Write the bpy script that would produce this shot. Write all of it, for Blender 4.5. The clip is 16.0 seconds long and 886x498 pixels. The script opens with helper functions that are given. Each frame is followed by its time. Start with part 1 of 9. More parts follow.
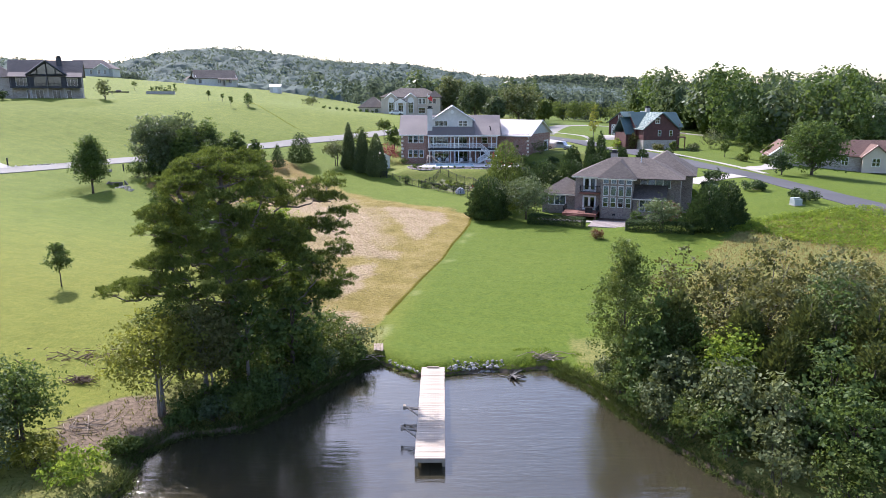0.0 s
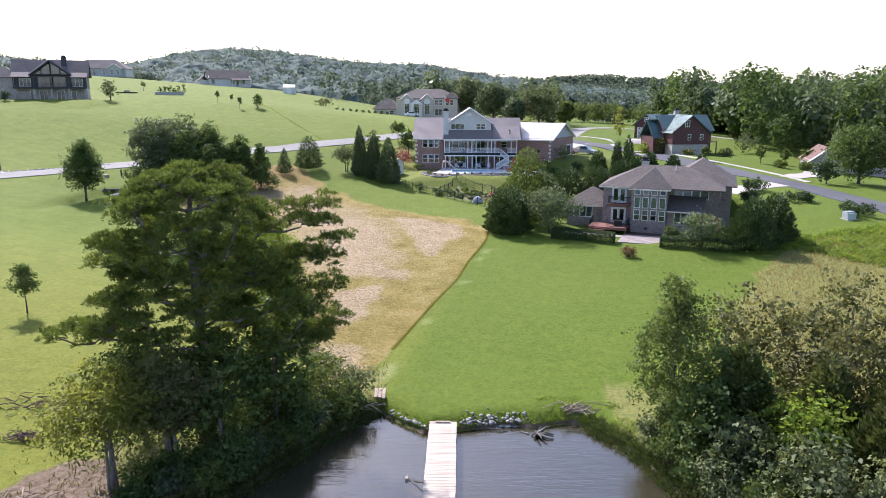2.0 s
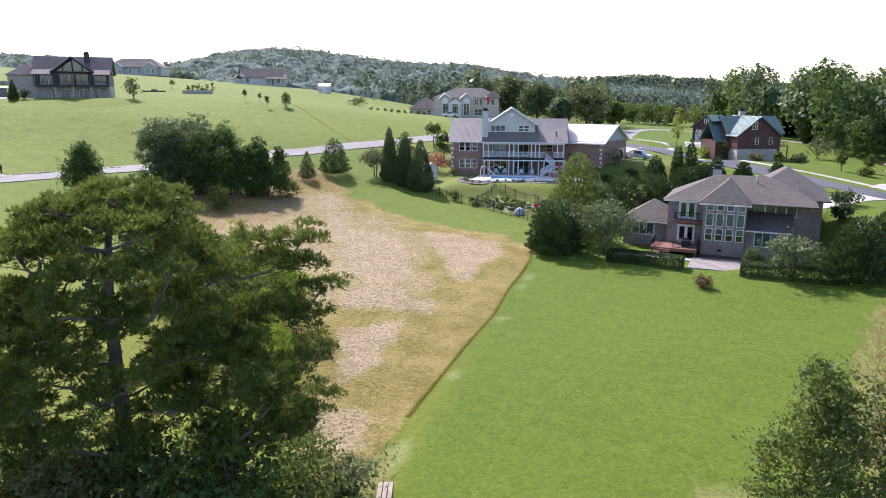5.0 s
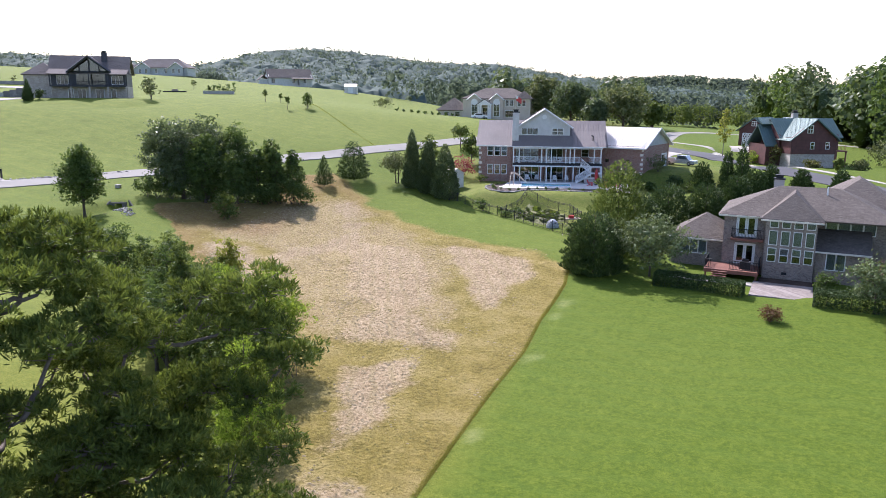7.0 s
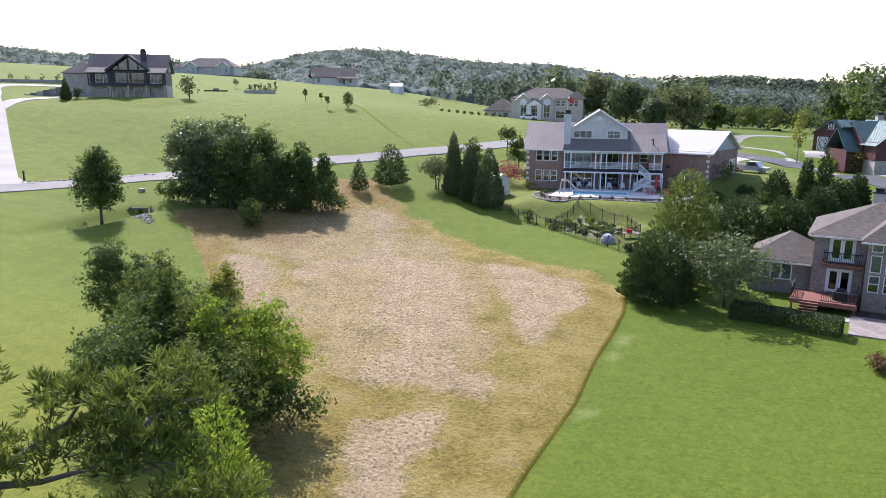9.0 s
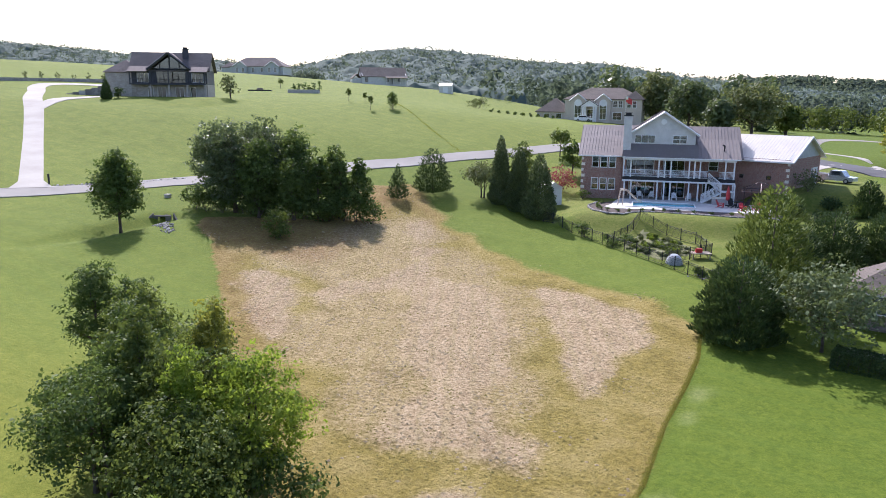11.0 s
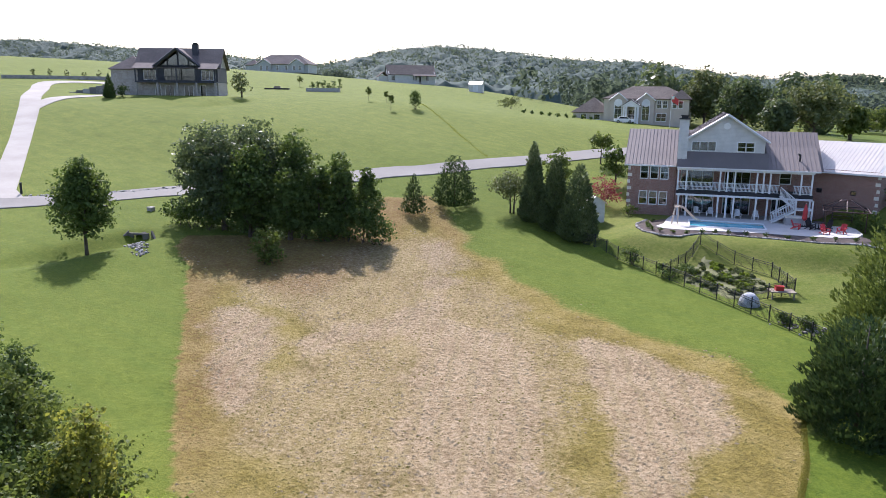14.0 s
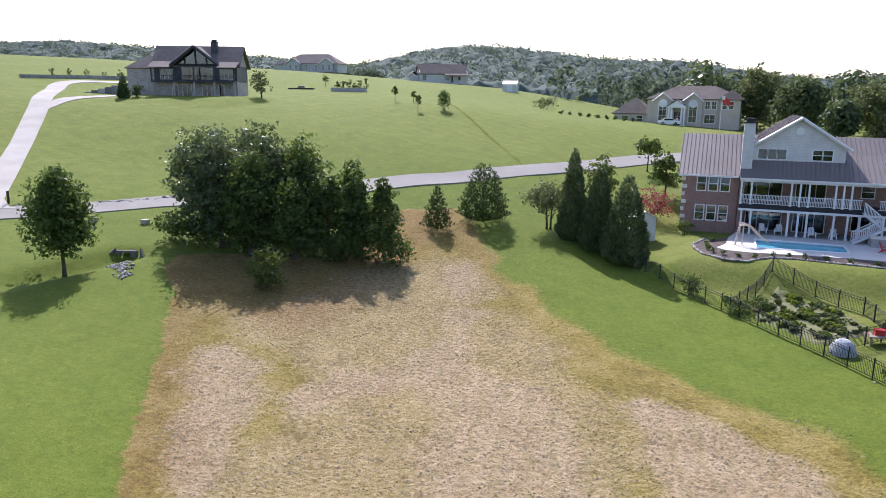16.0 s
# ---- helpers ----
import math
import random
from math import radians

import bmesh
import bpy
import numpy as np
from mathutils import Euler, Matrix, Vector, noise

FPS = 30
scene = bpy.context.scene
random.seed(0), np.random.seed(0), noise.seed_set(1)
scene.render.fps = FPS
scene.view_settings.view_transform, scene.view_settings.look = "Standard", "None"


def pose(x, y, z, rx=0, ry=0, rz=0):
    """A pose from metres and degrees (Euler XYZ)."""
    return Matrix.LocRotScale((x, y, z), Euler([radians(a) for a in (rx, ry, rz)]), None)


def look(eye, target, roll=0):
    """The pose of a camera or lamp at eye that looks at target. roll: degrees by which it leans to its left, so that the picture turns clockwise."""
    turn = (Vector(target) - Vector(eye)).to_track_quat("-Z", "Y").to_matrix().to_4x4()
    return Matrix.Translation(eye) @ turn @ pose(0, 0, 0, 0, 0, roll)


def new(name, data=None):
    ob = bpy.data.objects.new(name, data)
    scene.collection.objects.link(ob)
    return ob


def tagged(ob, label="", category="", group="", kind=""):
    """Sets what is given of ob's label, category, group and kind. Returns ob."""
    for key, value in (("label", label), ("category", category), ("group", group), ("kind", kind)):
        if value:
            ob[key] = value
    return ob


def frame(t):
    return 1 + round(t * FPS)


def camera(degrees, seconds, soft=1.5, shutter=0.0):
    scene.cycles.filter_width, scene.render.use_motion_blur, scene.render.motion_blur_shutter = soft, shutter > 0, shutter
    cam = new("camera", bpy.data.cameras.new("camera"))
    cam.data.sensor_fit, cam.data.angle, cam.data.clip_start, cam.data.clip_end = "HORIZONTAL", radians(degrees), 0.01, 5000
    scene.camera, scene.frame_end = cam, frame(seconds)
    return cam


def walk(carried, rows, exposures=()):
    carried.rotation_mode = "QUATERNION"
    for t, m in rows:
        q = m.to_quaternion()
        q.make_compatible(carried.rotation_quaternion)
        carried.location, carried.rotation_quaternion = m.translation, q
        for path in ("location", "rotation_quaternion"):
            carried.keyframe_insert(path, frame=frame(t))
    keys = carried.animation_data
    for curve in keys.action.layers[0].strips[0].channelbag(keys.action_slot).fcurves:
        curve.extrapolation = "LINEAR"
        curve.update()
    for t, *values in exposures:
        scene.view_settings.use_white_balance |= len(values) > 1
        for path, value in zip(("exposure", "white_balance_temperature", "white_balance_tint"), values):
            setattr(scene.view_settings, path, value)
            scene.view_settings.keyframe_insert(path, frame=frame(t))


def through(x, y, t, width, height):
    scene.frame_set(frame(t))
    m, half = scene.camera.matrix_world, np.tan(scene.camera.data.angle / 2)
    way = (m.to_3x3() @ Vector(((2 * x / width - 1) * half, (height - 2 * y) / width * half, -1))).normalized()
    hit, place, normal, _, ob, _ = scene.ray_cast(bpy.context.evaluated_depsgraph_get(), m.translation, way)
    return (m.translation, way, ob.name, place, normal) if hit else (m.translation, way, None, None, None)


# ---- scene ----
cam = camera(64.3, 16.0, 0.75)
METRES, EYE, TILT, LEAN, TURN = 72.0, 20.7, -12.2, 0.0, 0.0
ROWS = [
    (0.0, 0.0, 0.0, 0.0, 0.0, 0.0, 0.0),
    (0.5, 0.0008, 0.0295, 0.0083, 0.08, 0.0, -0.03),
    (1.0, 0.0017, 0.0593, 0.0161, 0.31, 0.03, -0.1),
    (1.5, 0.0028, 0.0868, 0.0223, 0.86, 0.04, -0.23),
    (2.0, 0.0039, 0.1159, 0.0284, 1.41, 0.03, -0.38),
    (2.5, 0.0046, 0.145, 0.034, 1.9, 0.01, -0.53),
    (3.0, 0.005, 0.1744, 0.0394, 2.42, 0.01, -0.67),
    (3.5, 0.0054, 0.2043, 0.045, 2.96, 0.0, -0.82),
    (4.0, 0.0059, 0.2348, 0.0508, 3.51, 0.02, -0.94),
    (6.5, 0.0046, 0.39, 0.0803, 6.41, 0.04, -1.58),
    (7.0, 0.0033, 0.4206, 0.0878, 7.05, 0.05, -1.74),
    (7.5, 0.0024, 0.451, 0.0954, 7.93, 0.03, -1.94),
    (8.0, 0.0013, 0.4816, 0.1017, 8.92, 0.0, -2.18),
    (8.5, -0.0006, 0.5124, 0.1072, 9.91, -0.03, -2.42),
    (9.0, -0.0026, 0.5427, 0.113, 10.92, -0.08, -2.68),
    (9.5, -0.0055, 0.5728, 0.1194, 11.91, -0.14, -2.91),
    (10.0, -0.0092, 0.6021, 0.126, 12.9, -0.19, -3.17),
    (12.5, -0.0319, 0.7485, 0.1595, 17.21, -0.49, -4.18),
    (13.0, -0.0381, 0.7783, 0.1653, 17.45, -0.53, -4.25),
    (13.5, -0.0451, 0.8085, 0.1722, 17.52, -0.56, -4.27),
    (14.0, -0.0525, 0.8393, 0.1795, 17.52, -0.57, -4.29),
    (14.5, -0.0604, 0.8711, 0.1864, 17.76, -0.57, -4.35),
    (15.0, -0.0687, 0.9033, 0.1932, 18.5, -0.63, -4.5),
    (15.5, -0.0772, 0.9358, 0.2005, 19.47, -0.71, -4.69),
    (16.0, -0.0862, 0.9688, 0.208, 20.22, -0.78, -4.83),
]
walk(cam, [(t, pose(0, 0, EYE, TILT, LEAN, TURN) @ pose(METRES * x, METRES * y, METRES * z, 90 + pitch, roll, yaw)) for t, x, y, z, yaw, pitch, roll in ROWS],
     exposures=[(0.0, 1.04, 5960, 23), (7.0, 0.95, 5960, 23), (12.5, 0.80, 5960, 23), (16.0, 0.74, 5960, 23)])

# ---- world, sun ----
SUN_AZ, SUN_EL = -32.0, 43.0          # degrees: from +y towards +x, above the horizon
world = bpy.data.worlds.new("world")
scene.world = world
world.use_nodes = True
wn = world.node_tree
sky = wn.nodes.new("ShaderNodeTexSky")
sky.sky_type = "NISHITA"
sky.sun_disc = False
sky.sun_elevation = radians(SUN_EL)
sky.sun_rotation = radians(SUN_AZ % 360)
sky.air_density, sky.dust_density, sky.ozone_density = 1.0, 1.7, 1.4
wn.links.new(sky.outputs[0], wn.nodes["Background"].inputs["Color"])
wn.nodes["Background"].inputs["Strength"].default_value = 0.145
sun = new("sun", bpy.data.lights.new("sun", "SUN"))
sun.data.energy, sun.data.angle, sun.data.color = 4.3, radians(0.6), (1.0, 0.96, 0.90)
a, e = radians(SUN_AZ), radians(SUN_EL)
sun.matrix_world = look((0, 0, 60), (-60 * math.sin(a) * math.cos(e), -60 * math.cos(a) * math.cos(e), 60 - 60 * math.sin(e)))

# ---- building tools ----
class Geo:
    """Vertices and faces of one mesh."""

    def __init__(self):
        self.v, self.f = [], []

    def add(self, verts, faces):
        n = len(self.v)
        self.v += [tuple(p) for p in verts]
        self.f += [tuple(i + n for i in f) for f in faces]
        return self

    def box(self, x0, y0, z0, x1, y1, z1):
        return self.add([(x, y, z) for z in (z0, z1) for y in (y0, y1) for x in (x0, x1)],
                        [(0, 2, 3, 1), (4, 5, 7, 6), (0, 1, 5, 4), (2, 6, 7, 3), (0, 4, 6, 2), (1, 3, 7, 5)])

    def slab(self, pts, thick):
        """A flat polygon, counter-clockwise from its outside, made thick towards its inside."""
        p = [Vector(q) for q in pts]
        nrm = (p[1] - p[0]).cross(p[2] - p[0]).normalized()
        n = len(p)
        return self.add(p + [q - nrm * thick for q in p],
                        [tuple(range(n)), tuple(range(2 * n - 1, n - 1, -1))] + [(i, n + i, n + (i + 1) % n, (i + 1) % n) for i in range(n)])

    def prism(self, pts, y0, y1):
        """A polygon in x and z, counter-clockwise seen from -y, pulled from y0 to y1."""
        n = len(pts)
        return self.add([(x, y0, z) for x, z in pts] + [(x, y1, z) for x, z in pts],
                        [tuple(range(n)), tuple(range(2 * n - 1, n - 1, -1))] + [(i, n + i, n + (i + 1) % n, (i + 1) % n) for i in range(n)])

    def tube(self, pts, radii, sides=8, closed=True):
        rings, up = [], Vector((0.31, 0.17, 0.93))
        pts = [Vector(p) for p in pts]
        for i, p in enumerate(pts):
            d = (pts[min(i + 1, len(pts) - 1)] - pts[max(i - 1, 0)]).normalized()
            s = d.cross(up if abs(d.dot(up)) < 0.95 else Vector((1, 0, 0))).normalized()
            q = d.cross(s)
            rings.append([p + (s * math.cos(k * math.tau / sides) + q * math.sin(k * math.tau / sides)) * radii[i] for k in range(sides)])
        n = len(self.v)
        faces = [(i * sides + k, i * sides + (k + 1) % sides, (i + 1) * sides + (k + 1) % sides, (i + 1) * sides + k)
                 for i in range(len(pts) - 1) for k in range(sides)]
        if closed:
            faces += [tuple(range(sides - 1, -1, -1)), tuple(range((len(pts) - 1) * sides, len(pts) * sides))]
        return self.add([q for r in rings for q in r], faces)

    def bar(self, a, b, w, h=None):
        """A square bar from a to b."""
        return self.tube([a, b], [w * 0.7071] * 2, 4)

    def move(self, m):
        self.v = [tuple(m @ Vector(p)) for p in self.v]
        return self

    def join(self, other, m=None):
        return self.add([m @ Vector(p) for p in other.v] if m else other.v, other.f)

    def weld(self):
        """Share the corners that coincide."""
        seen, order = {}, []
        for p in self.v:
            key = tuple(round(c, 4) for c in p)
            if key not in seen:
                seen[key] = len(seen)
            order.append(seen[key])
        v = [None] * len(seen)
        for p, k in zip(self.v, order):
            v[k] = p
        self.f = [tuple(order[i] for i in f) for f in self.f]
        self.v = v
        return self

    def mesh(self, name, smooth=False):
        me = bpy.data.meshes.new(name)
        me.from_pydata(self.v, [], self.f)
        if smooth:
            me.polygons.foreach_set("use_smooth", [True] * len(me.polygons))
        return me


def place(name, me, material, parent=None, label="", smooth=False):
    if isinstance(me, Geo):
        me = me.mesh(name, smooth)
    me.materials.append(material)
    ob = new(name, me)
    if parent is not None:
        ob.parent = parent
    if label:
        ob["label"] = label
    return ob


def part(name, geo, material, parent, label="", smooth=False):
    return place(name, geo, material, parent, label, smooth)


def thing(name, label, category, at, turn=0.0, group="", kind=""):
    """An empty at a thing's base; its parts hang under it."""
    ob = new(name)
    ob.empty_display_size = 0.3
    ob.location, ob.rotation_euler = at, (0, 0, radians(turn))
    return tagged(ob, label, category, group, kind)


def quads_mesh(name, v, nper=4):
    """A mesh of loose quads from an (n, 4, 3) array."""
    v = np.ascontiguousarray(v, dtype=np.float32)
    n, k = v.shape[0], v.shape[1]
    me = bpy.data.meshes.new(name)
    me.vertices.add(n * k)
    me.vertices.foreach_set("co", v.reshape(-1))
    me.loops.add(n * k)
    me.loops.foreach_set("vertex_index", np.arange(n * k, dtype=np.int32))
    me.polygons.add(n)
    me.polygons.foreach_set("loop_start", np.arange(0, n * k, k, dtype=np.int32))
    me.update(calc_edges=True)
    return me


def np_mesh(name, v, f, smooth=True):
    """A mesh from arrays of vertices and of faces, all with the same number of corners."""
    v, f = np.ascontiguousarray(v, dtype=np.float32), np.ascontiguousarray(f, dtype=np.int32)
    me = bpy.data.meshes.new(name)
    me.vertices.add(len(v))
    me.vertices.foreach_set("co", v.reshape(-1))
    me.loops.add(f.size)
    me.loops.foreach_set("vertex_index", f.reshape(-1))
    me.polygons.add(len(f))
    me.polygons.foreach_set("loop_start", np.arange(0, f.size, f.shape[1], dtype=np.int32))
    me.update(calc_edges=True)
    me.polygons.foreach_set("use_smooth", np.full(len(f), smooth))
    return me


# ---- materials ----
def node(nt, kind, at=None, **inputs):
    n = nt.nodes.new(kind)
    for key, value in inputs.items():
        key = key.replace("_", " ")
        if hasattr(value, "is_linked"):
            nt.links.new(value, n.inputs[key])
        else:
            n.inputs[key].default_value = value
    return n


def rgb(c):
    return (*c, 1.0)


def blank(name):
    m = bpy.data.materials.new(name)
    m.use_nodes = True
    nt = m.node_tree
    return m, nt, nt.nodes["Principled BSDF"]


def coords(nt, world_space=False):
    return node(nt, "ShaderNodeNewGeometry").outputs["Position"] if world_space else node(nt, "ShaderNodeTexCoord").outputs["Object"]


def noise_tex(nt, co, scale, detail=3.0, rough=0.55):
    return node(nt, "ShaderNodeTexNoise", Vector=co, Scale=scale, Detail=detail, Roughness=rough).outputs["Fac"]


def ramp(nt, fac, stops):
    n = node(nt, "ShaderNodeValToRGB", Fac=fac)
    el = n.color_ramp.elements
    while len(el) < len(stops):
        el.new(0.5)
    for k, (p, c) in zip(el, stops):
        k.position, k.color = p, (rgb(c) if isinstance(c, tuple) else (c, c, c, 1))
    return n.outputs["Color"]


def mix(nt, fac, a, b, kind="MIX"):
    n = nt.nodes.new("ShaderNodeMix")
    n.data_type, n.blend_type = "RGBA", kind
    for i, value in ((0, fac), (6, a), (7, b)):
        if hasattr(value, "is_linked"):
            nt.links.new(value, n.inputs[i])
        else:
            n.inputs[i].default_value = rgb(value) if isinstance(value, tuple) else value
    return n.outputs[2]


def calc(nt, op, a, b=0.0, c=0.0):
    n = nt.nodes.new("ShaderNodeMath")
    n.operation = op
    for i, value in enumerate((a, b, c)):
        if hasattr(value, "is_linked"):
            nt.links.new(value, n.inputs[i])
        else:
            n.inputs[i].default_value = value
    return n.outputs[0]


def bumped(nt, bsdf, height, strength, distance=0.05, after=None):
    n = node(nt, "ShaderNodeBump", Height=height, Strength=strength, Distance=distance)
    if after is not None:
        nt.links.new(after, n.inputs["Normal"])
    nt.links.new(n.outputs["Normal"], bsdf.inputs["Normal"])
    return n.outputs["Normal"]


def surface(name, dark, light, rough=0.8, coarse=0.8, fine=12.0, bump=0.25, metal=0.0, depth=0.02, spread=0.0):
    """A plain weathered surface: two colours mixed by coarse stains and fine grain. spread: how far single pieces differ."""
    m, nt, b = blank(name)
    co = coords(nt)
    big, small = noise_tex(nt, co, coarse, 4), noise_tex(nt, co, fine, 4, 0.65)
    f = calc(nt, "ADD", calc(nt, "MULTIPLY", big, 0.6), calc(nt, "MULTIPLY", small, 0.4))
    if spread:
        r = node(nt, "ShaderNodeObjectInfo").outputs["Random"]
        f = calc(nt, "ADD", f, calc(nt, "MULTIPLY", calc(nt, "SUBTRACT", r, 0.5), spread))
    col = ramp(nt, f, [(0.3, dark), (0.7, light)])
    nt.links.new(col, b.inputs["Base Color"])
    nt.links.new(ramp(nt, small, [(0.2, max(rough - 0.12, 0.02)), (0.8, min(rough + 0.1, 1.0))]), b.inputs["Roughness"])
    b.inputs["Metallic"].default_value = metal
    b.inputs["Specular IOR Level"].default_value = 0.2 if rough > 0.8 else 0.5
    if bump:
        bumped(nt, b, small, bump, depth)
    return m


def brickwork(name, a, b_, mortar, w=0.21, h=0.072):
    m, nt, b = blank(name)
    co = coords(nt)
    xyz = node(nt, "ShaderNodeSeparateXYZ", Vector=co).outputs
    v = node(nt, "ShaderNodeCombineXYZ", X=calc(nt, "ADD", xyz[0], xyz[1]), Y=xyz[2]).outputs[0]
    br = node(nt, "ShaderNodeTexBrick", Vector=v, Color1=rgb(a), Color2=rgb(b_), Mortar=rgb(mortar), Scale=1.0)
    br.inputs["Brick Width"].default_value, br.inputs["Row Height"].default_value = w, h
    br.inputs["Mortar Size"].default_value = 0.008
    br.inputs["Bias"].default_value = -0.1
    big = noise_tex(nt, co, 0.7, 4)
    patch = noise_tex(nt, co, 3.5, 2)
    col = mix(nt, ramp(nt, big, [(0.35, 0.0), (0.7, 0.35)]), br.outputs["Color"], tuple(k * 0.62 for k in a))
    col = mix(nt, ramp(nt, patch, [(0.45, 0.0), (0.75, 0.4)]), col, tuple(min(1, k * 1.35) for k in b_))
    nt.links.new(col, b.inputs["Base Color"])
    b.inputs["Roughness"].default_value = 0.9
    bumped(nt, b, br.outputs["Fac"], 0.5, -0.01)
    return m


def lapped(name, dark, light, step=0.15, rough=0.6):
    """Horizontal lapped boards."""
    m, nt, b = blank(name)
    co = coords(nt)
    z = node(nt, "ShaderNodeSeparateXYZ", Vector=co).outputs[2]
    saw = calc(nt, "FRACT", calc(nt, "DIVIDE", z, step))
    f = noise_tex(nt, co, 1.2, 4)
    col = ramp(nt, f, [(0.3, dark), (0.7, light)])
    # Each board darkens towards its lower edge.
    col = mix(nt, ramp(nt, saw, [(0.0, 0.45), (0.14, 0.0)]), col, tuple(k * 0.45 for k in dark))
    nt.links.new(col, b.inputs["Base Color"])
    b.inputs["Roughness"].default_value = rough
    bumped(nt, b, saw, 0.5, -0.02)
    return m


def shingles(name, dark, light):
    m, nt, b = blank(name)
    co = coords(nt)
    xyz = node(nt, "ShaderNodeSeparateXYZ", Vector=co).outputs
    v = node(nt, "ShaderNodeCombineXYZ", X=calc(nt, "ADD", xyz[0], xyz[1]), Y=calc(nt, "MULTIPLY", xyz[2], 2.0)).outputs[0]
    br = node(nt, "ShaderNodeTexBrick", Vector=v, Color1=rgb(dark), Color2=rgb(light), Mortar=rgb(tuple(k * 0.5 for k in dark)), Scale=1.0)
    br.inputs["Brick Width"].default_value, br.inputs["Row Height"].default_value = 0.3, 0.14
    br.inputs["Mortar Size"].default_value = 0.006
    big, fine = noise_tex(nt, co, 0.35, 4), noise_tex(nt, co, 9.0, 3)
    col = mix(nt, ramp(nt, big, [(0.3, 0.0), (0.75, 0.5)]), br.outputs["Color"], tuple(k * 1.3 for k in light))
    col = mix(nt, ramp(nt, fine, [(0.45, 0.0), (0.8, 0.5)]), col, tuple(k * 0.6 for k in dark))
    nt.links.new(col, b.inputs["Base Color"])
    b.inputs["Roughness"].default_value = 0.92
    b.inputs["Specular IOR Level"].default_value = 0.2
    bumped(nt, b, br.outputs["Fac"], 0.4, -0.01)
    return m


def foliage(name, dark, light, tips=None, through=0.48, rough=0.55):
    """Leaves: each one takes its own shade between two greens; light shines through them."""
    dark, light, tips = ((c[0] * 1.08, c[1], c[2]) if c else None for c in (dark, light, tips))
    m, nt, b = blank(name)
    r = node(nt, "ShaderNodeNewGeometry").outputs["Random Per Island"]
    big = noise_tex(nt, coords(nt, True), 0.35, 2)
    f = calc(nt, "ADD", calc(nt, "MULTIPLY", r, 0.5), calc(nt, "MULTIPLY", calc(nt, "SUBTRACT", big, 0.2), 0.9))
    stops = [(0.1, dark), (0.75, light)] + ([(0.95, tips)] if tips else [])
    col = ramp(nt, f, stops)
    nt.links.new(col, b.inputs["Base Color"])
    b.inputs["Roughness"].default_value = rough
    b.inputs["Specular IOR Level"].default_value = 0.12
    tr = node(nt, "ShaderNodeBsdfTranslucent", Color=mix(nt, 0.35, col, (light[0] * 1.5, light[1] * 1.4, light[2] * 0.5)))
    mx = node(nt, "ShaderNodeMixShader", Fac=through)
    nt.links.new(b.outputs[0], mx.inputs[1])
    nt.links.new(tr.outputs[0], mx.inputs[2])
    nt.links.new(mx.outputs[0], nt.nodes["Material Output"].inputs["Surface"])
    return m


def glazing(name, tint=0.6):
    """Window glass: clear, tinted, with reflections that grow at a slant."""
    m, nt, b = blank(name)
    fr = node(nt, "ShaderNodeFresnel", IOR=1.5).outputs[0]
    tp = node(nt, "ShaderNodeBsdfTransparent", Color=(tint, tint * 1.06, tint * 1.08, 1))
    gl = node(nt, "ShaderNodeBsdfGlossy", Color=(0.9, 0.95, 1, 1), Roughness=0.03)
    mx = node(nt, "ShaderNodeMixShader", Fac=calc(nt, "ADD", fr, 0.05))
    nt.links.new(tp.outputs[0], mx.inputs[1])
    nt.links.new(gl.outputs[0], mx.inputs[2])
    nt.links.new(mx.outputs[0], nt.nodes["Material Output"].inputs["Surface"])
    return m


M_WHITE = surface("white_paint", (0.62, 0.62, 0.60), (0.82, 0.82, 0.80), 0.5, 0.6, 14, 0.1)
M_CREAM = surface("cream_trim", (0.62, 0.57, 0.48), (0.76, 0.71, 0.62), 0.6, 0.6, 14, 0.1)
M_BLIND = surface("pale_window_blind", (0.52, 0.55, 0.52), (0.66, 0.69, 0.66), 0.8, 0.8, 20, 0.1)
M_TAN_WOOD = surface("deck_boards", (0.36, 0.30, 0.23), (0.56, 0.49, 0.40), 0.85, 1.3, 22, 0.4, 0, 0.01, 0.22)
M_GREY_WOOD = surface("grey_timber", (0.20, 0.16, 0.12), (0.42, 0.36, 0.29), 0.9, 1.2, 16, 0.4)
M_RED_WOOD = surface("red_stained_wood", (0.150, 0.056, 0.038), (0.245, 0.100, 0.068), 0.7, 1.4, 15, 0.3)
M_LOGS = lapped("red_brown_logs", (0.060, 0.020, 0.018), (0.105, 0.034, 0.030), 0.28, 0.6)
M_BLACK = surface("black_metal", (0.010, 0.010, 0.011), (0.026, 0.026, 0.027), 0.7, 2.0, 20, 0.1, 0.0)
M_DARK = surface("dark_interior", (0.02, 0.02, 0.022), (0.05, 0.048, 0.045), 0.9, 1.0, 8, 0.1)
M_BRICK_RED = brickwork("red_brick", (0.235, 0.112, 0.082), (0.325, 0.172, 0.130), (0.40, 0.36, 0.31))
M_BRICK_GREY = brickwork("grey_brown_brick", (0.172, 0.127, 0.104), (0.34, 0.268, 0.225), (0.40, 0.365, 0.325))
M_STONE_WALL = brickwork("pale_stone", (0.33, 0.29, 0.25), (0.46, 0.42, 0.37), (0.5, 0.47, 0.43), 0.45, 0.22)
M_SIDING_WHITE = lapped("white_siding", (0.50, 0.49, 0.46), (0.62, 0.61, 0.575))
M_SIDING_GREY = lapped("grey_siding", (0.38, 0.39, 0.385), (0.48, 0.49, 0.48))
M_STUCCO = surface("beige_stucco", (0.46, 0.40, 0.33), (0.60, 0.53, 0.45), 0.9, 0.5, 10, 0.2)
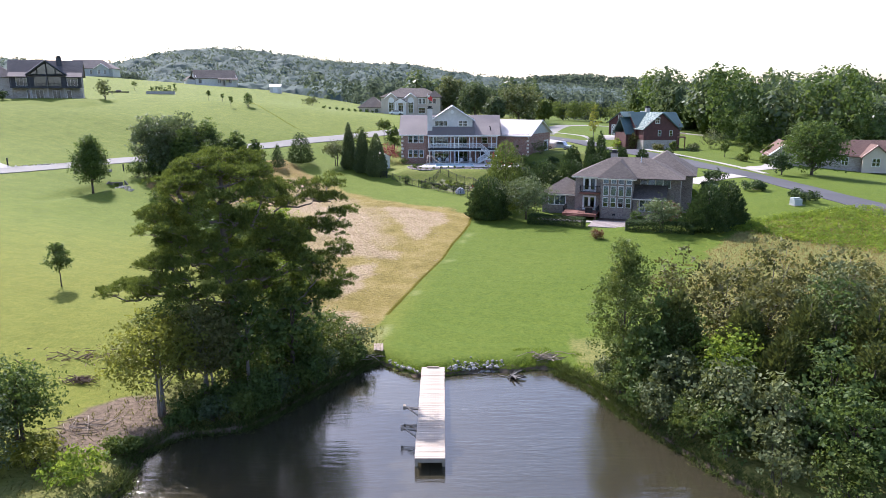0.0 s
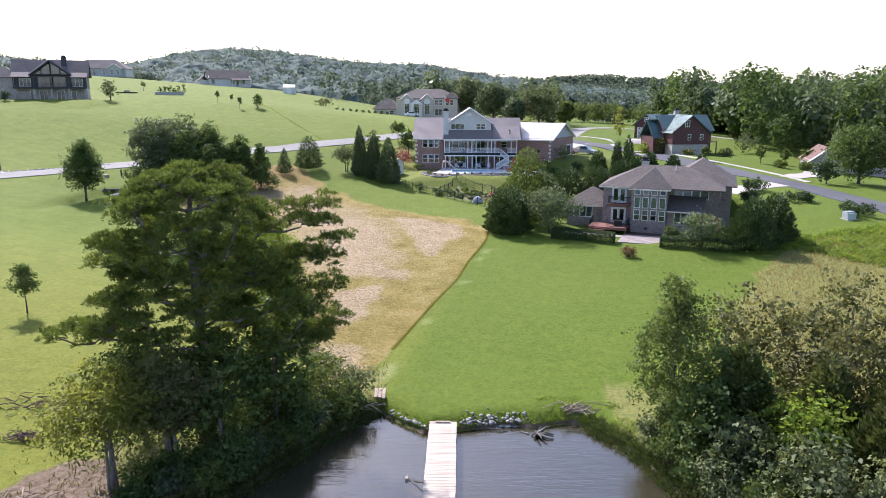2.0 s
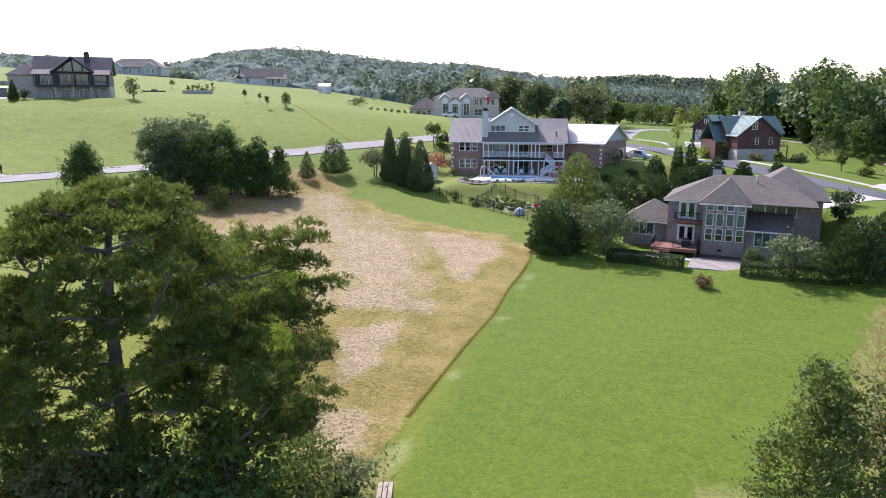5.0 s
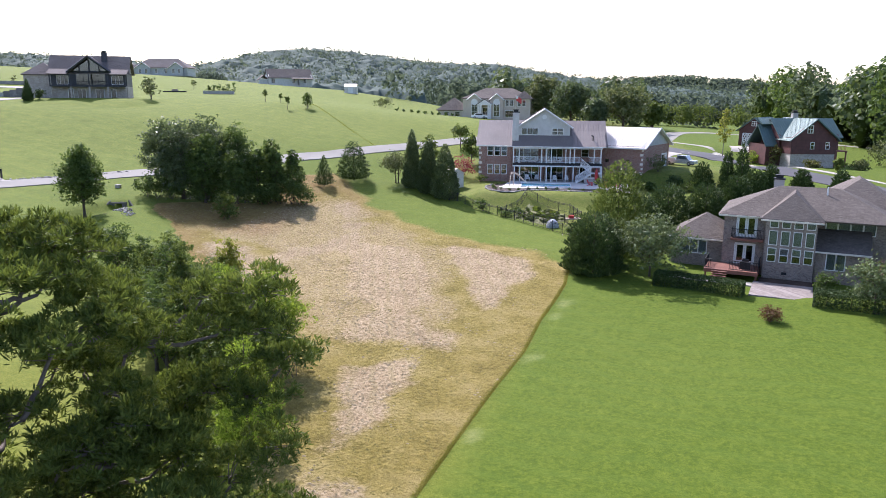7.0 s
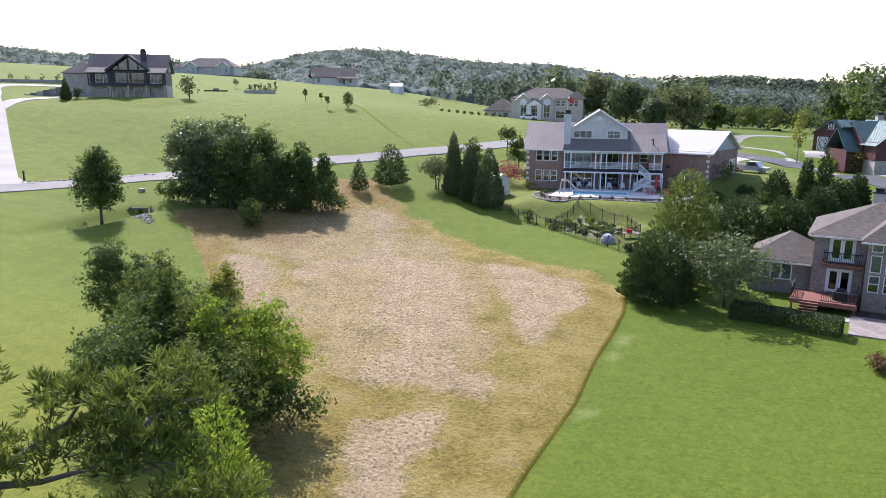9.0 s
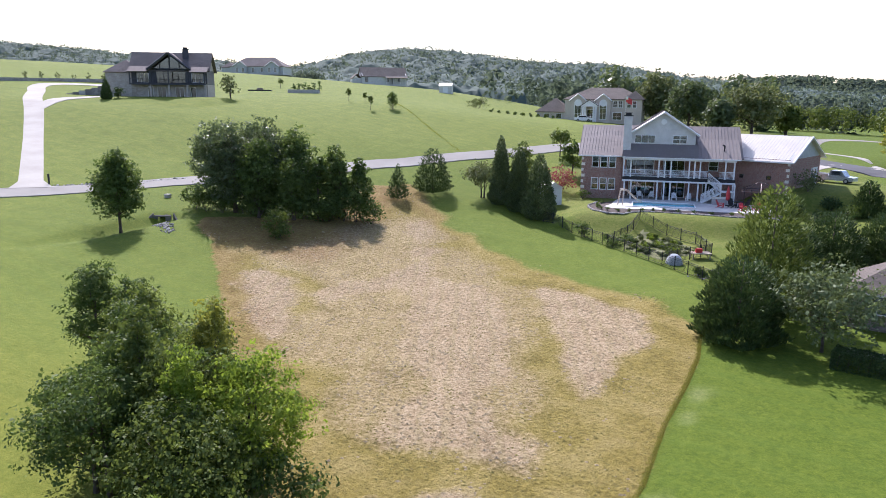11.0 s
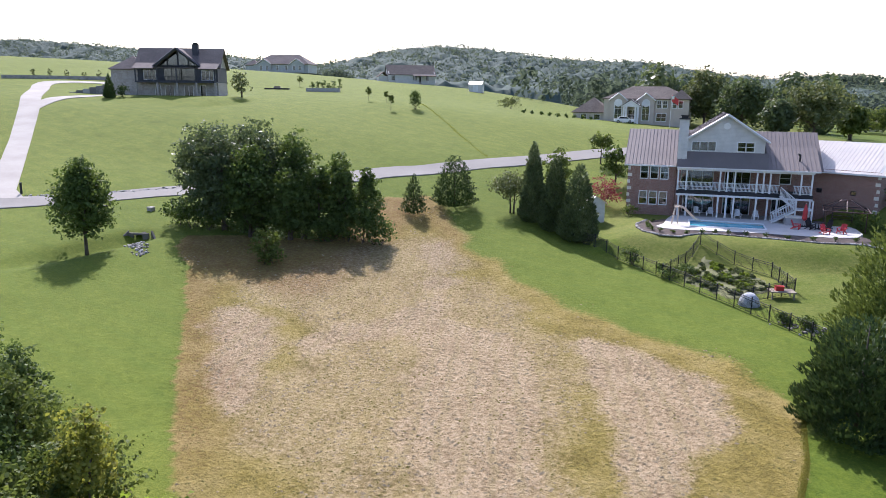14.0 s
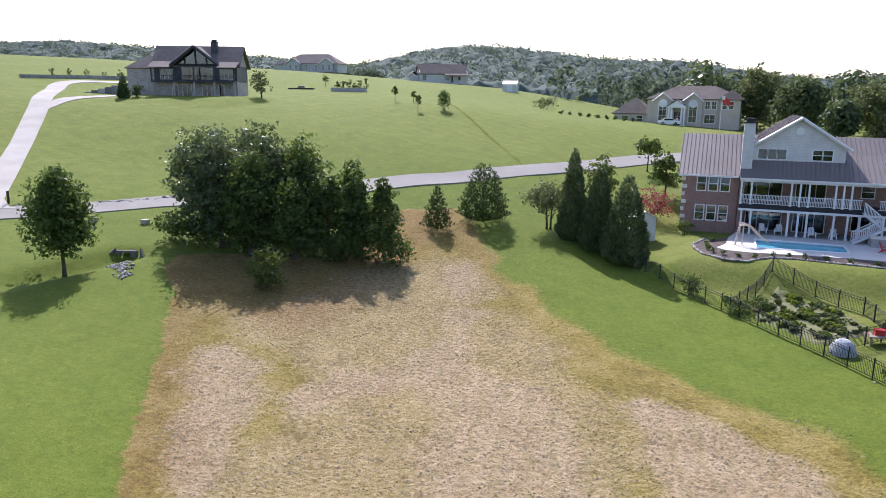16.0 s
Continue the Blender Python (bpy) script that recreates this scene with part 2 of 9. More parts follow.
M_SHINGLE_BROWN = shingles("brown_shingles", (0.092, 0.078, 0.066), (0.148, 0.126, 0.108))
M_SHINGLE_GREY = shingles("grey_shingles", (0.110, 0.094, 0.086), (0.180, 0.156, 0.142))
M_SHINGLE_RED = shingles("red_brown_shingles", (0.125, 0.075, 0.06), (0.19, 0.12, 0.095))
M_ROOF_METAL = surface("mauve_metal_roofing", (0.158, 0.134, 0.120), (0.215, 0.184, 0.166), 0.55, 0.4, 6, 0.05, 0.15)
# Pale for the shed roofs; on the garage, sun glare put into the colour.
M_ROOF_PALE_GLARE = surface("pale_and_glare_roofing", (0.50, 0.46, 0.41), (0.62, 0.58, 0.52), 0.45, 0.4, 6, 0.05, 0.15)
M_ROOF_GREEN = surface("green_metal_roofing", (0.060, 0.105, 0.098), (0.10, 0.165, 0.155), 0.40, 0.4, 6, 0.05, 0.3)
M_GLASS = glazing("window_glass")
M_CONCRETE = surface("concrete", (0.31, 0.287, 0.245), (0.435, 0.405, 0.352), 0.9, 0.25, 6, 0.15)
M_STONE = surface("grey_stone", (0.17, 0.16, 0.15), (0.42, 0.40, 0.37), 0.9, 1.5, 9, 0.5, 0, 0.03, 0.6)
M_BARK = surface("bark", (0.045, 0.035, 0.028), (0.14, 0.115, 0.095), 0.95, 2.5, 16, 0.7, 0, 0.03)
M_BARK_PINE = surface("grey_pine_bark", (0.085, 0.070, 0.058), (0.225, 0.190, 0.160), 0.95, 2.5, 16, 0.7, 0, 0.03)
M_BARK_PALE = surface("grey_bark", (0.12, 0.10, 0.085), (0.30, 0.27, 0.235), 0.95, 2.5, 16, 0.6, 0, 0.03)
M_DRIFT = surface("bleached_driftwood", (0.20, 0.15, 0.11), (0.42, 0.35, 0.27), 0.95, 2.0, 14, 0.5, 0, 0.02)
M_DRIFT_DARK = surface("dead_brush", (0.10, 0.065, 0.045), (0.24, 0.165, 0.12), 0.95, 2.0, 14, 0.5, 0, 0.02)
M_PINE = foliage("pine_needles", (0.026, 0.050, 0.014), (0.138, 0.192, 0.040), (0.300, 0.345, 0.076), 0.34)
M_LEAF = foliage("green_leaves", (0.038, 0.070, 0.018), (0.132, 0.186, 0.048), (0.220, 0.270, 0.074), 0.4)
M_LEAF_BRIGHT = foliage("bright_green_leaves", (0.069, 0.140, 0.021), (0.216, 0.315, 0.049), (0.38, 0.43, 0.075), 0.55)
M_LEAF_YELLOW = foliage("yellow_green_leaves", (0.085, 0.115, 0.024), (0.235, 0.270, 0.056), (0.330, 0.335, 0.078), 0.5)
M_LEAF_GOLD = foliage("golden_green_leaves", (0.080, 0.108, 0.022), (0.215, 0.250, 0.052), (0.310, 0.330, 0.080), 0.5)
M_LEAF_OLIVE = foliage("olive_brown_leaves", (0.050, 0.064, 0.022), (0.150, 0.165, 0.060), (0.235, 0.235, 0.092), 0.35)
M_LEAF_DARK = foliage("dark_green_leaves", (0.030, 0.060, 0.018), (0.104, 0.166, 0.046), (0.180, 0.246, 0.070), 0.38)
M_LEAF_COOL = foliage("blue_green_leaves", (0.036, 0.064, 0.034), (0.118, 0.168, 0.080), (0.205, 0.255, 0.130), 0.36, 0.4)
M_CEDAR = foliage("cedar_sprays", (0.020, 0.042, 0.017), (0.066, 0.112, 0.038), (0.124, 0.180, 0.056), 0.22)
M_CEDAR_OLIVE = foliage("olive_cedar_sprays", (0.030, 0.046, 0.014), (0.098, 0.126, 0.038), (0.175, 0.200, 0.062), 0.34)
M_LEAF_GREY = foliage("grey_green_leaves", (0.056, 0.086, 0.036), (0.160, 0.200, 0.086), (0.255, 0.290, 0.130), 0.3)
M_DOGWOOD = foliage("dogwood_leaves", (0.052, 0.088, 0.040), (0.150, 0.205, 0.096), (0.245, 0.295, 0.165), 0.3)
M_LEAF_RED = foliage("crimson_leaves", (0.11, 0.030, 0.040), (0.29, 0.075, 0.105), (0.44, 0.17, 0.20), 0.35)
M_LEAF_RUST = foliage("rusty_leaves", (0.06, 0.036, 0.020), (0.165, 0.095, 0.052), (0.24, 0.14, 0.075), 0.3)
# Far woods: distance haze is put into these lifted, bluish colours.
M_FOREST_HAZE = foliage("haze_tinted_forest_leaves", (0.052, 0.080, 0.068), (0.082, 0.116, 0.096), (0.098, 0.132, 0.106), 0.55, 0.95)
M_CANOPY_HAZE = surface("haze_tinted_canopy", (0.050, 0.076, 0.062), (0.090, 0.124, 0.100), 0.95, 0.05, 0.35, 0.3, 0, 0.4)
M_WOOD_CANOPY = surface("wood_canopy", (0.030, 0.050, 0.018), (0.115, 0.155, 0.050), 0.9, 0.25, 1.4, 0.9, 0, 0.7)
M_DRY_GRASS = foliage("dry_grass", (0.10, 0.120, 0.026), (0.22, 0.225, 0.055), (0.34, 0.31, 0.10), 0.5, 0.9)
M_TALL_GRASS = foliage("tall_meadow_grass", (0.165, 0.138, 0.058), (0.275, 0.222, 0.100), (0.36, 0.29, 0.145), 0.4, 0.8)

# ---- the lie of the land ----
GX = np.array([-320, -230, -150, -110, -80, -55, -30, -5, 20, 50, 90, 140, 220], float)
GY = np.array([20, 40, 60, 80, 100, 120, 145, 170, 200, 250, 330, 420], float)
LAND = (
    (11, 8, 5.5, 4, 2.4, 1.5, 0.7, 0.4, 0.5, 0.8, 1.2, 2, 3),
    (13, 9, 6, 4.5, 3, 1.8, 0.8, 0.5, 0.6, 1, 1.5, 2, 3),
    (16, 12, 8.5, 6.5, 5.2, 4.3, 2.3, 0.95, 1.3, 2.2, 3, 3.5, 4),
    (19, 14, 10, 8, 6.3, 5, 2.9, 1.9, 2.3, 3.6, 4.5, 5, 5),
    (22, 17, 13, 10, 7.3, 5.0, 3.0, 3.0, 3.6, 5.9, 5.5, 5.5, 5),
    (25, 20, 16, 12.3, 8.3, 6.3, 3.9, 4.0, 4.5, 7, 5.3, 5, 5),
    (29, 23.5, 18.5, 14.5, 11.4, 9.1, 7.5, 5.8, 5.8, 8, 4.9, 5, 5),
    (32, 27, 21.5, 19.0, 17, 14.5, 11.8, 9, 9.2, 9.3, 5.8, 6, 6),
    (34, 30, 24, 20.9, 20.2, 19, 16.3, 13.5, 11, 10.3, 8.5, 7, 6),
    (36, 33, 28, 24.5, 22.6, 19.2, 15.8, 14.0, 12.3, 11, 9, 8, 7),
    (35, 33, 29, 26, 23.5, 20, 16, 14, 12, 10, 8, 7, 6),
    (26, 24, 21, 18, 16, 14, 12, 11, 10, 9, 7, 6, 5),
)
GZ = np.array(LAND, float)


def cubic(p0, p1, p2, p3, u):
    return p1 + 0.5 * u * (p2 - p0 + u * (2 * p0 - 5 * p1 + 4 * p2 - p3 + u * (3 * (p1 - p2) + p3 - p0)))


def smooth(a, b, x):
    u = np.clip((x - a) / (b - a), 0, 1)
    return u * u * (3 - 2 * u)


def lattice(x, y):
    x, y = np.clip(x, GX[0], GX[-1]), np.clip(y, GY[0], GY[-1])
    i = np.clip(np.searchsorted(GX, x, side="right") - 1, 0, len(GX) - 2)
    j = np.clip(np.searchsorted(GY, y, side="right") - 1, 0, len(GY) - 2)
    u, v = (x - GX[i]) / (GX[i + 1] - GX[i]), (y - GY[j]) / (GY[j + 1] - GY[j])
    cols = []
    for dj in (-1, 0, 1, 2):
        jj = np.clip(j + dj, 0, len(GY) - 1)
        q = [GZ[jj, np.clip(i + di, 0, len(GX) - 1)] for di in (-1, 0, 1, 2)]
        lin = q[1] + (q[2] - q[1]) * u
        cols.append(0.6 * cubic(*q, u) + 0.4 * lin)
    lin = cols[1] + (cols[2] - cols[1]) * v
    return 0.6 * cubic(*cols, v) + 0.4 * lin


# the pond's edge, from the far arm behind the camera round by the dock
SHORE = np.array([(-620, -500), (-300, -60), (-60, -6), (-34, 12), (-24, 24), (-18.6, 30.5), (-17.2, 34.2), (-18.0, 38.0), (-16.6, 40.4), (-12.6, 41.4), (-11.3, 43.1),
                  (-9.7, 46.2), (-8.1, 48.7), (-6.4, 51.4), (-5.2, 53.0), (-3.8, 51.6), (-1.9, 50.0), (0.3, 50.3), (3.3, 51.2), (5.2, 50.9), (7.8, 51.7),
                  (8.9, 51.0), (9.3, 49.9), (10.4, 48.6), (11.3, 46.4), (11.9, 43.8), (13.4, 40.5), (15.5, 36), (19, 30), (27, 22), (48, 8), (110, -30), (620, -500)], float)


def edge_distance(px, py, ring, closed=True):
    """Distance to a polygon's rim: positive inside."""
    best = np.full(px.shape, 1e9)
    inside = np.zeros(px.shape, bool)
    n = len(ring)
    for k in range(n if closed else n - 1):
        (ax, ay), (bx, by) = ring[k], ring[(k + 1) % n]
        dx, dy = bx - ax, by - ay
        s = np.clip(((px - ax) * dx + (py - ay) * dy) / (dx * dx + dy * dy), 0, 1)
        best = np.minimum(best, np.hypot(px - ax - s * dx, py - ay - s * dy))
        if ay != by:
            inside ^= ((ay > py) != (by > py)) & (px < (bx - ax) * (py - ay) / (by - ay) + ax)
    return np.where(inside, best, -best)


def wobble(x, y, size, seed=0.0):
    """Cheap smooth unevenness, about -1 to 1."""
    a, b = x / size + seed, y / size - seed * 1.7
    return (np.sin(a * 1.9 + 1.3 * np.sin(b * 1.3)) + np.sin(b * 2.3 + 1.1 * np.sin(a * 0.9 + 2)) + np.sin((a + b) * 1.37 + np.sin(a * 2.7 - b))) / 3


# the wooded ridge's crest, half a mile off: place across and height
CREST_X = np.array([-1180, -1010, -855, -798, -734, -673, -631, -487, -406, -366, -327, -308, -285, -240, -192, -147, -105, -54, -30, 2, 48, 150, 260], float)
CREST_Z = np.array([68.0, 69.0, 67.5, 67.5, 62.5, 57.0, 51.7, 42.6, 34.5, 30.5, 37.0, 43.5, 48.6, 52.0, 48.3, 42.9, 37.3, 36.5, 35.6, 30.0, 23.0, 12.0, 4.0], float)


def far_hills(x, y):
    """Wooded ridges behind the houses."""
    h = np.interp(x, CREST_X, CREST_Z, 40.0, 0.0) * np.exp(-((y - 800) / np.where(y < 800, 190.0, 150.0)) ** 2)
    h += 38 * np.exp(-((x - 330) / 260) ** 2 - ((y - 2000) / 300) ** 2) + 30 * np.exp(-((x - 900) / 700) ** 2 - ((y - 2100) / 300) ** 2)
    return h


def land(x, y):
    x, y = np.asarray(x, float), np.asarray(y, float)
    z = lattice(x, y)
    out = np.maximum(np.maximum(GX[0] - x, x - GX[-1]), np.maximum(GY[0] - y, y - GY[-1]))
    z = np.where(out > 0, 8 + (z - 8) * np.exp(-np.maximum(out, 0) / 160), z)
    z = z + far_hills(x, y) + 0.06 * wobble(x, y, 5.0) + 0.02 * wobble(x, y, 1.3, 3.0)
    # the ditch that leads to the pipe under the road
    z = z - 1.0 * np.exp(-((x + 56 - (y - 119) * 0.25) / 1.6) ** 2) * smooth(101, 116, y) * smooth(122.5, 119.5, y)
    # terraces for the houses
    for cx, cy, hw, hd, lev, soft in ((3.5, 147.0, 10.5, 9.5, 6.78, 5.0), (24.0, 160.0, 8.0, 9.0, 8.9, 4.0), (27.5, 104, 12, 8, 3.25, 3.5), (-102.0, 191.0, 11, 9, 20.25, 5.0), (54, 177, 12, 10, 7.8, 5.0)):
        d = np.maximum(np.abs(x - cx) - hw, np.abs(y - cy) - hd)
        z = z + (lev - z) * smooth(soft, 0, d)
    d = edge_distance(x, y, SHORE)
    z = np.where(d > 0, -np.minimum(2.5, 0.1 + 0.4 * d), np.minimum(z, 0.22 + 0.55 * -d))
    return z


def height(x, y):
    return float(land(np.array([x]), np.array([y]))[0])


def steps(fine0, fine1, fine, far0, far1, grow=1.12):
    a = list(np.arange(fine0, fine1 + 1e-6, fine))
    s = fine
    while a[-1] < far1:
        s *= grow
        a.append(a[-1] + s)
    s = fine
    while a[0] > far0:
        s *= grow
        a.insert(0, a[0] - s)
    return np.array(a)


# the mown hay field with its bleached patches
FIELD = np.array([(-10.5, 56), (-6.6, 56.5), (-5.1, 62.3), (-3.8, 67.4), (-2.2, 73.6), (0.1, 81.5), (1.3, 88), (2.7, 93.2), (3.7, 97.6), (4.3, 103.2), (2.2, 107.4), (-2.5, 111.8), (-9.5, 117.3), (-16, 123.4),
                  (-23.5, 132.4), (-28, 139.5), (-33, 147), (-38.5, 145), (-40, 135), (-39, 128), (-45, 125.5), (-51.5, 122.5), (-50.5, 119), (-46, 115.3), (-39.2, 105.8), (-34.0, 98.2), (-28, 90.3), (-22.4, 83.7), (-19.6, 80.4), (-17, 70), (-13.5, 62)], float)
# bleached patches: how bare each one is, how soft its rim, and its outline
BARE = (
    (1.0, 0.9, np.array([(-9.9, 112.4), (-6.2, 110.6), (0.3, 105.8), (-0.1, 99.5), (-2.4, 90.4), (-4.0, 89.0), (-5.0, 93.6), (-6.8, 101.3)], float)),
    (1.0, 0.7, np.array([(-13.0, 76.4), (-8.0, 78.4), (-8.0, 72.7), (-8.8, 66.6), (-10.7, 65.8), (-11.3, 70.6)], float)),
    (0.95, 1.0, np.array([(-37.8, 107.6), (-36.3, 110.2), (-30.8, 107.6), (-30.0, 105.0), (-27.3, 98.6), (-26.4, 93.0), (-27.5, 93.5), (-31.7, 98.2)], float)),
    (0.85, 1.2, np.array([(-14.7, 81.4), (-9.8, 80.9), (-5.7, 81.0), (-5.6, 83.3), (-8.8, 87.2), (-8.4, 96), (-11.0, 104.4), (-12.9, 112), (-19.6, 113.5), (-21.5, 121.7), (-25.8, 133.0), (-29.6, 131.0), (-22.6, 114.4), (-28, 109.4), (-29.2, 104), (-26, 99.5),
                           (-25.2, 105.3), (-22.2, 108), (-18.3, 100), (-16.8, 92.7), (-13.9, 89.5)], float)),
    (0.55, 2.2, np.array([(-27.5, 93.5), (-20, 88), (-17, 82.5), (-5.4, 81.0), (-7, 96), (-9.5, 110), (-16.5, 119.5), (-25, 131), (-31, 136), (-36, 120), (-41, 114), (-36.5, 110), (-31, 108)], float)),
    (0.8, 0.9, np.array([(-11.6, 63.2), (-7.2, 63.4), (-6.9, 58), (-10, 57)], float)),
)


def zones(x, y):
    """How much of each kind of ground there is: hay field, bleached hay, mud, rough weeds."""
    w = 0.55 * wobble(x, y, 1.6, 1.0) + 0.35 * wobble(x, y, 0.6, 2.0)
    ring_d = edge_distance(x, y, FIELD)
    soft = smooth(103, 108, y) * smooth(-34, -28, x)
    hay = smooth(-0.5 - 2.6 * soft, 0.6 + 2.4 * soft, ring_d + w * np.where(x > -22, 0.16, 0.5) + soft * 1.2 * wobble(x, y, 3.0, 7))
    bare = np.zeros_like(x)
    for k, (share, rim_, ring) in enumerate(BARE):
        near = edge_distance(x, y, ring) + 0.9 * w + 0.8 * rim_ * wobble(x, y, 2.6, k) + 0.5 * rim_ * wobble(x, y, 6.0, k + 3)
        bare = np.maximum(bare, share * smooth(-rim_, rim_, near))
    d = -edge_distance(x, y, SHORE)
    lawn_front = smooth(-5.5, -4.5, x) * smooth(11, 9.5, x)
    mud = smooth(0.45, 0.0, d + 0.3 * w)
    mud = np.maximum(mud, smooth(4.2, 2.2, np.hypot((x + 20.4) / 1.0, (y - 40.8) / 1.25) + 1.2 * w) * 0.95)
    weeds = smooth(9, 4, d + 1.5 * w) * (1 - lawn_front) * 0.8
    rim = np.interp(y, [40, 60, 70, 77, 85, 88.6, 92, 97], [15.5, 20, 24.6, 28.6, 34.2, 38.6, 43.4, 64])
    weeds = np.maximum(weeds, smooth(-1.2, 1.6, x - rim + 1.2 * w) * smooth(100, 94, y) * smooth(110, 90, x))
    yard = smooth(0.5, 3.5, ((x + 13.4) * 25.4 + (y - 137.6) * 22) / 33.6) * smooth(-15, -10, x) * smooth(40, 30, x) * smooth(108, 114, y)
    weeds = np.maximum(weeds, 0.46 * yard)
    return hay, bare * hay, mud, weeds * (1 - hay)


def tints(x, y):
    """Where the lawn is lush, and where the field's rim has rusted."""
    d = edge_distance(x, y, FIELD)
    lush = np.maximum(smooth(-9, -4, x - 0.17 * (y - 50)), 0.6 * smooth(30, 9, -d + 2 * wobble(x, y, 9)) * smooth(80, 94, y))
    rust = 0.6 * smooth(4.5, 0.5, d + 1.5 * wobble(x, y, 3)) * smooth(-22, -27, x) * smooth(82, 92, y)
    rust = np.maximum(rust, 0.85 * smooth(112.5, 116, y + wobble(x, y, 4)) * smooth(-30, -34, x) * smooth(-0.3, 0.8, d))
    scalp = smooth(-1.7, -1.1, d) * smooth(-0.25, -0.6, d) * smooth(0.0, 0.7, wobble(x, y, 4.2, 9) + 0.3 * wobble(x, y, 1.1, 4)) * smooth(-9, -6, x) * smooth(104, 100, y)
    return lush, np.where(d > -0.5, rust, 0.0), scalp


# ---- ground, water, roads ----
def ground_material():
    m, nt, b = blank("lawn_and_hay")
    co = coords(nt, True)
    at = [node(nt, "ShaderNodeAttribute") for _ in range(7)]
    for n, key in zip(at, ("hay", "bare", "mud", "weeds", "lush", "rust", "scalp")):
        n.attribute_name = key
    hay, bare, mud, weeds, green, rust, scalp = (n.outputs["Fac"] for n in at)
    big, mid, fine = noise_tex(nt, co, 0.035, 4), noise_tex(nt, co, 0.35, 5, 0.6), noise_tex(nt, co, 3.2, 5, 0.7)
    tiny = noise_tex(nt, co, 11.0, 3, 0.7)
    # mown lawn, with mower tracks that run along the slope
    xyz = node(nt, "ShaderNodeSeparateXYZ", Vector=co).outputs
    warp = calc(nt, "MULTIPLY", calc(nt, "SUBTRACT", big, 0.5), 14.0)
    track = calc(nt, "SINE", calc(nt, "MULTIPLY", calc(nt, "ADD", calc(nt, "ADD", xyz[1], calc(nt, "MULTIPLY", xyz[0], 0.35)), warp), 2.6))
    lawn = ramp(nt, calc(nt, "ADD", calc(nt, "MULTIPLY", mid, 0.5), calc(nt, "MULTIPLY", fine, 0.5)),
                [(0.36, (0.118, 0.148, 0.018)), (0.52, (0.180, 0.211, 0.029)), (0.68, (0.242, 0.263, 0.046))])
    lush = calc(nt, "MULTIPLY", green, 0.9)
    lawn = mix(nt, lush, lawn, ramp(nt, fine, [(0.32, (0.050, 0.088, 0.006)), (0.50, (0.092, 0.134, 0.009)), (0.68, (0.138, 0.178, 0.016))]))
    lawn = mix(nt, calc(nt, "MULTIPLY", ramp(nt, big, [(0.42, 0.0), (0.7, 0.38)]), calc(nt, "SUBTRACT", 1.0, calc(nt, "MULTIPLY", lush, 0.6))), lawn, (0.210, 0.230, 0.042))
    lawn = mix(nt, ramp(nt, tiny, [(0.36, 0.6), (0.56, 0.0)]), lawn, (0.050, 0.090, 0.010))
    lawn = mix(nt, calc(nt, "MULTIPLY", ramp(nt, track, [(0.25, 0.0), (0.75, 0.26)]), 1.0), lawn, (0.10, 0.152, 0.020))
    near = node(nt, "ShaderNodeMapRange", Value=xyz[1])
    near.inputs["From Min"].default_value, near.inputs["From Max"].default_value = 98.0, 66.0
    lawn = mix(nt, calc(nt, "MULTIPLY", calc(nt, "MULTIPLY", near.outputs[0], 0.55), calc(nt, "SUBTRACT", 1.0, green)), lawn, ramp(nt, fine, [(0.3, (0.150, 0.150, 0.018)), (0.7, (0.255, 0.240, 0.040))]))
    clump = noise_tex(nt, co, 1.1, 4, 0.65)
    lawn = mix(nt, ramp(nt, clump, [(0.36, 0.2), (0.54, 0.0)]), lawn, (0.062, 0.108, 0.010))
    lawn = mix(nt, ramp(nt, clump, [(0.52, 0.0), (0.70, 0.1)]), lawn, (0.225, 0.255, 0.048))
    blade = noise_tex(nt, co, 24.0, 2, 0.7)
    lawn = mix(nt, ramp(nt, blade, [(0.38, 0.5), (0.55, 0.0)]), lawn, (0.052, 0.082, 0.006))
    lawn = mix(nt, calc(nt, "MULTIPLY", scalp, ramp(nt, fine, [(0.3, 0.35), (0.6, 0.9)])), lawn, (0.30, 0.305, 0.135))
    # hay stubble and bleached windrows
    rows_ = calc(nt, "SINE", calc(nt, "MULTIPLY", calc(nt, "ADD", calc(nt, "MULTIPLY", xyz[0], 0.97), calc(nt, "ADD", calc(nt, "MULTIPLY", xyz[1], 0.22), calc(nt, "MULTIPLY", mid, 1.6))), 4.4))
    straw = ramp(nt, calc(nt, "ADD", calc(nt, "MULTIPLY", mid, 0.45), calc(nt, "MULTIPLY", fine, 0.55)),
                 [(0.36, (0.132, 0.104, 0.022)), (0.50, (0.230, 0.182, 0.040)), (0.64, (0.320, 0.250, 0.068))])
    pale = ramp(nt, calc(nt, "ADD", calc(nt, "MULTIPLY", mid, 0.3), calc(nt, "MULTIPLY", fine, 0.7)),
                [(0.34, (0.160, 0.112, 0.058)), (0.48, (0.335, 0.250, 0.142)), (0.62, (0.450, 0.348, 0.212))])
    pale = mix(nt, ramp(nt, rows_, [(0.3, 0.0), (0.9, 0.28)]), pale, (0.25, 0.212, 0.085))
    edge = calc(nt, "ADD", calc(nt, "MULTIPLY", bare, 1.0), calc(nt, "MULTIPLY", calc(nt, "SUBTRACT", fine, 0.5), 0.9))
    straw = mix(nt, ramp(nt, edge, [(0.16, 0.04), (0.84, 1.0)]), straw, pale)
    straw = mix(nt, calc(nt, "MULTIPLY", ramp(nt, mid, [(0.44, 0.0), (0.62, 0.30)]), calc(nt, "SUBTRACT", 1.0, bare)), straw, (0.29, 0.235, 0.115))
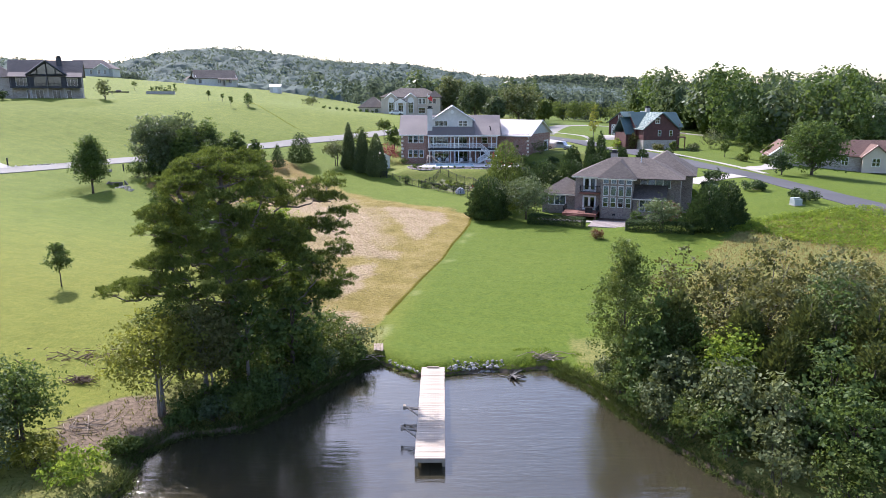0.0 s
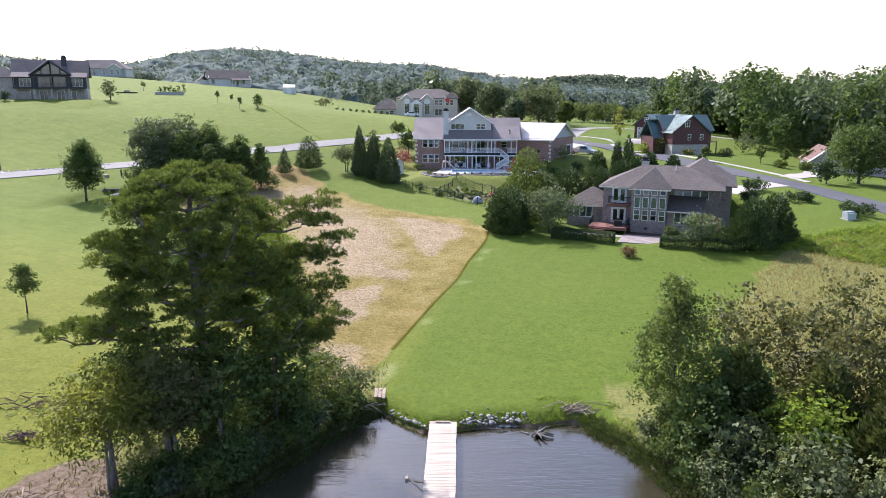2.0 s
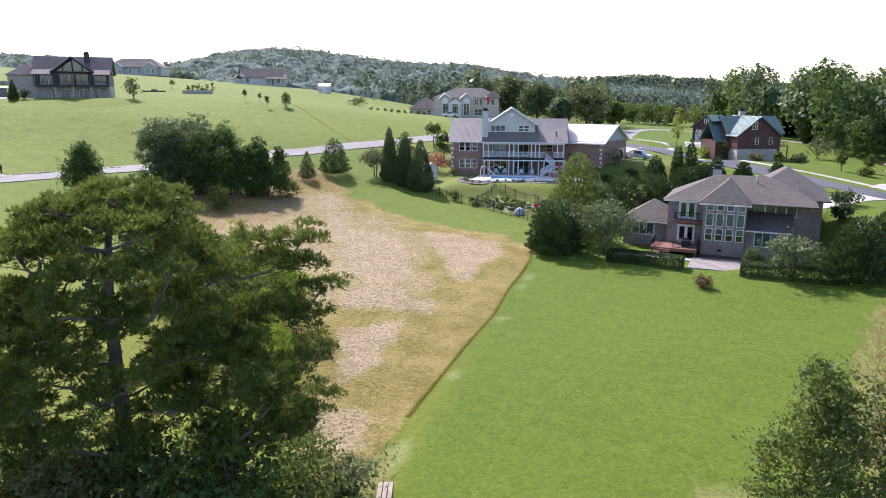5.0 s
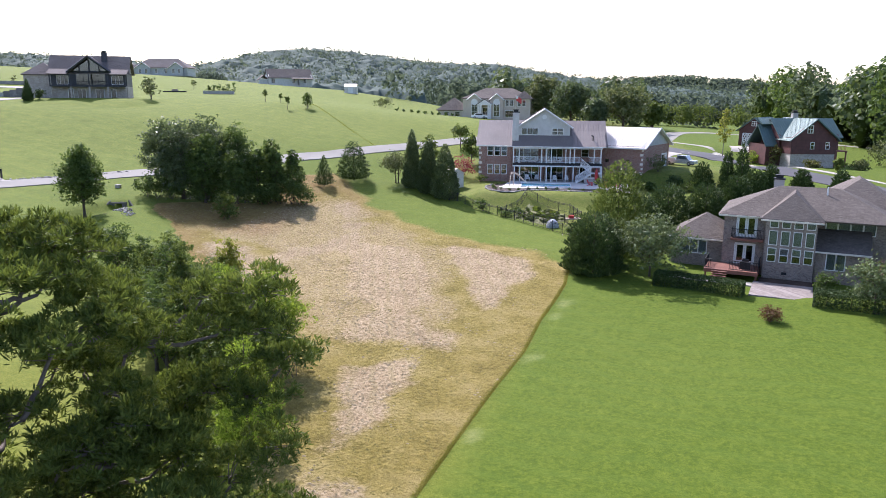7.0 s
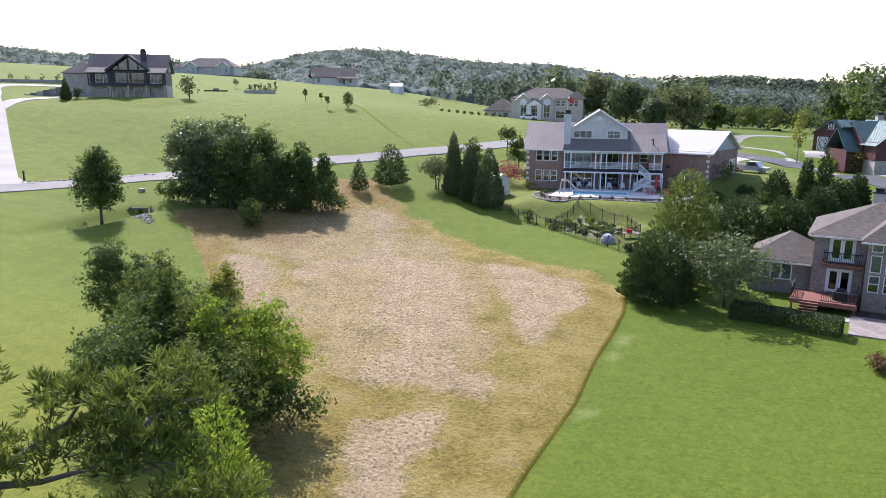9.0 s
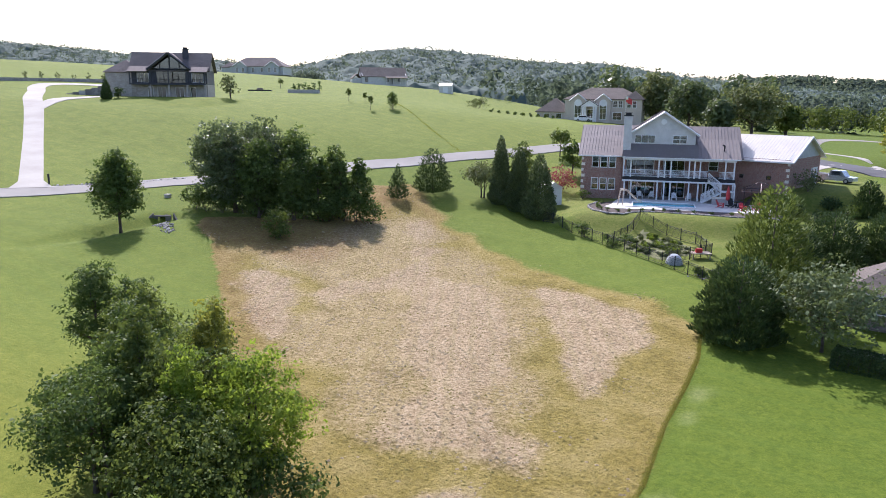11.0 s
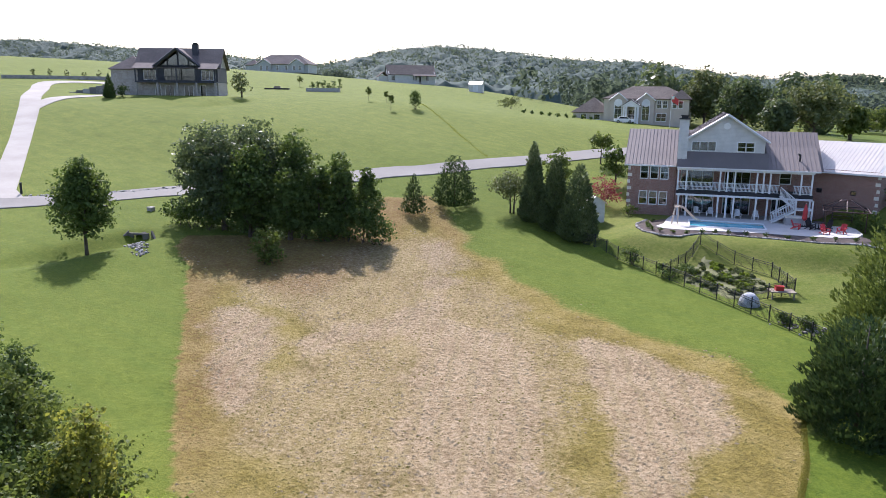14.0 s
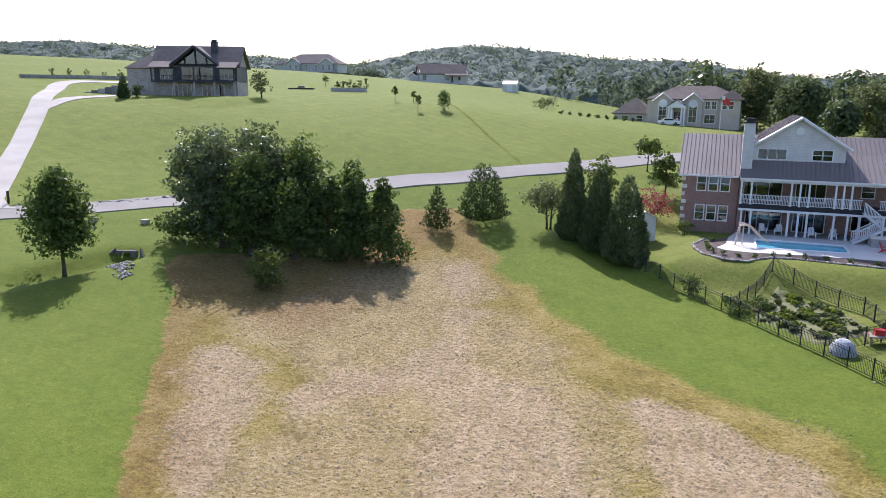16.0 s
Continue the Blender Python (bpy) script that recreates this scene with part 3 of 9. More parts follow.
    straw = mix(nt, calc(nt, "MULTIPLY", rust, ramp(nt, fine, [(0.35, 0.95), (0.6, 0.35)])), straw, (0.175, 0.095, 0.04))
    pit = noise_tex(nt, co, 5.2, 3, 0.6)
    straw = mix(nt, ramp(nt, pit, [(0.30, 0.55), (0.39, 0.0)]), straw, (0.110, 0.086, 0.036))
    fleck = ramp(nt, tiny, [(0.57, 0.0), (0.66, 0.6)])
    straw = mix(nt, fleck, straw, (0.10, 0.078, 0.026))
    hedge = calc(nt, "ADD", hay, calc(nt, "MULTIPLY", calc(nt, "SUBTRACT", fine, 0.5), 0.5))
    col = mix(nt, ramp(nt, hedge, [(0.35, 0.0), (0.65, 1.0)]), lawn, straw)
    wild = ramp(nt, fine, [(0.3, (0.085, 0.105, 0.022)), (0.55, (0.19, 0.185, 0.055)), (0.8, (0.27, 0.235, 0.09))])
    col = mix(nt, ramp(nt, calc(nt, "ADD", weeds, calc(nt, "MULTIPLY", calc(nt, "SUBTRACT", mid, 0.5), 0.6)), [(0.3, 0.0), (0.7, 0.85)]), col, wild)
    soil = ramp(nt, fine, [(0.3, (0.075, 0.055, 0.035)), (0.7, (0.24, 0.18, 0.125))])
    col = mix(nt, ramp(nt, calc(nt, "ADD", mud, calc(nt, "MULTIPLY", calc(nt, "SUBTRACT", mid, 0.5), 0.5)), [(0.35, 0.0), (0.65, 1.0)]), col, soil)
    nt.links.new(col, b.inputs["Base Color"])
    b.inputs["Roughness"].default_value = 0.95
    b.inputs["Specular IOR Level"].default_value = 0.15
    rough = calc(nt, "ADD", calc(nt, "MULTIPLY", hay, 0.75), 0.25)
    first = bumped(nt, b, calc(nt, "MULTIPLY", fine, rough), 0.9, 0.30)
    bumped(nt, b, tiny, 0.6, 0.05, first)
    return m


def build_ground():
    xs, ys = steps(-62, 34, 0.75, -4600, 4600, 1.09), steps(30, 134, 0.75, -900, 4700, 1.09)
    gx, gy = np.meshgrid(xs, ys)
    z = land(gx.ravel(), gy.ravel())
    nx, ny = len(xs), len(ys)
    i = np.arange((nx - 1) * (ny - 1))
    a_ = i // (nx - 1) * nx + i % (nx - 1)
    me = np_mesh("ground", np.stack([gx.ravel(), gy.ravel(), z], 1), np.stack([a_, a_ + 1, a_ + nx + 1, a_ + nx], 1))
    for key, val in zip(("hay", "bare", "mud", "weeds", "lush", "rust", "scalp"), (*zones(gx.ravel(), gy.ravel()), *tints(gx.ravel(), gy.ravel()))):
        me.attributes.new(key, "FLOAT", "POINT").data.foreach_set("value", val.astype(np.float32))
    ob = place("ground", me, ground_material())
    return tagged(ob, "mown green lawn rolling up from the pond, with a bleached hay field", "ground", kind="structure")


build_ground()

m, nt, b = blank("pond_water")
co = coords(nt, True)
b.inputs["Base Color"].default_value = (0.036, 0.032, 0.019, 1)
b.inputs["Roughness"].default_value = 0.05
b.inputs["IOR"].default_value = 1.8
b.inputs["Specular Tint"].default_value = (0.98, 1.0, 0.93, 1)
mp = node(nt, "ShaderNodeMapping", Vector=co)
mp.inputs["Scale"].default_value = (0.4, 1.6, 1)
w1 = noise_tex(nt, mp.outputs[0], 1.9, 4, 0.6)
w2 = noise_tex(nt, mp.outputs[0], 0.22, 2)
bumped(nt, b, calc(nt, "MULTIPLY", w1, ramp(nt, w2, [(0.35, 0.3), (0.65, 1.0)])), 0.5, 0.08)
M_WATER = m
ring = [(x, y, 0.0) for x, y in ((-700, -600), (-60, -10), (-30, 58), (40, 58), (120, -10), (700, -600))]
tagged(place("water", Geo().add(ring, [(5, 4, 3, 2, 1, 0)][:1]), M_WATER), "dark calm pond water with fine ripples", "water", kind="structure")


def ribbon(name, line, width, material, label, category, lift=0.05, ends=None):
    """A road that follows the land: line is a list of (x, y) or (x, y, width)."""
    pts = [np.array(p[:2], float) for p in line]
    wid = [p[2] if len(p) > 2 else width for p in line]
    fine, fw = [], []
    for k in range(len(pts) - 1):
        p0, p1, p2, p3 = pts[max(k - 1, 0)], pts[k], pts[k + 1], pts[min(k + 2, len(pts) - 1)]
        n = max(2, int(np.hypot(*(p2 - p1)) / 1.2))
        for q in range(n):
            u = q / n
            fine.append(cubic(p0, p1, p2, p3, u))
            fw.append(wid[k] + (wid[k + 1] - wid[k]) * u)
    fine.append(pts[-1]), fw.append(wid[-1])
    fine = np.array(fine)
    d = np.gradient(fine, axis=0)
    d /= np.maximum(np.hypot(d[:, 0], d[:, 1]), 1e-6)[:, None]
    side = np.stack([-d[:, 1], d[:, 0]], 1)
    g = Geo()
    across = np.linspace(-0.5, 0.5, 5)
    rows_ = []
    for c, s, w in zip(fine, side, fw):
        p = c + s * across[:, None] * w
        zz = land(p[:, 0], p[:, 1])
        zm = zz.max() * 0.6 + zz.mean() * 0.4
        rows_.append([(x, y, 0.88 * z + 0.12 * zm + lift) for (x, y), z in zip(p, zz)])
    n = len(rows_)
    top = [q for r in rows_ for q in r]
    low = [(q[0], q[1], q[2] - 0.5) for r in rows_ for q in (r[0], r[-1])]
    f = [(i * 5 + k, (i + 1) * 5 + k, (i + 1) * 5 + k + 1, i * 5 + k + 1) for i in range(n - 1) for k in range(4)]
    f = [tuple(reversed(q)) for q in f]
    o = len(top)
    f += [(i * 5, o + 2 * i, o + 2 * i + 2, i * 5 + 5) for i in range(n - 1)] + [(i * 5 + 4, i * 5 + 9, o + 2 * i + 3, o + 2 * i + 1) for i in range(n - 1)]
    g.add(top + low, f)
    return tagged(place(name, g, material, smooth=False), label, category, kind="structure")


M_ROAD_PALE = surface("worn_pale_asphalt", (0.195, 0.184, 0.160), (0.280, 0.266, 0.235), 0.9, 0.12, 5, 0.2)
M_ASPHALT = surface("asphalt", (0.060, 0.060, 0.064), (0.105, 0.104, 0.108), 0.85, 0.15, 6, 0.2)
ribbon("road", [(-150, 60), (-120, 83), (-97, 104.5), (-77, 121.6), (-69.5, 129), (-63.2, 135.7), (-52, 145), (-42.2, 154.2), (-37.2, 157.6), (-31.6, 163.2), (-25.8, 168.3), (-17.5, 178), (-8, 187), (4, 196), (16, 199)],
       4.6, M_ROAD_PALE, "narrow pale grey asphalt road along the slope", "road")
ribbon("road", [(14, 199.2), (22, 195.5), (28, 187), (33.5, 177.5), (39.6, 165.5), (45, 153), (49.6, 139.5), (53, 130), (55.3, 121), (57, 111), (59.5, 99), (63.5, 84), (72, 62)], 5.6, M_ASPHALT, "dark asphalt road bending past the houses", "road", 0.06)
ribbon("driveway", [(-78.0, 123.2, 7.0), (-80.4, 125.8, 3.0), (-98.2, 144.6, 3.0), (-113.4, 160.6, 3.4), (-124.4, 171.6, 3.6), (-133.4, 181.8, 3.6), (-141.0, 190, 3.8), (-143.2, 196.5, 4.6), (-138, 202.5, 4.4), (-128, 206.5, 4.4), (-118, 206, 4.4)], 4.4, M_CONCRETE, "pale concrete driveway climbing to the house", "driveway", 0.07)
ribbon("driveway", [(-113.6, 161.6, 2.6), (-116.2, 167.5, 3.4), (-117.5, 173.5, 4.0), (-116, 179, 4.0), (-113.6, 183, 4.0)], 4.0, M_CONCRETE, "pale concrete spur to the lower level", "driveway", 0.09)
ribbon("driveway", [(30, 182, 5), (25, 176, 5), (22, 168, 7), (21.5, 164, 8)], 5, M_CONCRETE, "pale concrete drive beside the garage", "driveway", 0.05)
ribbon("driveway", [(36, 176, 4), (41, 183, 5), (45.5, 190, 6), (47, 195.5, 7)], 4, M_CONCRETE, "pale concrete drive to the barn doors", "driveway", 0.06)
ribbon("pavement", [(30, 203), (36, 196), (40, 186), (42.5, 176), (45, 166), (49.3, 156), (54, 147.5), (57, 138), (58.8, 128)], 1.3, M_CONCRETE, "narrow pale concrete walk along the road", "pavement", 0.06)
ribbon("driveway", [(57.5, 133, 3), (61.5, 137.5, 4), (66, 142, 4), (69, 147, 4)], 4, M_CONCRETE, "concrete drive to the brick house", "driveway", 0.06)
ribbon("driveway", [(52.2, 124, 4), (47, 122, 4.4), (41.5, 119.5, 5)], 4, M_CONCRETE, "short concrete drive to the brick house", "driveway", 0.06)
ribbon("road", [(28, 196), (33, 215), (40, 236), (52, 246), (66, 240), (72, 226), (80, 214), (110, 205)], 5.0, M_ROAD_PALE, "curving pale side road", "road", 0.04)


# ---- plants ----
def rng_of(*key):
    return np.random.default_rng(abs(hash(tuple(int(k * 10) for k in key))) % (2 ** 32))


def unit(rng, n):
    v = rng.normal(size=(n, 3))
    return v / np.linalg.norm(v, axis=1)[:, None]


def leaves(rng, centres, radii, per, size, flat=(1, 1, 1), shell=0.55, long=1.0, up=0.25):
    """Loose leaf quads round clump centres: an (n, 4, 3) array."""
    c = np.repeat(np.asarray(centres, float), per, axis=0)
    r = np.repeat(np.broadcast_to(np.asarray(radii, float), (len(centres),)), per)
    n = len(c)
    # leaves sit in sprays of about seven on one twig
    m = n // 7 + 1 if per > 6 else n
    rep = 7 if per > 6 else 1
    d = np.repeat(unit(rng, m), rep, axis=0)[:n]
    q = r * np.repeat((shell + (1 - shell) * rng.random(m) ** 0.5) * rng.uniform(0.72, 1.2, m), rep)[:n]
    p = c + d * q[:, None] * np.array(flat)
    if rep > 1:
        p = p + rng.normal(size=(n, 3)) * size * np.array([0.75, 0.75, 0.5])
    nrm = d + 0.5 * unit(rng, n) + np.array([0, 0, up])
    nrm /= np.linalg.norm(nrm, axis=1)[:, None]
    t = np.cross(nrm, unit(rng, len(c)))
    t /= np.maximum(np.linalg.norm(t, axis=1), 1e-6)[:, None]
    s = np.cross(nrm, t)
    k = size * rng.uniform(0.6, 1.4, len(c))[:, None]
    bend = nrm * k * 0.18
    return np.stack([p - t * k * 0.5 * long, p - s * k * 0.34 + bend, p + t * k * 0.5 * long, p + s * k * 0.34 + bend], 1)


def needles(rng, centres, radii, per, size, flat=(1, 1, 0.5)):
    """Upright brushes of fine needles round clump centres: an (n, 4, 3) array."""
    c = np.repeat(np.asarray(centres, float), per, axis=0)
    r = np.repeat(np.asarray(radii, float), per)
    n = len(c)
    # brushes of about nine needles share a base
    m = n // 9 + 1
    d = unit(rng, m)
    d[:, 2] = np.abs(d[:, 2]) - 0.25
    d = np.repeat(d, 9, axis=0)[:n]
    q = np.repeat(0.25 + 0.8 * rng.random(m) ** 0.6, 9)[:n] * r
    p = c + d * q[:, None] * np.array(flat) + rng.normal(size=(n, 3)) * 0.03
    t = d * 0.5 + np.array([0, 0, 0.55]) + 0.75 * unit(rng, n)
    t /= np.linalg.norm(t, axis=1)[:, None]
    s = np.cross(t, unit(rng, n))
    s /= np.maximum(np.linalg.norm(s, axis=1), 1e-6)[:, None]
    k = size * rng.uniform(0.6, 1.4, n)[:, None]
    return np.stack([p, p + t * k * 0.5 - s * k * 0.10, p + t * k, p + t * k * 0.5 + s * k * 0.10], 1)


def burst(rng, cen, rad, n=5, share=0.5):
    """Breaks each clump into smaller ones round its rim, most of them on its upper side."""
    cen, rad = np.asarray(cen, float), np.asarray(rad, float)
    d = unit(rng, len(cen) * n)
    d[:, 2] = np.where(rng.random(len(d)) < 0.7, np.abs(d[:, 2]), d[:, 2])
    r = np.repeat(rad, n)
    return np.repeat(cen, n, axis=0) + d * (r * rng.uniform(0.45, 0.95, len(d)))[:, None] * np.array([1, 1, 0.85]), r * share * rng.uniform(0.6, 1.25, len(d))


def limb(g, rng, a, b, r0, r1, sag=0.0, sides=6, n=4):
    a, b = np.array(a, float), np.array(b, float)
    pts = []
    for k in range(n + 1):
        u = k / n
        j = rng.normal(size=3) * np.linalg.norm(b - a) * 0.03 * (0 < k < n)
        pts.append(a + (b - a) * u + j + np.array([0, 0, sag * math.sin(math.pi * u)]))
    g.tube(pts, [r0 + (r1 - r0) * k / n for k in range(n + 1)], sides)


def tree(name, label, x, y, h, w, bark, leaf, bottom=0.22, clumps=46, per=70, size=0.28, trunk=0.16, stems=1, category="tree", seed=0, squeeze=1.0,
         top=1.0, group="", sink=0.05, z=None, gap=0.0, crown_z=None, lean=(0, 0)):
    """A broad-leaved tree: tapered stem, limbs, and a crown of leaf clumps. w is the crown's width, bottom the share of clear stem."""
    rng = rng_of(x, y, seed, h)
    if size > 0.15:
        per, size = int(per * 0.36), size * 1.4
    else:
        per, size = int(per * 0.72), size * 1.15
    z0 = height(x, y) if z is None else z
    ob = thing(name, label, category, (x, y, z0 - sink), group=group)
    cb, ct = h * bottom, h
    mid, half = (cb + ct) / 2, (ct - cb) / 2
    d = unit(rng, clumps)
    u = d[:, 2]
    # a crown fullest below its middle, narrowing upwards
    wide = np.sqrt(np.maximum(1 - u * u, 0.02)) * (1 - 0.22 * top * u)
    rad = rng.uniform(0.35, 1.0, clumps) ** 0.6
    ang = np.arctan2(d[:, 1], d[:, 0])
    lump = 1 + 0.11 * np.sin(ang * 3 + seed) + 0.07 * np.sin(ang * 5 + u * 4 + seed * 2)
    cr = 0.20 * w
    cx = np.cos(ang) * wide * rad * lump * (w / 2 - cr * 0.75)
    cy = np.sin(ang) * wide * rad * lump * (w / 2 - cr * 0.75) * squeeze
    cz = mid + u * rad * (half - cr * 0.55)
    cen = np.stack([cx + lean[0] * cz / h, cy + lean[1] * cz / h, cz], 1)
    if gap:
        cen = cen[rng.random(len(cen)) > gap]
    sizes = cr * rng.uniform(0.65, 1.2, len(cen))
    c2, r2 = burst(rng, cen, sizes)
    q = leaves(rng, c2, r2, max(3, per // 5), size, (1, 1, 0.8), 0.3)
    g = Geo()
    for s in range(stems):
        off = np.array([rng.normal() * 0.18, rng.normal() * 0.18, 0]) * (stems > 1)
        lean_ = np.array([rng.normal() * 0.03 * h * (1 + (stems > 1)) + lean[0] * 0.7, rng.normal() * 0.03 * h * (1 + (stems > 1)) + lean[1] * 0.7, 0])
        topz = cb + (ct - cb) * 0.72
        pts = [off + lean_ * k * k + np.array([0, 0, topz * k]) for k in (0, 0.08, 0.3, 0.55, 0.8, 1)]
        g.tube(pts, [trunk * f for f in (1.35, 1.05, 0.85, 0.62, 0.4, 0.15)], 8)
        pick = rng.permutation(len(cen))[:max(5, len(cen) // (4 * stems))]
        for k in pick:
            zc = min(max(cen[k][2] - 0.25 * h * rng.uniform(0.3, 0.9), cb * 0.75), topz * 0.95)
            limb(g, rng, off + lean_ * (zc / topz) ** 2 + np.array([0, 0, zc]), cen[k], trunk * 0.42 * (1.1 - zc / h), 0.02, 0.0, 5, 3)
    part("trunk", g, bark, ob, smooth=True)
    place("crown", quads_mesh("crown", q), leaf, ob)
    return ob


def conifer(name, label, x, y, h, w, leaf, sprays=5200, size=0.22, bottom=0.03, power=0.9, group="", seed=0, z=None, ragged=0.12, category="tree", trunk=0.12, bark=None):
    """A dense conical evergreen of upswept sprays."""
    rng = rng_of(x, y, seed, h)
    size = size * 0.92
    ob = thing(name, label, category, (x, y, (height(x, y) if z is None else z) - 0.05), group=group)
    u = 1 - np.sqrt(rng.random(sprays))
    ang = rng.random(sprays) * math.tau
    prof = np.minimum((1 - u) ** power, 1.0) * np.minimum(1, 0.55 + u * 5)
    lump = 1 + ragged * (np.sin(ang * 4 + u * 17 + seed) + np.sin(ang * 7 - u * 29 + 1.7 * seed) + 0.7 * np.sin(u * 60 + ang * 2))
    r = w / 2 * prof * lump * (1 - 0.35 * rng.random(sprays) ** 2)
    p = np.stack([np.cos(ang) * r, np.sin(ang) * r, h * (bottom + (1 - bottom) * u)], 1)
    out = np.stack([np.cos(ang), np.sin(ang), np.zeros(sprays)], 1)
    t = out * 0.55 + np.array([0, 0, 0.75]) + 0.45 * unit(rng, sprays)
    t /= np.linalg.norm(t, axis=1)[:, None]
    s = np.cross(t, out + 0.7 * unit(rng, sprays))
    s /= np.maximum(np.linalg.norm(s, axis=1), 1e-6)[:, None]
    k = size * rng.uniform(0.6, 1.5, sprays)[:, None]
    q = np.stack([p - t * k * 0.5, p - s * k * 0.3, p + t * k * 0.9, p + s * k * 0.3], 1)
    g = Geo().tube([(0, 0, 0), (0, 0, h * 0.5), (0, 0, h * 0.93)], [trunk, trunk * 0.6, 0.02], 7)
    part("trunk", g, bark or M_BARK, ob, smooth=True)
    place("crown", quads_mesh("crown", q), leaf, ob)
    return ob


def bush(name, label, x, y, w, h, leaf, clumps=14, per=70, size=0.16, group="", seed=0, z=None, d=None, category="shrub", stalks=5):
    """A low rounded shrub: short stalks and leaf clumps down to the ground."""
    rng = rng_of(x, y, seed, w)
    d = d or w
    ob = thing(name, label, category, (x, y, (height(x, y) if z is None else z) - 0.04), group=group)
    e = unit(rng, clumps)
    cr = 0.26 * min(w, d, h * 1.4)
    cen = np.stack([e[:, 0] * (w / 2 - cr * 0.8), e[:, 1] * (d / 2 - cr * 0.8), h * 0.5 + e[:, 2] * max(h * 0.5 - cr * 0.6, 0.02)], 1)
    cen = np.concatenate([cen, [[0, 0, h * 0.45]]])
    c2, r2 = burst(rng, cen, cr * rng.uniform(0.75, 1.15, len(cen)))
    per, size = int(per * 0.72), size * 1.15
    q = leaves(rng, c2, r2, max(3, per // 5), size, (1, 1, 1), 0.3)
    q[:, :, 2] = np.maximum(q[:, :, 2], 0.02)
    g = Geo()
    for k in range(stalks):
        limb(g, rng, (rng.normal() * 0.06 * w, rng.normal() * 0.06 * d, 0), cen[k % len(cen)], 0.035, 0.012, 0, 5, 2)
    part("stem", g, M_BARK, ob)
    place("crown", quads_mesh("crown", q), leaf, ob)
    return ob


def hedge(x0, y0, x1, y1, w, h, leaf, label, size=0.15, per_m=900):
    rng = rng_of(x0, y0, x1, y1)
    n = math.hypot(x1 - x0, y1 - y0)
    zc = height((x0 + x1) / 2, (y0 + y1) / 2)
    ob = thing("hedge", label, "hedge", ((x0 + x1) / 2, (y0 + y1) / 2, zc - 0.05), math.degrees(math.atan2(y1 - y0, x1 - x0)))
    k = int(per_m * n)
    face = rng.random(k)
    px, py, pz = rng.uniform(-n / 2, n / 2, k), rng.uniform(-w / 2, w / 2, k), rng.uniform(0, h, k)
    top = face < 0.38
    pz = np.where(top, h + rng.normal(size=k) * 0.03, pz)
    py = np.where(~top & (face < 0.9), np.sign(rng.random(k) - 0.5) * w / 2 + rng.normal(size=k) * 0.03, py)
    px = np.where(face >= 0.9, np.sign(rng.random(k) - 0.5) * n / 2, px)
    cen = np.stack([px, py, pz + 0.05 * wobble(px, py, 0.7)], 1)
    q = leaves(rng, cen, 0.05, 1, size)
    ang = radians(math.degrees(math.atan2(y1 - y0, x1 - x0)))
    wx, wy = (x0 + x1) / 2 + q[..., 0] * math.cos(ang) - q[..., 1] * math.sin(ang), (y0 + y1) / 2 + q[..., 0] * math.sin(ang) + q[..., 1] * math.cos(ang)
    q[..., 2] += land(wx, wy) - zc
    g = Geo()
    for s in np.arange(-n / 2 + 0.3, n / 2, 0.6):
        limb(g, rng, (s, 0, -0.3), (s + 0.1, 0, h * 0.8), 0.04, 0.02, 0, 5, 2)
    part("stem", g, M_BARK, ob)
    place("foliage", quads_mesh("foliage", q), leaf, ob)
    return ob


def forest(name, label, spots, leaf, per, size_share, seed, mid=0.52, spread=0.30, K=7):
    """A far wood as one mass of crowns: spots are (x, y, height, width)."""
    rng = np.random.default_rng(seed)
    spots = np.asarray(spots, float)
    n = len(spots)
    z = land(spots[:, 0], spots[:, 1])
    e = unit(rng, n * K).reshape(n, K, 3)
    h, w = spots[:, 2][:, None], spots[:, 3][:, None]
    cen = np.stack([spots[:, 0][:, None] + e[..., 0] * w * 0.27, spots[:, 1][:, None] + e[..., 1] * w * 0.27,
                    z[:, None] + h * mid + e[..., 2] * h * spread], 2).reshape(-1, 3)
    rad = (np.repeat(w, K, 1) * rng.uniform(0.22, 0.34, (n, K))).reshape(-1)
    out = []
    per_c = max(2, per // K)
    c = np.repeat(cen, per_c, axis=0)
    r = np.repeat(rad, per_c)
    d = unit(rng, len(c))
    d[:, 2] = np.abs(d[:, 2]) * np.where(rng.random(len(c)) < 0.72, 1, -1)
    p = c + d * (r * rng.uniform(0.75, 1.08, len(c)))[:, None] * np.array([1, 1, 1.15])
    nrm = d + 0.55 * unit(rng, len(c))
    nrm /= np.linalg.norm(nrm, axis=1)[:, None]
    t = np.cross(nrm, unit(rng, len(c)))
    t /= np.maximum(np.linalg.norm(t, axis=1), 1e-6)[:, None]
    s = np.cross(nrm, t)
    k = (r * size_share * rng.uniform(0.6, 1.4, len(c)))[:, None]
    q = np.stack([p - t * k, p - s * k * 0.75, p + t * k, p + s * k * 0.75], 1)
    return tagged(place(name, quads_mesh(name, q), leaf), label, "woods", kind="stuff")


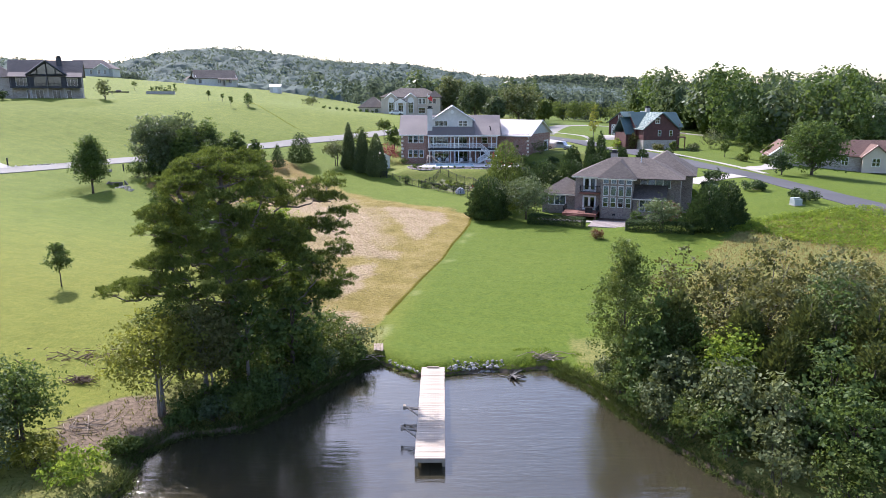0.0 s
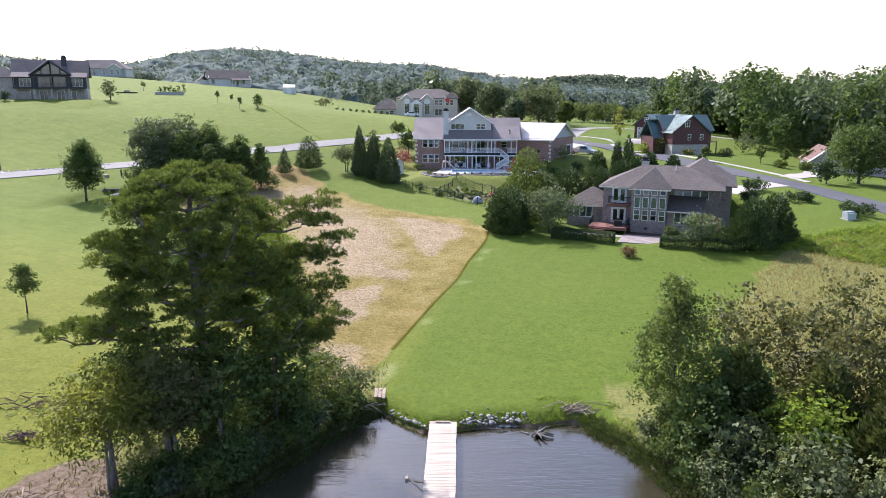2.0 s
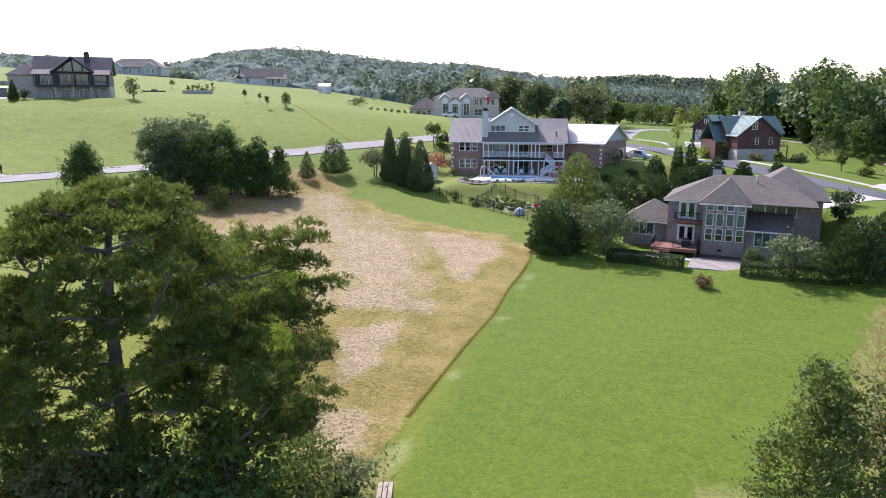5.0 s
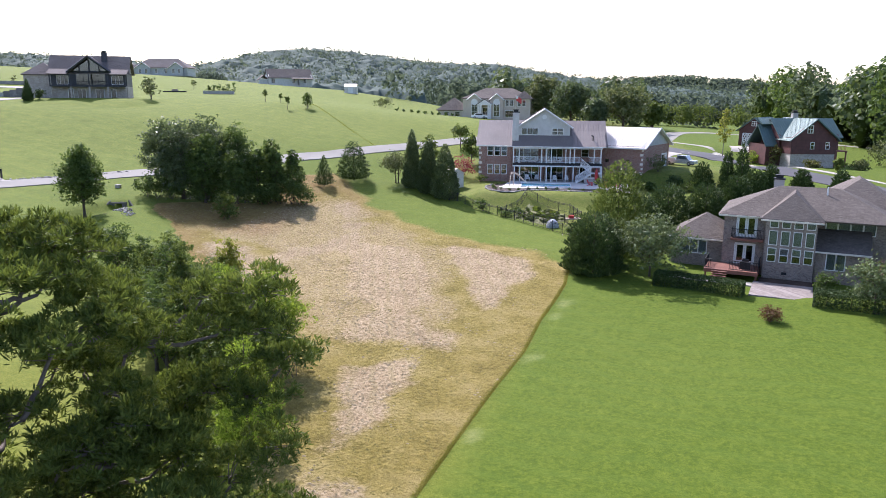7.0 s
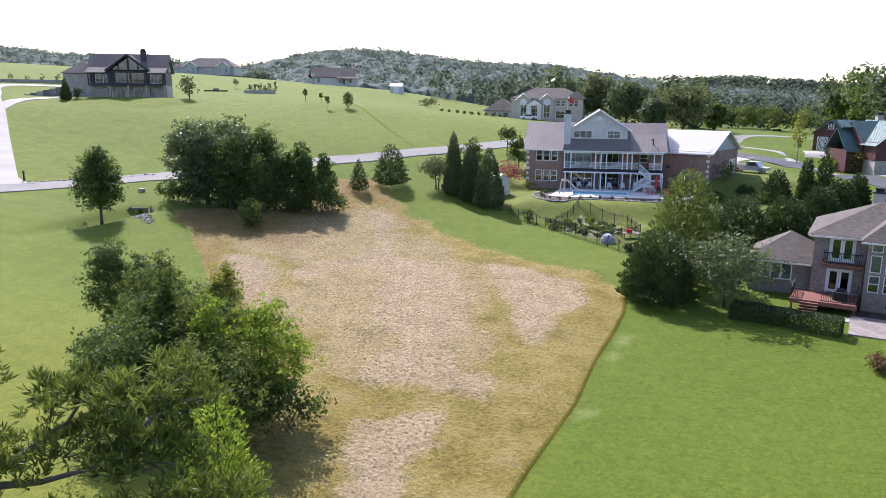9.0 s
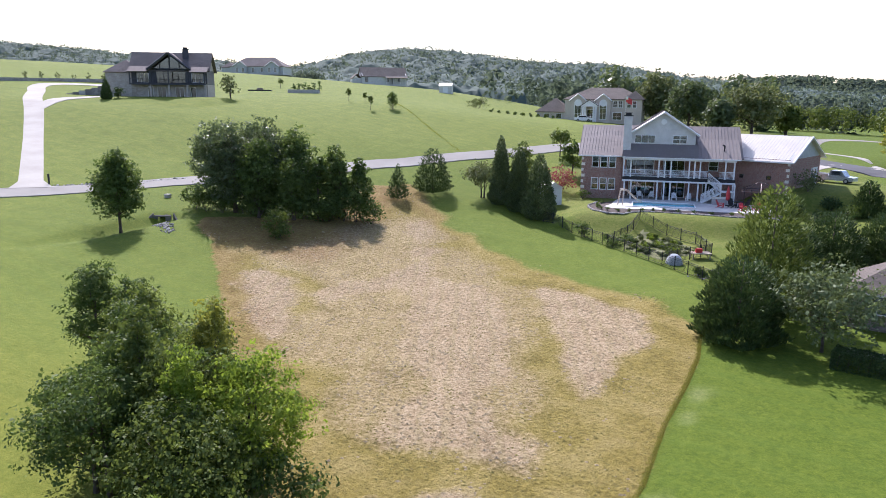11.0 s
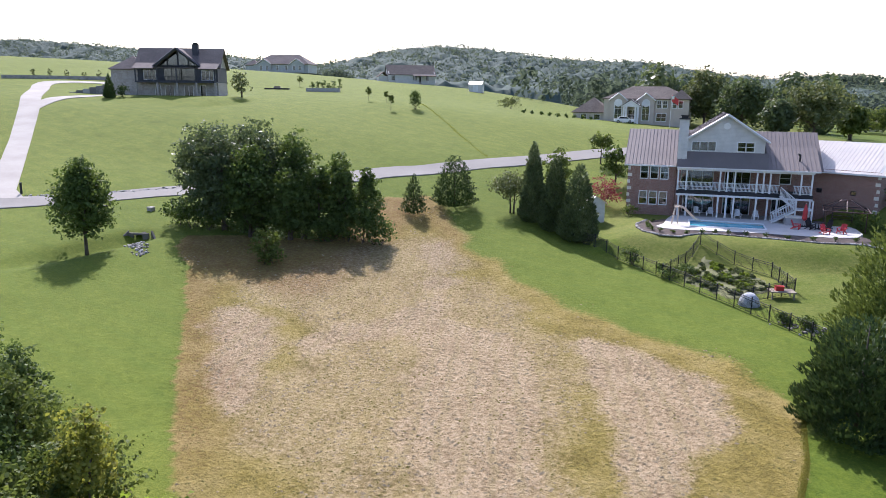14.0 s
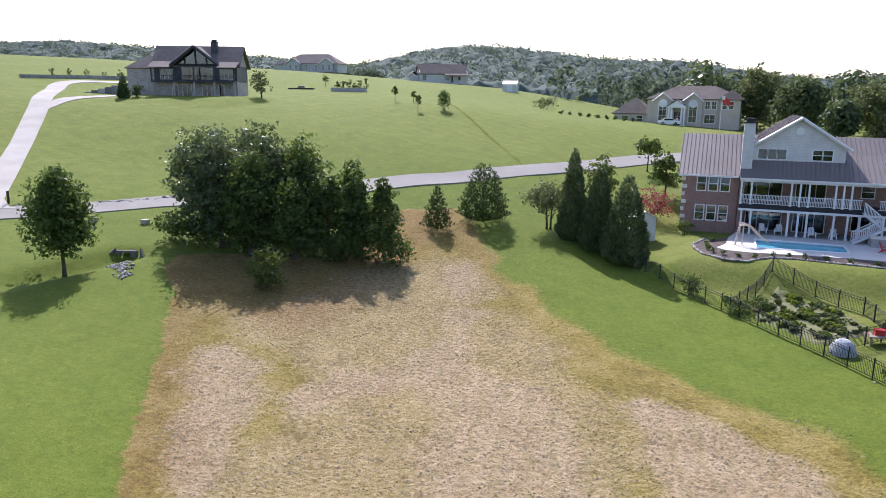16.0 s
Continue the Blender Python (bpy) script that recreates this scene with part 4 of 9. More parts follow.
def canopy(name, label, x0, x1, y0, y1, step, keep, material, tall=(10, 15), cell=9.0, seed=0):
    """The roof of a far wood: crowns close together as one lumpy sheet."""
    r_ = np.random.default_rng(seed)
    nx, ny = int((x1 - x0) / step) + 1, int((y1 - y0) / step) + 1
    gx, gy = np.meshgrid(np.linspace(x0, x1, nx), np.linspace(y0, y1, ny))
    gx, gy = gx.ravel() + r_.normal(size=nx * ny) * step * 0.2, gy.ravel() + r_.normal(size=nx * ny) * step * 0.2
    mx_, my_ = int((x1 - x0) / cell) + 4, int((y1 - y0) / cell) + 4
    jx, jy, jh, jr = r_.random((mx_, my_)), r_.random((mx_, my_)), r_.uniform(*tall, (mx_, my_)), r_.uniform(0.55, 0.95, (mx_, my_)) * cell
    ci, cj = ((gx - x0) / cell).astype(int) + 1, ((gy - y0) / cell).astype(int) + 1
    best = np.zeros(len(gx))
    for di in (-1, 0, 1):
        for dj in (-1, 0, 1):
            i, j = np.clip(ci + di, 0, mx_ - 1), np.clip(cj + dj, 0, my_ - 1)
            d2 = ((gx - x0 - (i - 1 + jx[i, j]) * cell) ** 2 + (gy - y0 - (j - 1 + jy[i, j]) * cell) ** 2) / jr[i, j] ** 2
            best = np.maximum(best, jh[i, j] * np.sqrt(np.maximum(1 - 0.85 * d2, 0)))
    z = land(gx, gy) + np.where(keep(gx, gy), best + r_.normal(size=len(gx)) * 0.5, -2.0)
    i = np.arange((nx - 1) * (ny - 1))
    a_ = i // (nx - 1) * nx + i % (nx - 1)
    me = np_mesh(name, np.stack([gx, gy, z], 1), np.stack([a_, a_ + 1, a_ + nx + 1, a_ + nx], 1), True)
    return tagged(place(name, me, material), label, "woods", kind="stuff")


# ---- trees and shrubs ----
def build_pine():
    x, y = -14.8, 47.2
    rng = rng_of(x, y, 7)
    ob = thing("pine_tree", "tall dark pine with bare limbs and needle pads on the bank", "tree", (x, y, height(x, y) - 0.1))
    z0 = height(x, y) - 0.1
    g, cen, rad = Geo(), [], []
    stem = [np.array(p, float) for p in ((0, 0, 0), (0.05, 0, 0.6), (0.1, 0.1, 4), (-0.1, 0.3, 8), (-0.35, 0.5, 11.5), (-0.5, 1.2, 14.2), (-0.6, 1.8, 15.4))]
    g.tube(stem, [0.44, 0.36, 0.32, 0.28, 0.22, 0.13, 0.05], 10)

    def on_stem(z):
        z = min(max(z, 0.0), 15.3)
        for a_, b_ in zip(stem, stem[1:]):
            if a_[2] <= z <= b_[2]:
                return a_ + (b_ - a_) * (z - a_[2]) / (b_[2] - a_[2])
        return stem[-1]

    # needle pads: offset from the stem's foot, height, radius; each hangs on a limb of its own
    pads = [(-7.6, -1.2, 6.9, 1.0), (-6.4, -1.0, 7.2, 1.25), (-5.2, -1.6, 7.3, 1.2), (-5.6, 0.4, 8.3, 1.2), (-4.2, -2.4, 7.8, 1.2), (-4.4, -0.2, 9.0, 1.2), (-3.2, -1.6, 8.8, 1.1),
            (-3.6, -0.6, 7.4, 1.2), (-2.4, -1.8, 6.8, 1.2), (-4.8, 0.8, 7.2, 1.2), (-2.0, -2.2, 8.2, 1.1), (-3.8, 0.4, 10.2, 1.1), (-2.4, -1.0, 10.0, 1.1), (-4.9, -0.4, 10.9, 1.1), (-1.4, -2.0, 9.4, 1.1), (-6.0, -0.4, 6.4, 1.0), (-1.6, 1.6, 7.6, 1.2),
            (-4.6, -1.2, 12.0, 1.1), (-4.2, 1.8, 11.2, 1.2), (-4.4, 2.4, 9.4, 1.2), (-3.2, 2.8, 8.0, 1.3), (-5.4, 1.6, 8.4, 1.1), (-3.6, 3.2, 12.0, 1.1), (-2.8, -2.2, 11.4, 1.1), (-1.4, 3.0, 9.6, 1.2),
            (0.6, -2.0, 8.6, 1.2), (-0.6, -2.2, 7.2, 1.2), (1.8, -1.8, 9.6, 1.2), (1.4, -2.4, 7.0, 1.2), (-0.4, -2.2, 10.4, 1.1), (2.6, -1.2, 8.0, 1.2), (0.9, -1.6, 11.4, 1.1), (0.2, -1.9, 5.8, 1.2),
            (7.4, 4.4, 11.6, 1.1), (6.2, 4.9, 13.6, 1.2), (5.2, 4.4, 12.6, 1.3), (6.6, 4.0, 12.6, 1.1), (4.4, 4.8, 13.4, 1.0), (6.8, 3.6, 10.4, 1.1), (5.6, 3.8, 10.8, 1.2), (7.0, 3.4, 9.0, 1.1), (6.0, 3.0, 8.2, 1.3), (7.2, 3.2, 6.6, 1.2), (6.2, 2.6, 6.0, 1.3)]
    for k in range(36):
        # the domed top
        a_, q = k * 2.4, math.sqrt((k + 0.5) / 36)
        pads.append((-0.7 + 4.4 * q * math.cos(a_), 1.6 + 4.2 * q * math.sin(a_), 15.9 - 3.0 * q * q + rng.normal() * 0.4, rng.uniform(0.95, 1.35)))
    for k in range(22):
        a_, q = k * 2.4 + 1, rng.uniform(0.65, 1.0)
        pads.append((-0.5 + 4.6 * q * math.cos(a_), 1.2 + 4.2 * q * math.sin(a_), rng.uniform(10.2, 12.6), rng.uniform(0.8, 1.2)))
    for k in range(26):
        pads.append((rng.uniform(0.4, 6.2), rng.uniform(-0.4, 4.6), rng.uniform(5.6, 10.6), rng.uniform(0.9, 1.4)))
    forks = [on_stem(z) for z in np.linspace(4.8, 15, 22)]
    for dx, dy, z, r in sorted(pads, key=lambda p: math.hypot(p[0] + 0.3, p[1] - 0.6)):
        tip = np.array([dx, dy, z])
        p0 = min(forks, key=lambda f: np.linalg.norm((tip - f) * np.array([1, 1, 1.3])) + 2.2 * max(0.0, f[2] - z + 0.5))
        reach = np.linalg.norm(tip - p0)
        limb(g, rng, p0, tip - np.array([0, 0, 0.15]), 0.05 + 0.018 * reach, 0.035, -0.12 * reach * rng.uniform(-0.6, 1.0), 6, 6)
        forks += [p0 + (tip - p0) * 0.6, tip - np.array([0, 0, 0.15])]
        for k in range(int(15 * r * r)):
            a_, q = rng.uniform(0, math.tau), math.sqrt(rng.random()) * r
            c = tip + np.array([q * math.cos(a_), q * math.sin(a_), 0.42 * r * (1 - (q / r) ** 2) + rng.normal() * 0.16 - 0.1])
            if k % 4 == 0:
                limb(g, rng, p0 + (tip - p0) * rng.uniform(0.7, 0.97), c, 0.025, 0.01, 0.02, 4, 2)
            cen.append(c), rad.append(rng.uniform(0.26, 0.46))
    q = needles(rng, cen, rad, 100, 0.22, (1.0, 1.0, 0.72))
    part("trunk", g, M_BARK_PINE, ob, smooth=True)
    place("crown", quads_mesh("crown", q), M_PINE, ob)


build_pine()

# the bank beside the pine
BANK = "on the overgrown pond bank"
tree("tree", "small yellow-green tree with thin stems " + BANK, -18.0, 42.0, 7.2, 7.6, M_BARK_PALE, M_LEAF_GOLD, 0.17, 130, 110, 0.149, 0.09, 3, seed=1, gap=0.03)
tree("tree", "olive brown tree with thin stems " + BANK, -15.4, 43.8, 7.6, 6.0, M_BARK_PALE, M_LEAF_OLIVE, 0.15, 110, 110, 0.149, 0.1, 3, seed=17)
tree("tree", "dark green tree behind the pine " + BANK, -18.6, 47.4, 6.8, 6.4, M_BARK, M_LEAF_DARK, 0.05, 100, 110, 0.149, 0.1, 2, seed=18)
tree("tree", "dark leafy tree under the pine " + BANK, -13.4, 45.6, 7.4, 5.6, M_BARK_PALE, M_LEAF_DARK, 0.2, 60, 90, 0.22, 0.14, 1, seed=2)
tree("tree", "dense dark green tree " + BANK, -10.8, 48.2, 7.6, 5.4, M_BARK, M_LEAF_DARK, 0.12, 60, 90, 0.22, 0.12, 2, seed=3)
tree("tree", "dense green tree " + BANK, -12.2, 52.0, 9.2, 5.6, M_BARK, M_LEAF, 0.15, 60, 90, 0.22, 0.14, 1, seed=4)
conifer("tree", "bright green upright young tree beside the pine", -14.8, 65.0, 7.0, 4.0, M_LEAF_BRIGHT, 8500, 0.15, 0.0, 0.55, "", 5, ragged=0.2, trunk=0.1)
tree("tree", "broad dark tree under the pine " + BANK, -16.0, 45.2, 6.4, 5.4, M_BARK, M_LEAF_DARK, 0.15, 56, 85, 0.22, 0.12, 2, seed=16)
for k, (x, y, w, h, lf) in enumerate([(-8.2, 51.6, 3.8, 3.4, M_LEAF), (-6.9, 53.6, 2.8, 2.5, M_LEAF_GREY), (-9.8, 49.0, 3.6, 3.0, M_LEAF), (-12.2, 43.6, 3.4, 2.4, M_LEAF_DARK), (-14.6, 42.9, 3.0, 2.0, M_LEAF_DARK),
                                      (-9.6, 54.6, 3.6, 3.2, M_LEAF), (-19.8, 34.6, 3.6, 1.6, M_LEAF_BRIGHT), (-22.6, 35.6, 3.0, 1.8, M_LEAF_YELLOW), (-18.7, 37.6, 2.0, 0.9, M_LEAF), (-16.2, 42.2, 2.6, 1.4, M_LEAF_DARK)]):
    bush("bush", "wild leafy bush at the water's edge", x, y, w, h, lf, 22, 90, 0.17, "bank bushes", k)
tree("tree", "leafy dark green tree leaning over the bank", -25.2, 38.4, 5.2, 6.4, M_BARK, M_LEAF_DARK, 0.02, 100, 110, 0.149, 0.12, 3, seed=6)
tree("tree", "leafy dark tree on the near bank", -25.4, 34.6, 4.4, 6.0, M_BARK, M_LEAF_COOL, 0.0, 90, 110, 0.149, 0.12, 2, seed=15)
# growth that overhangs the water
for k, (x, y, w, h) in enumerate([(-16.4, 41.0, 1.8, 0.9), (-14.6, 41.6, 2.2, 1.5), (-12.9, 42.0, 2.4, 1.8), (-11.9, 43.3, 2.4, 1.9), (-11.1, 44.6, 2.6, 2.0), (-10.3, 46.2, 2.6, 2.0), (-9.4, 47.6, 2.6, 2.2), (-8.6, 49.0, 2.6, 2.0), (-7.6, 50.6, 2.2, 1.5), (-6.8, 51.9, 1.8, 1.2)]):
    bush("bush", "dark bush overhanging the water", x, y, w, h, (M_LEAF_DARK, M_LEAF_COOL, M_LEAF)[k % 3], 20, 90, 0.16, "bank bushes", k + 60)
for k, (x, y, w, h) in enumerate([(12.0, 47.4, 2.4, 2.0), (12.3, 45.4, 2.8, 2.4), (12.9, 43.4, 3.0, 2.6), (13.8, 41.4, 3.0, 2.6), (14.9, 39.2, 3.2, 2.8), (16.2, 36.8, 3.4, 3.0), (18.0, 34.0, 3.6, 3.0), (20.2, 31.2, 4.0, 3.0), (23.6, 27.6, 4.4, 3.2)]):
    bush("bush", "grey-green bush overhanging the water", x, y, w, h, (M_LEAF_GREY, M_LEAF, M_LEAF_DARK)[k % 3], 22, 90, 0.17, "thicket bushes", k + 80)
# the clump between lawn and hay field
tree("tree", "slender dark green tree at the field's edge", -34.0, 84.4, 7.6, 4.6, M_BARK, M_LEAF_DARK, 0.02, 110, 130, 0.14, 0.12, 1, seed=7, top=2.4)
tree("tree", "green tree in a clump at the field's edge", -28.0, 81.0, 7.3, 6.0, M_BARK, M_LEAF, 0.03, 110, 130, 0.149, 0.12, 2, seed=8)
tree("tree", "olive green tree in a clump at the field's edge", -22.8, 78.6, 7.2, 6.2, M_BARK, M_LEAF, 0.03, 110, 130, 0.149, 0.12, 2, seed=9)
tree("tree", "bright green tree at the hay field's edge", -17.8, 75.6, 7.2, 7.0, M_BARK, M_LEAF_BRIGHT, 0.02, 120, 140, 0.149, 0.12, 2, seed=10)
tree("tree", "dark green tree at the hay field's edge", -18.6, 71.2, 6.6, 7.2, M_BARK, M_LEAF, 0.02, 120, 140, 0.149, 0.12, 2, seed=11)
tree("tree", "tangled green tree at the field's edge", -24.4, 73.0, 6.6, 7.0, M_BARK, M_LEAF_DARK, 0.02, 110, 130, 0.149, 0.12, 2, seed=12)
tree("tree", "tall green tree amid the clump at the field's edge", -21.4, 75.0, 7.9, 5.6, M_BARK, M_LEAF, 0.02, 100, 110, 0.149, 0.12, 1, seed=13)
tree("tree", "dark green tree amid the clump at the field's edge", -25.6, 77.4, 7.8, 5.6, M_BARK, M_LEAF_DARK, 0.02, 100, 110, 0.149, 0.12, 1, seed=14)
for k, (x, y, h, w, lf) in enumerate([(-31.8, 85.0, 6.4, 2.8, M_LEAF_DARK), (-27.0, 80.4, 8.4, 3.0, M_LEAF), (-21.4, 78.2, 8.6, 3.2, M_LEAF_YELLOW), (-23.6, 75.6, 8.8, 3.0, M_LEAF), (-19.8, 73.6, 8.2, 3.0, M_LEAF_BRIGHT)]):
    tree("tree", "slender leafy tree rising from the clump", x, y, h, w, M_BARK, lf, 0.1, 60, 110, 0.149, 0.08, 1, seed=120 + k, top=2.6)
# the thicket on the other bank
THICK = "in the thicket by the pond"
for k, (x, y, h, w, lf, bt, gp) in enumerate([
        (12.9, 47.8, 11.4, 5.8, M_LEAF, 0.02, 0.0), (15.6, 46.0, 7.6, 5.2, M_LEAF_DARK, 0.0, 0), (17.2, 51.0, 8.2, 6.0, M_LEAF_OLIVE, 0.15, 0.3), (20.8, 49.4, 7.6, 6.0, M_LEAF_OLIVE, 0.15, 0.2),
        (24.6, 50.6, 7.6, 6.0, M_LEAF_OLIVE, 0.2, 0.3), (28.6, 49.0, 7.4, 6.2, M_LEAF_OLIVE, 0.2, 0.3), (18.2, 41.8, 5.4, 4.8, M_LEAF_BRIGHT, 0.05, 0), (20.8, 45.0, 6.8, 6.0, M_LEAF_OLIVE, 0.04, 0),
        (25.2, 44.0, 6.6, 6.0, M_LEAF_DARK, 0.04, 0), (30.2, 45.0, 6.8, 6.4, M_LEAF_GREY, 0.06, 0), (35.0, 46.5, 6.8, 6.4, M_LEAF_OLIVE, 0.1, 0.1), (22.4, 38.0, 6.0, 6.2, M_LEAF_DARK, 0.04, 0), (28.0, 38.0, 6.4, 6.4, M_LEAF_DARK, 0.04, 0),
        (33.8, 39.5, 6.4, 6.4, M_LEAF, 0.04, 0), (15.2, 42.4, 3.8, 4.4, M_LEAF_GREY, 0.02, 0), (18.6, 36.4, 4.4, 5.0, M_LEAF_GREY, 0.02, 0), (32.5, 52.5, 5.5, 5.5, M_LEAF_OLIVE, 0.1, 0.2), (38.5, 52.0, 5.5, 6, M_LEAF_YELLOW, 0.1, 0.15), (40.0, 44.0, 6.2, 6.5, M_LEAF, 0.05, 0), (13.9, 44.6, 5.0, 4.6, M_LEAF_DARK, 0.0, 0), (16.8, 39.0, 4.6, 5.0, M_LEAF_GREY, 0.0, 0), (23.0, 47.2, 7.0, 6.4, M_LEAF_OLIVE, 0.05, 0), (27.0, 46.4, 7.0, 6.4, M_LEAF_GREY, 0.05, 0), (21.5, 34.0, 5.0, 6.0, M_LEAF_DARK, 0.0, 0), (26.0, 33.0, 5.4, 6.0, M_LEAF_OLIVE, 0.0, 0), (36.0, 41.5, 6.4, 6.4, M_LEAF_GREY, 0.04, 0)]):
    names = {M_LEAF: "leafy green", M_LEAF_DARK: "dense dark green", M_LEAF_GREY: "grey-green", M_LEAF_OLIVE: "olive brown", M_LEAF_BRIGHT: "bright yellow-green", M_LEAF_YELLOW: "yellow-green"}
    tree("tree", names[lf] + " tree " + THICK, x, y, h * (0.94 if k == 0 else 1.34 if x > 23.5 and y > 43.5 else 1.14 if k > 1 else 1), w * (1.12 if k > 2 else 1), M_BARK_PALE if gp else M_BARK, lf, bt, 80 if k else 130, 110 if k else 140, 0.18 if k else 0.149, 0.1, 1 if k == 0 else 2, seed=20 + k, gap=gp, top=1.0 if k else 2.6)

for k, (x, y, h, w) in enumerate([(15.9, 45.4, 7.4, 4.2), (19.6, 43.6, 7.2, 4.6), (23.0, 42.2, 8.0, 5.2), (26.8, 41.4, 8.2, 5.4), (30.4, 42.6, 8.4, 5.4), (34.0, 43.4, 8.0, 5.4), (20.4, 39.6, 6.6, 4.6), (24.4, 37.4, 6.8, 5.0)]):
    conifer("cedar_tree", "loose olive green cedar " + THICK, x, y, h, w, M_CEDAR_OLIVE, 11000, 0.24, 0.0, 0.6, "thicket cedars", 30 + k, ragged=0.2)

# lawn trees on the slope
tree("tree", "small dark lone tree with a clear stem on the lawn", -36.4, 65.0, 4.5, 2.6, M_BARK, M_LEAF_DARK, 0.3, 40, 90, 0.15, 0.06, 1, seed=40, top=1.6)
tree("tree", "neat dark green oval tree with clear stem near the road", -57.3, 114.8, 9.6, 6.2, M_BARK, M_LEAF_DARK, 0.12, 190, 130, 0.22, 0.17, 1, seed=41, top=2.2)
GROVE = "in the dark grove below the road"
for k, (x, y, h, w, top, lf) in enumerate([(-52.6, 128.0, 12.6, 8.6, 0.7, M_LEAF_COOL), (-49.4, 125.6, 12.4, 8.0, 0.7, M_LEAF_COOL), (-46.6, 129.4, 12.8, 8.0, 0.9, M_LEAF_COOL), (-45.4, 125.2, 10.8, 6.4, 1.2, M_LEAF_DARK), (-50.0, 131.6, 12.0, 8.0, 0.8, M_LEAF_COOL),
                                           (-43.0, 130.6, 12.0, 7.4, 1.0, M_LEAF_DARK), (-41.6, 126.4, 8.6, 5.6, 1.4, M_LEAF_DARK)]):
    tree("tree", "dense dark blue-green tree " + GROVE, x, y, h * 0.9, w * 0.92, M_BARK, lf, 0.02, 150, 120, 0.24, 0.16, 2, seed=50 + k, top=top, group="grove trees")
for k, (x, y, h, w) in enumerate([(-39.2, 128.4, 8.4, 4.4), (-36.9, 129.4, 8.8, 3.8), (-34.6, 130.6, 7.8, 4.0), (-38.4, 131.8, 9.0, 4.6)]):
    tree("tree", "upright dark green tree " + GROVE, x, y, h, w, M_BARK, M_LEAF_DARK, 0.03, 90, 90, 0.25, 0.13, 1, seed=60 + k, top=2.2, group="grove trees")
bush("bush", "small leafy green tree before the grove", -39.9, 119.3, 3.4, 3.6, M_LEAF, 24, 80, 0.22, seed=3)
conifer("tree", "small young tree on the hay field's edge", -32.6, 139.6, 5.0, 3.0, M_CEDAR, 3000, 0.17, 0.05, 0.75, "", 62, ragged=0.2, trunk=0.07)
conifer("tree", "dense oval dark green tree on the lawn below the road", -28.9, 144.0, 6.5, 5.4, M_CEDAR, 7000, 0.19, 0.05, 0.48, "", 63, ragged=0.13)
tree("tree", "open round crabapple tree on the lawn", -21.9, 144.6, 5.2, 6.4, M_BARK, M_LEAF_GREY, 0.25, 90, 80, 0.2, 0.11, 2, seed=64, gap=0.08, top=0.5)
for k, (x, y, h, w) in enumerate([(-18.9, 142.4, 9.4, 3.4), (-16.0, 140.2, 8.6, 3.8), (-13.0, 137.6, 8.4, 4.8)]):
    conifer("cypress_tree", "tall dense conical cypress in a row", x, y, h, w, M_LEAF_COOL, 8500, 0.26, 0.01, 0.62, "cypress row", k, ragged=0.07)
tree("tree", "round-headed small tree by the road", -14.4, 174.0, 4.8, 4.6, M_BARK, M_LEAF, 0.42, 36, 60, 0.3, 0.1, 1, seed=66, top=0.3)
tree("tree", "dense dark shrub tree beside the house", -11.2, 163.5, 5.6, 4.4, M_BARK, M_LEAF_DARK, 0.05, 44, 60, 0.3, 0.12, 1, seed=67)
bush("bush", "crimson-flowered shrub beside the brick house", -11.6, 152.5, 4.8, 3.6, M_LEAF_RED, 22, 70, 0.2, seed=5)
bush("bush", "green shrub at the brick wall", -8.2, 148.6, 2.0, 1.5, M_LEAF, 12, 50, 0.16, seed=6)
tree("tree", "tree behind the cypress row", -17.5, 152.0, 7.0, 4.4, M_BARK, M_LEAF, 0.1, 44, 60, 0.28, 0.12, 1, seed=68)
tree("tree", "tall thin young yellow-green tree by the drive", 37.0, 175.4, 9.2, 3.4, M_BARK_PALE, M_LEAF_YELLOW, 0.15, 46, 45, 0.3, 0.08, 1, seed=69, gap=0.25)
# round the grey-brown brick house
conifer("cedar_tree", "broad dark cedar beside the lawn", 6.6, 101.8, 6.4, 6.0, M_CEDAR, 15000, 0.22, 0.0, 0.3, "", 1, ragged=0.13)
conifer("cedar_tree", "tall soft green evergreen behind the cedar", 9.6, 108.6, 10.6, 7.4, M_LEAF, 14000, 0.24, 0.0, 0.42, "", 2, ragged=0.14)
tree("tree", "low spreading dogwood with layered green leaves", 12.0, 100.6, 6.4, 9.2, M_BARK, M_DOGWOOD, 0.1, 130, 130, 0.17, 0.1, 1, seed=70, top=0.4)
for k, (x, y, h, w) in enumerate([(17.6, 123.4, 5.6, 6.0), (22.8, 125.6, 5.0, 5.4), (13.4, 118.5, 5.4, 5.5), (28.0, 131.0, 5.0, 4.6), (32.0, 136.5, 4.6, 4.0)]):
    conifer("evergreen_tree", "broad dense dark evergreen behind the house", x, y, h, w, M_CEDAR, 8000, 0.24, 0.0, 0.36, "evergreen row", k, ragged=0.14)
for k, (x, y, h, w) in enumerate([(30.2, 145.0, 6.4, 2.4), (31.8, 143.0, 7.6, 2.6), (35.6, 141.5, 4.4, 3.2), (39.0, 138.5, 3.8, 3.2), (42.5, 134, 4.2, 3.0), (26.8, 146.5, 4.6, 4.0)]):
    conifer("evergreen_tree", "small dark evergreen along the road", x, y, h, w, M_CEDAR, 3600, 0.26, 0.0, 0.45, "roadside evergreens", k, ragged=0.14)
conifer("cedar_tree", "broad dark cedar at the house corner", 34.2, 89.8, 6.2, 6.2, M_CEDAR, 9000, 0.26, 0.0, 0.5, "", 5, ragged=0.12)
conifer("cedar_tree", "broad dark cedar on the lawn's edge", 37.6, 92.2, 5.8, 5.4, M_CEDAR, 7000, 0.26, 0.0, 0.5, "", 6, ragged=0.12)
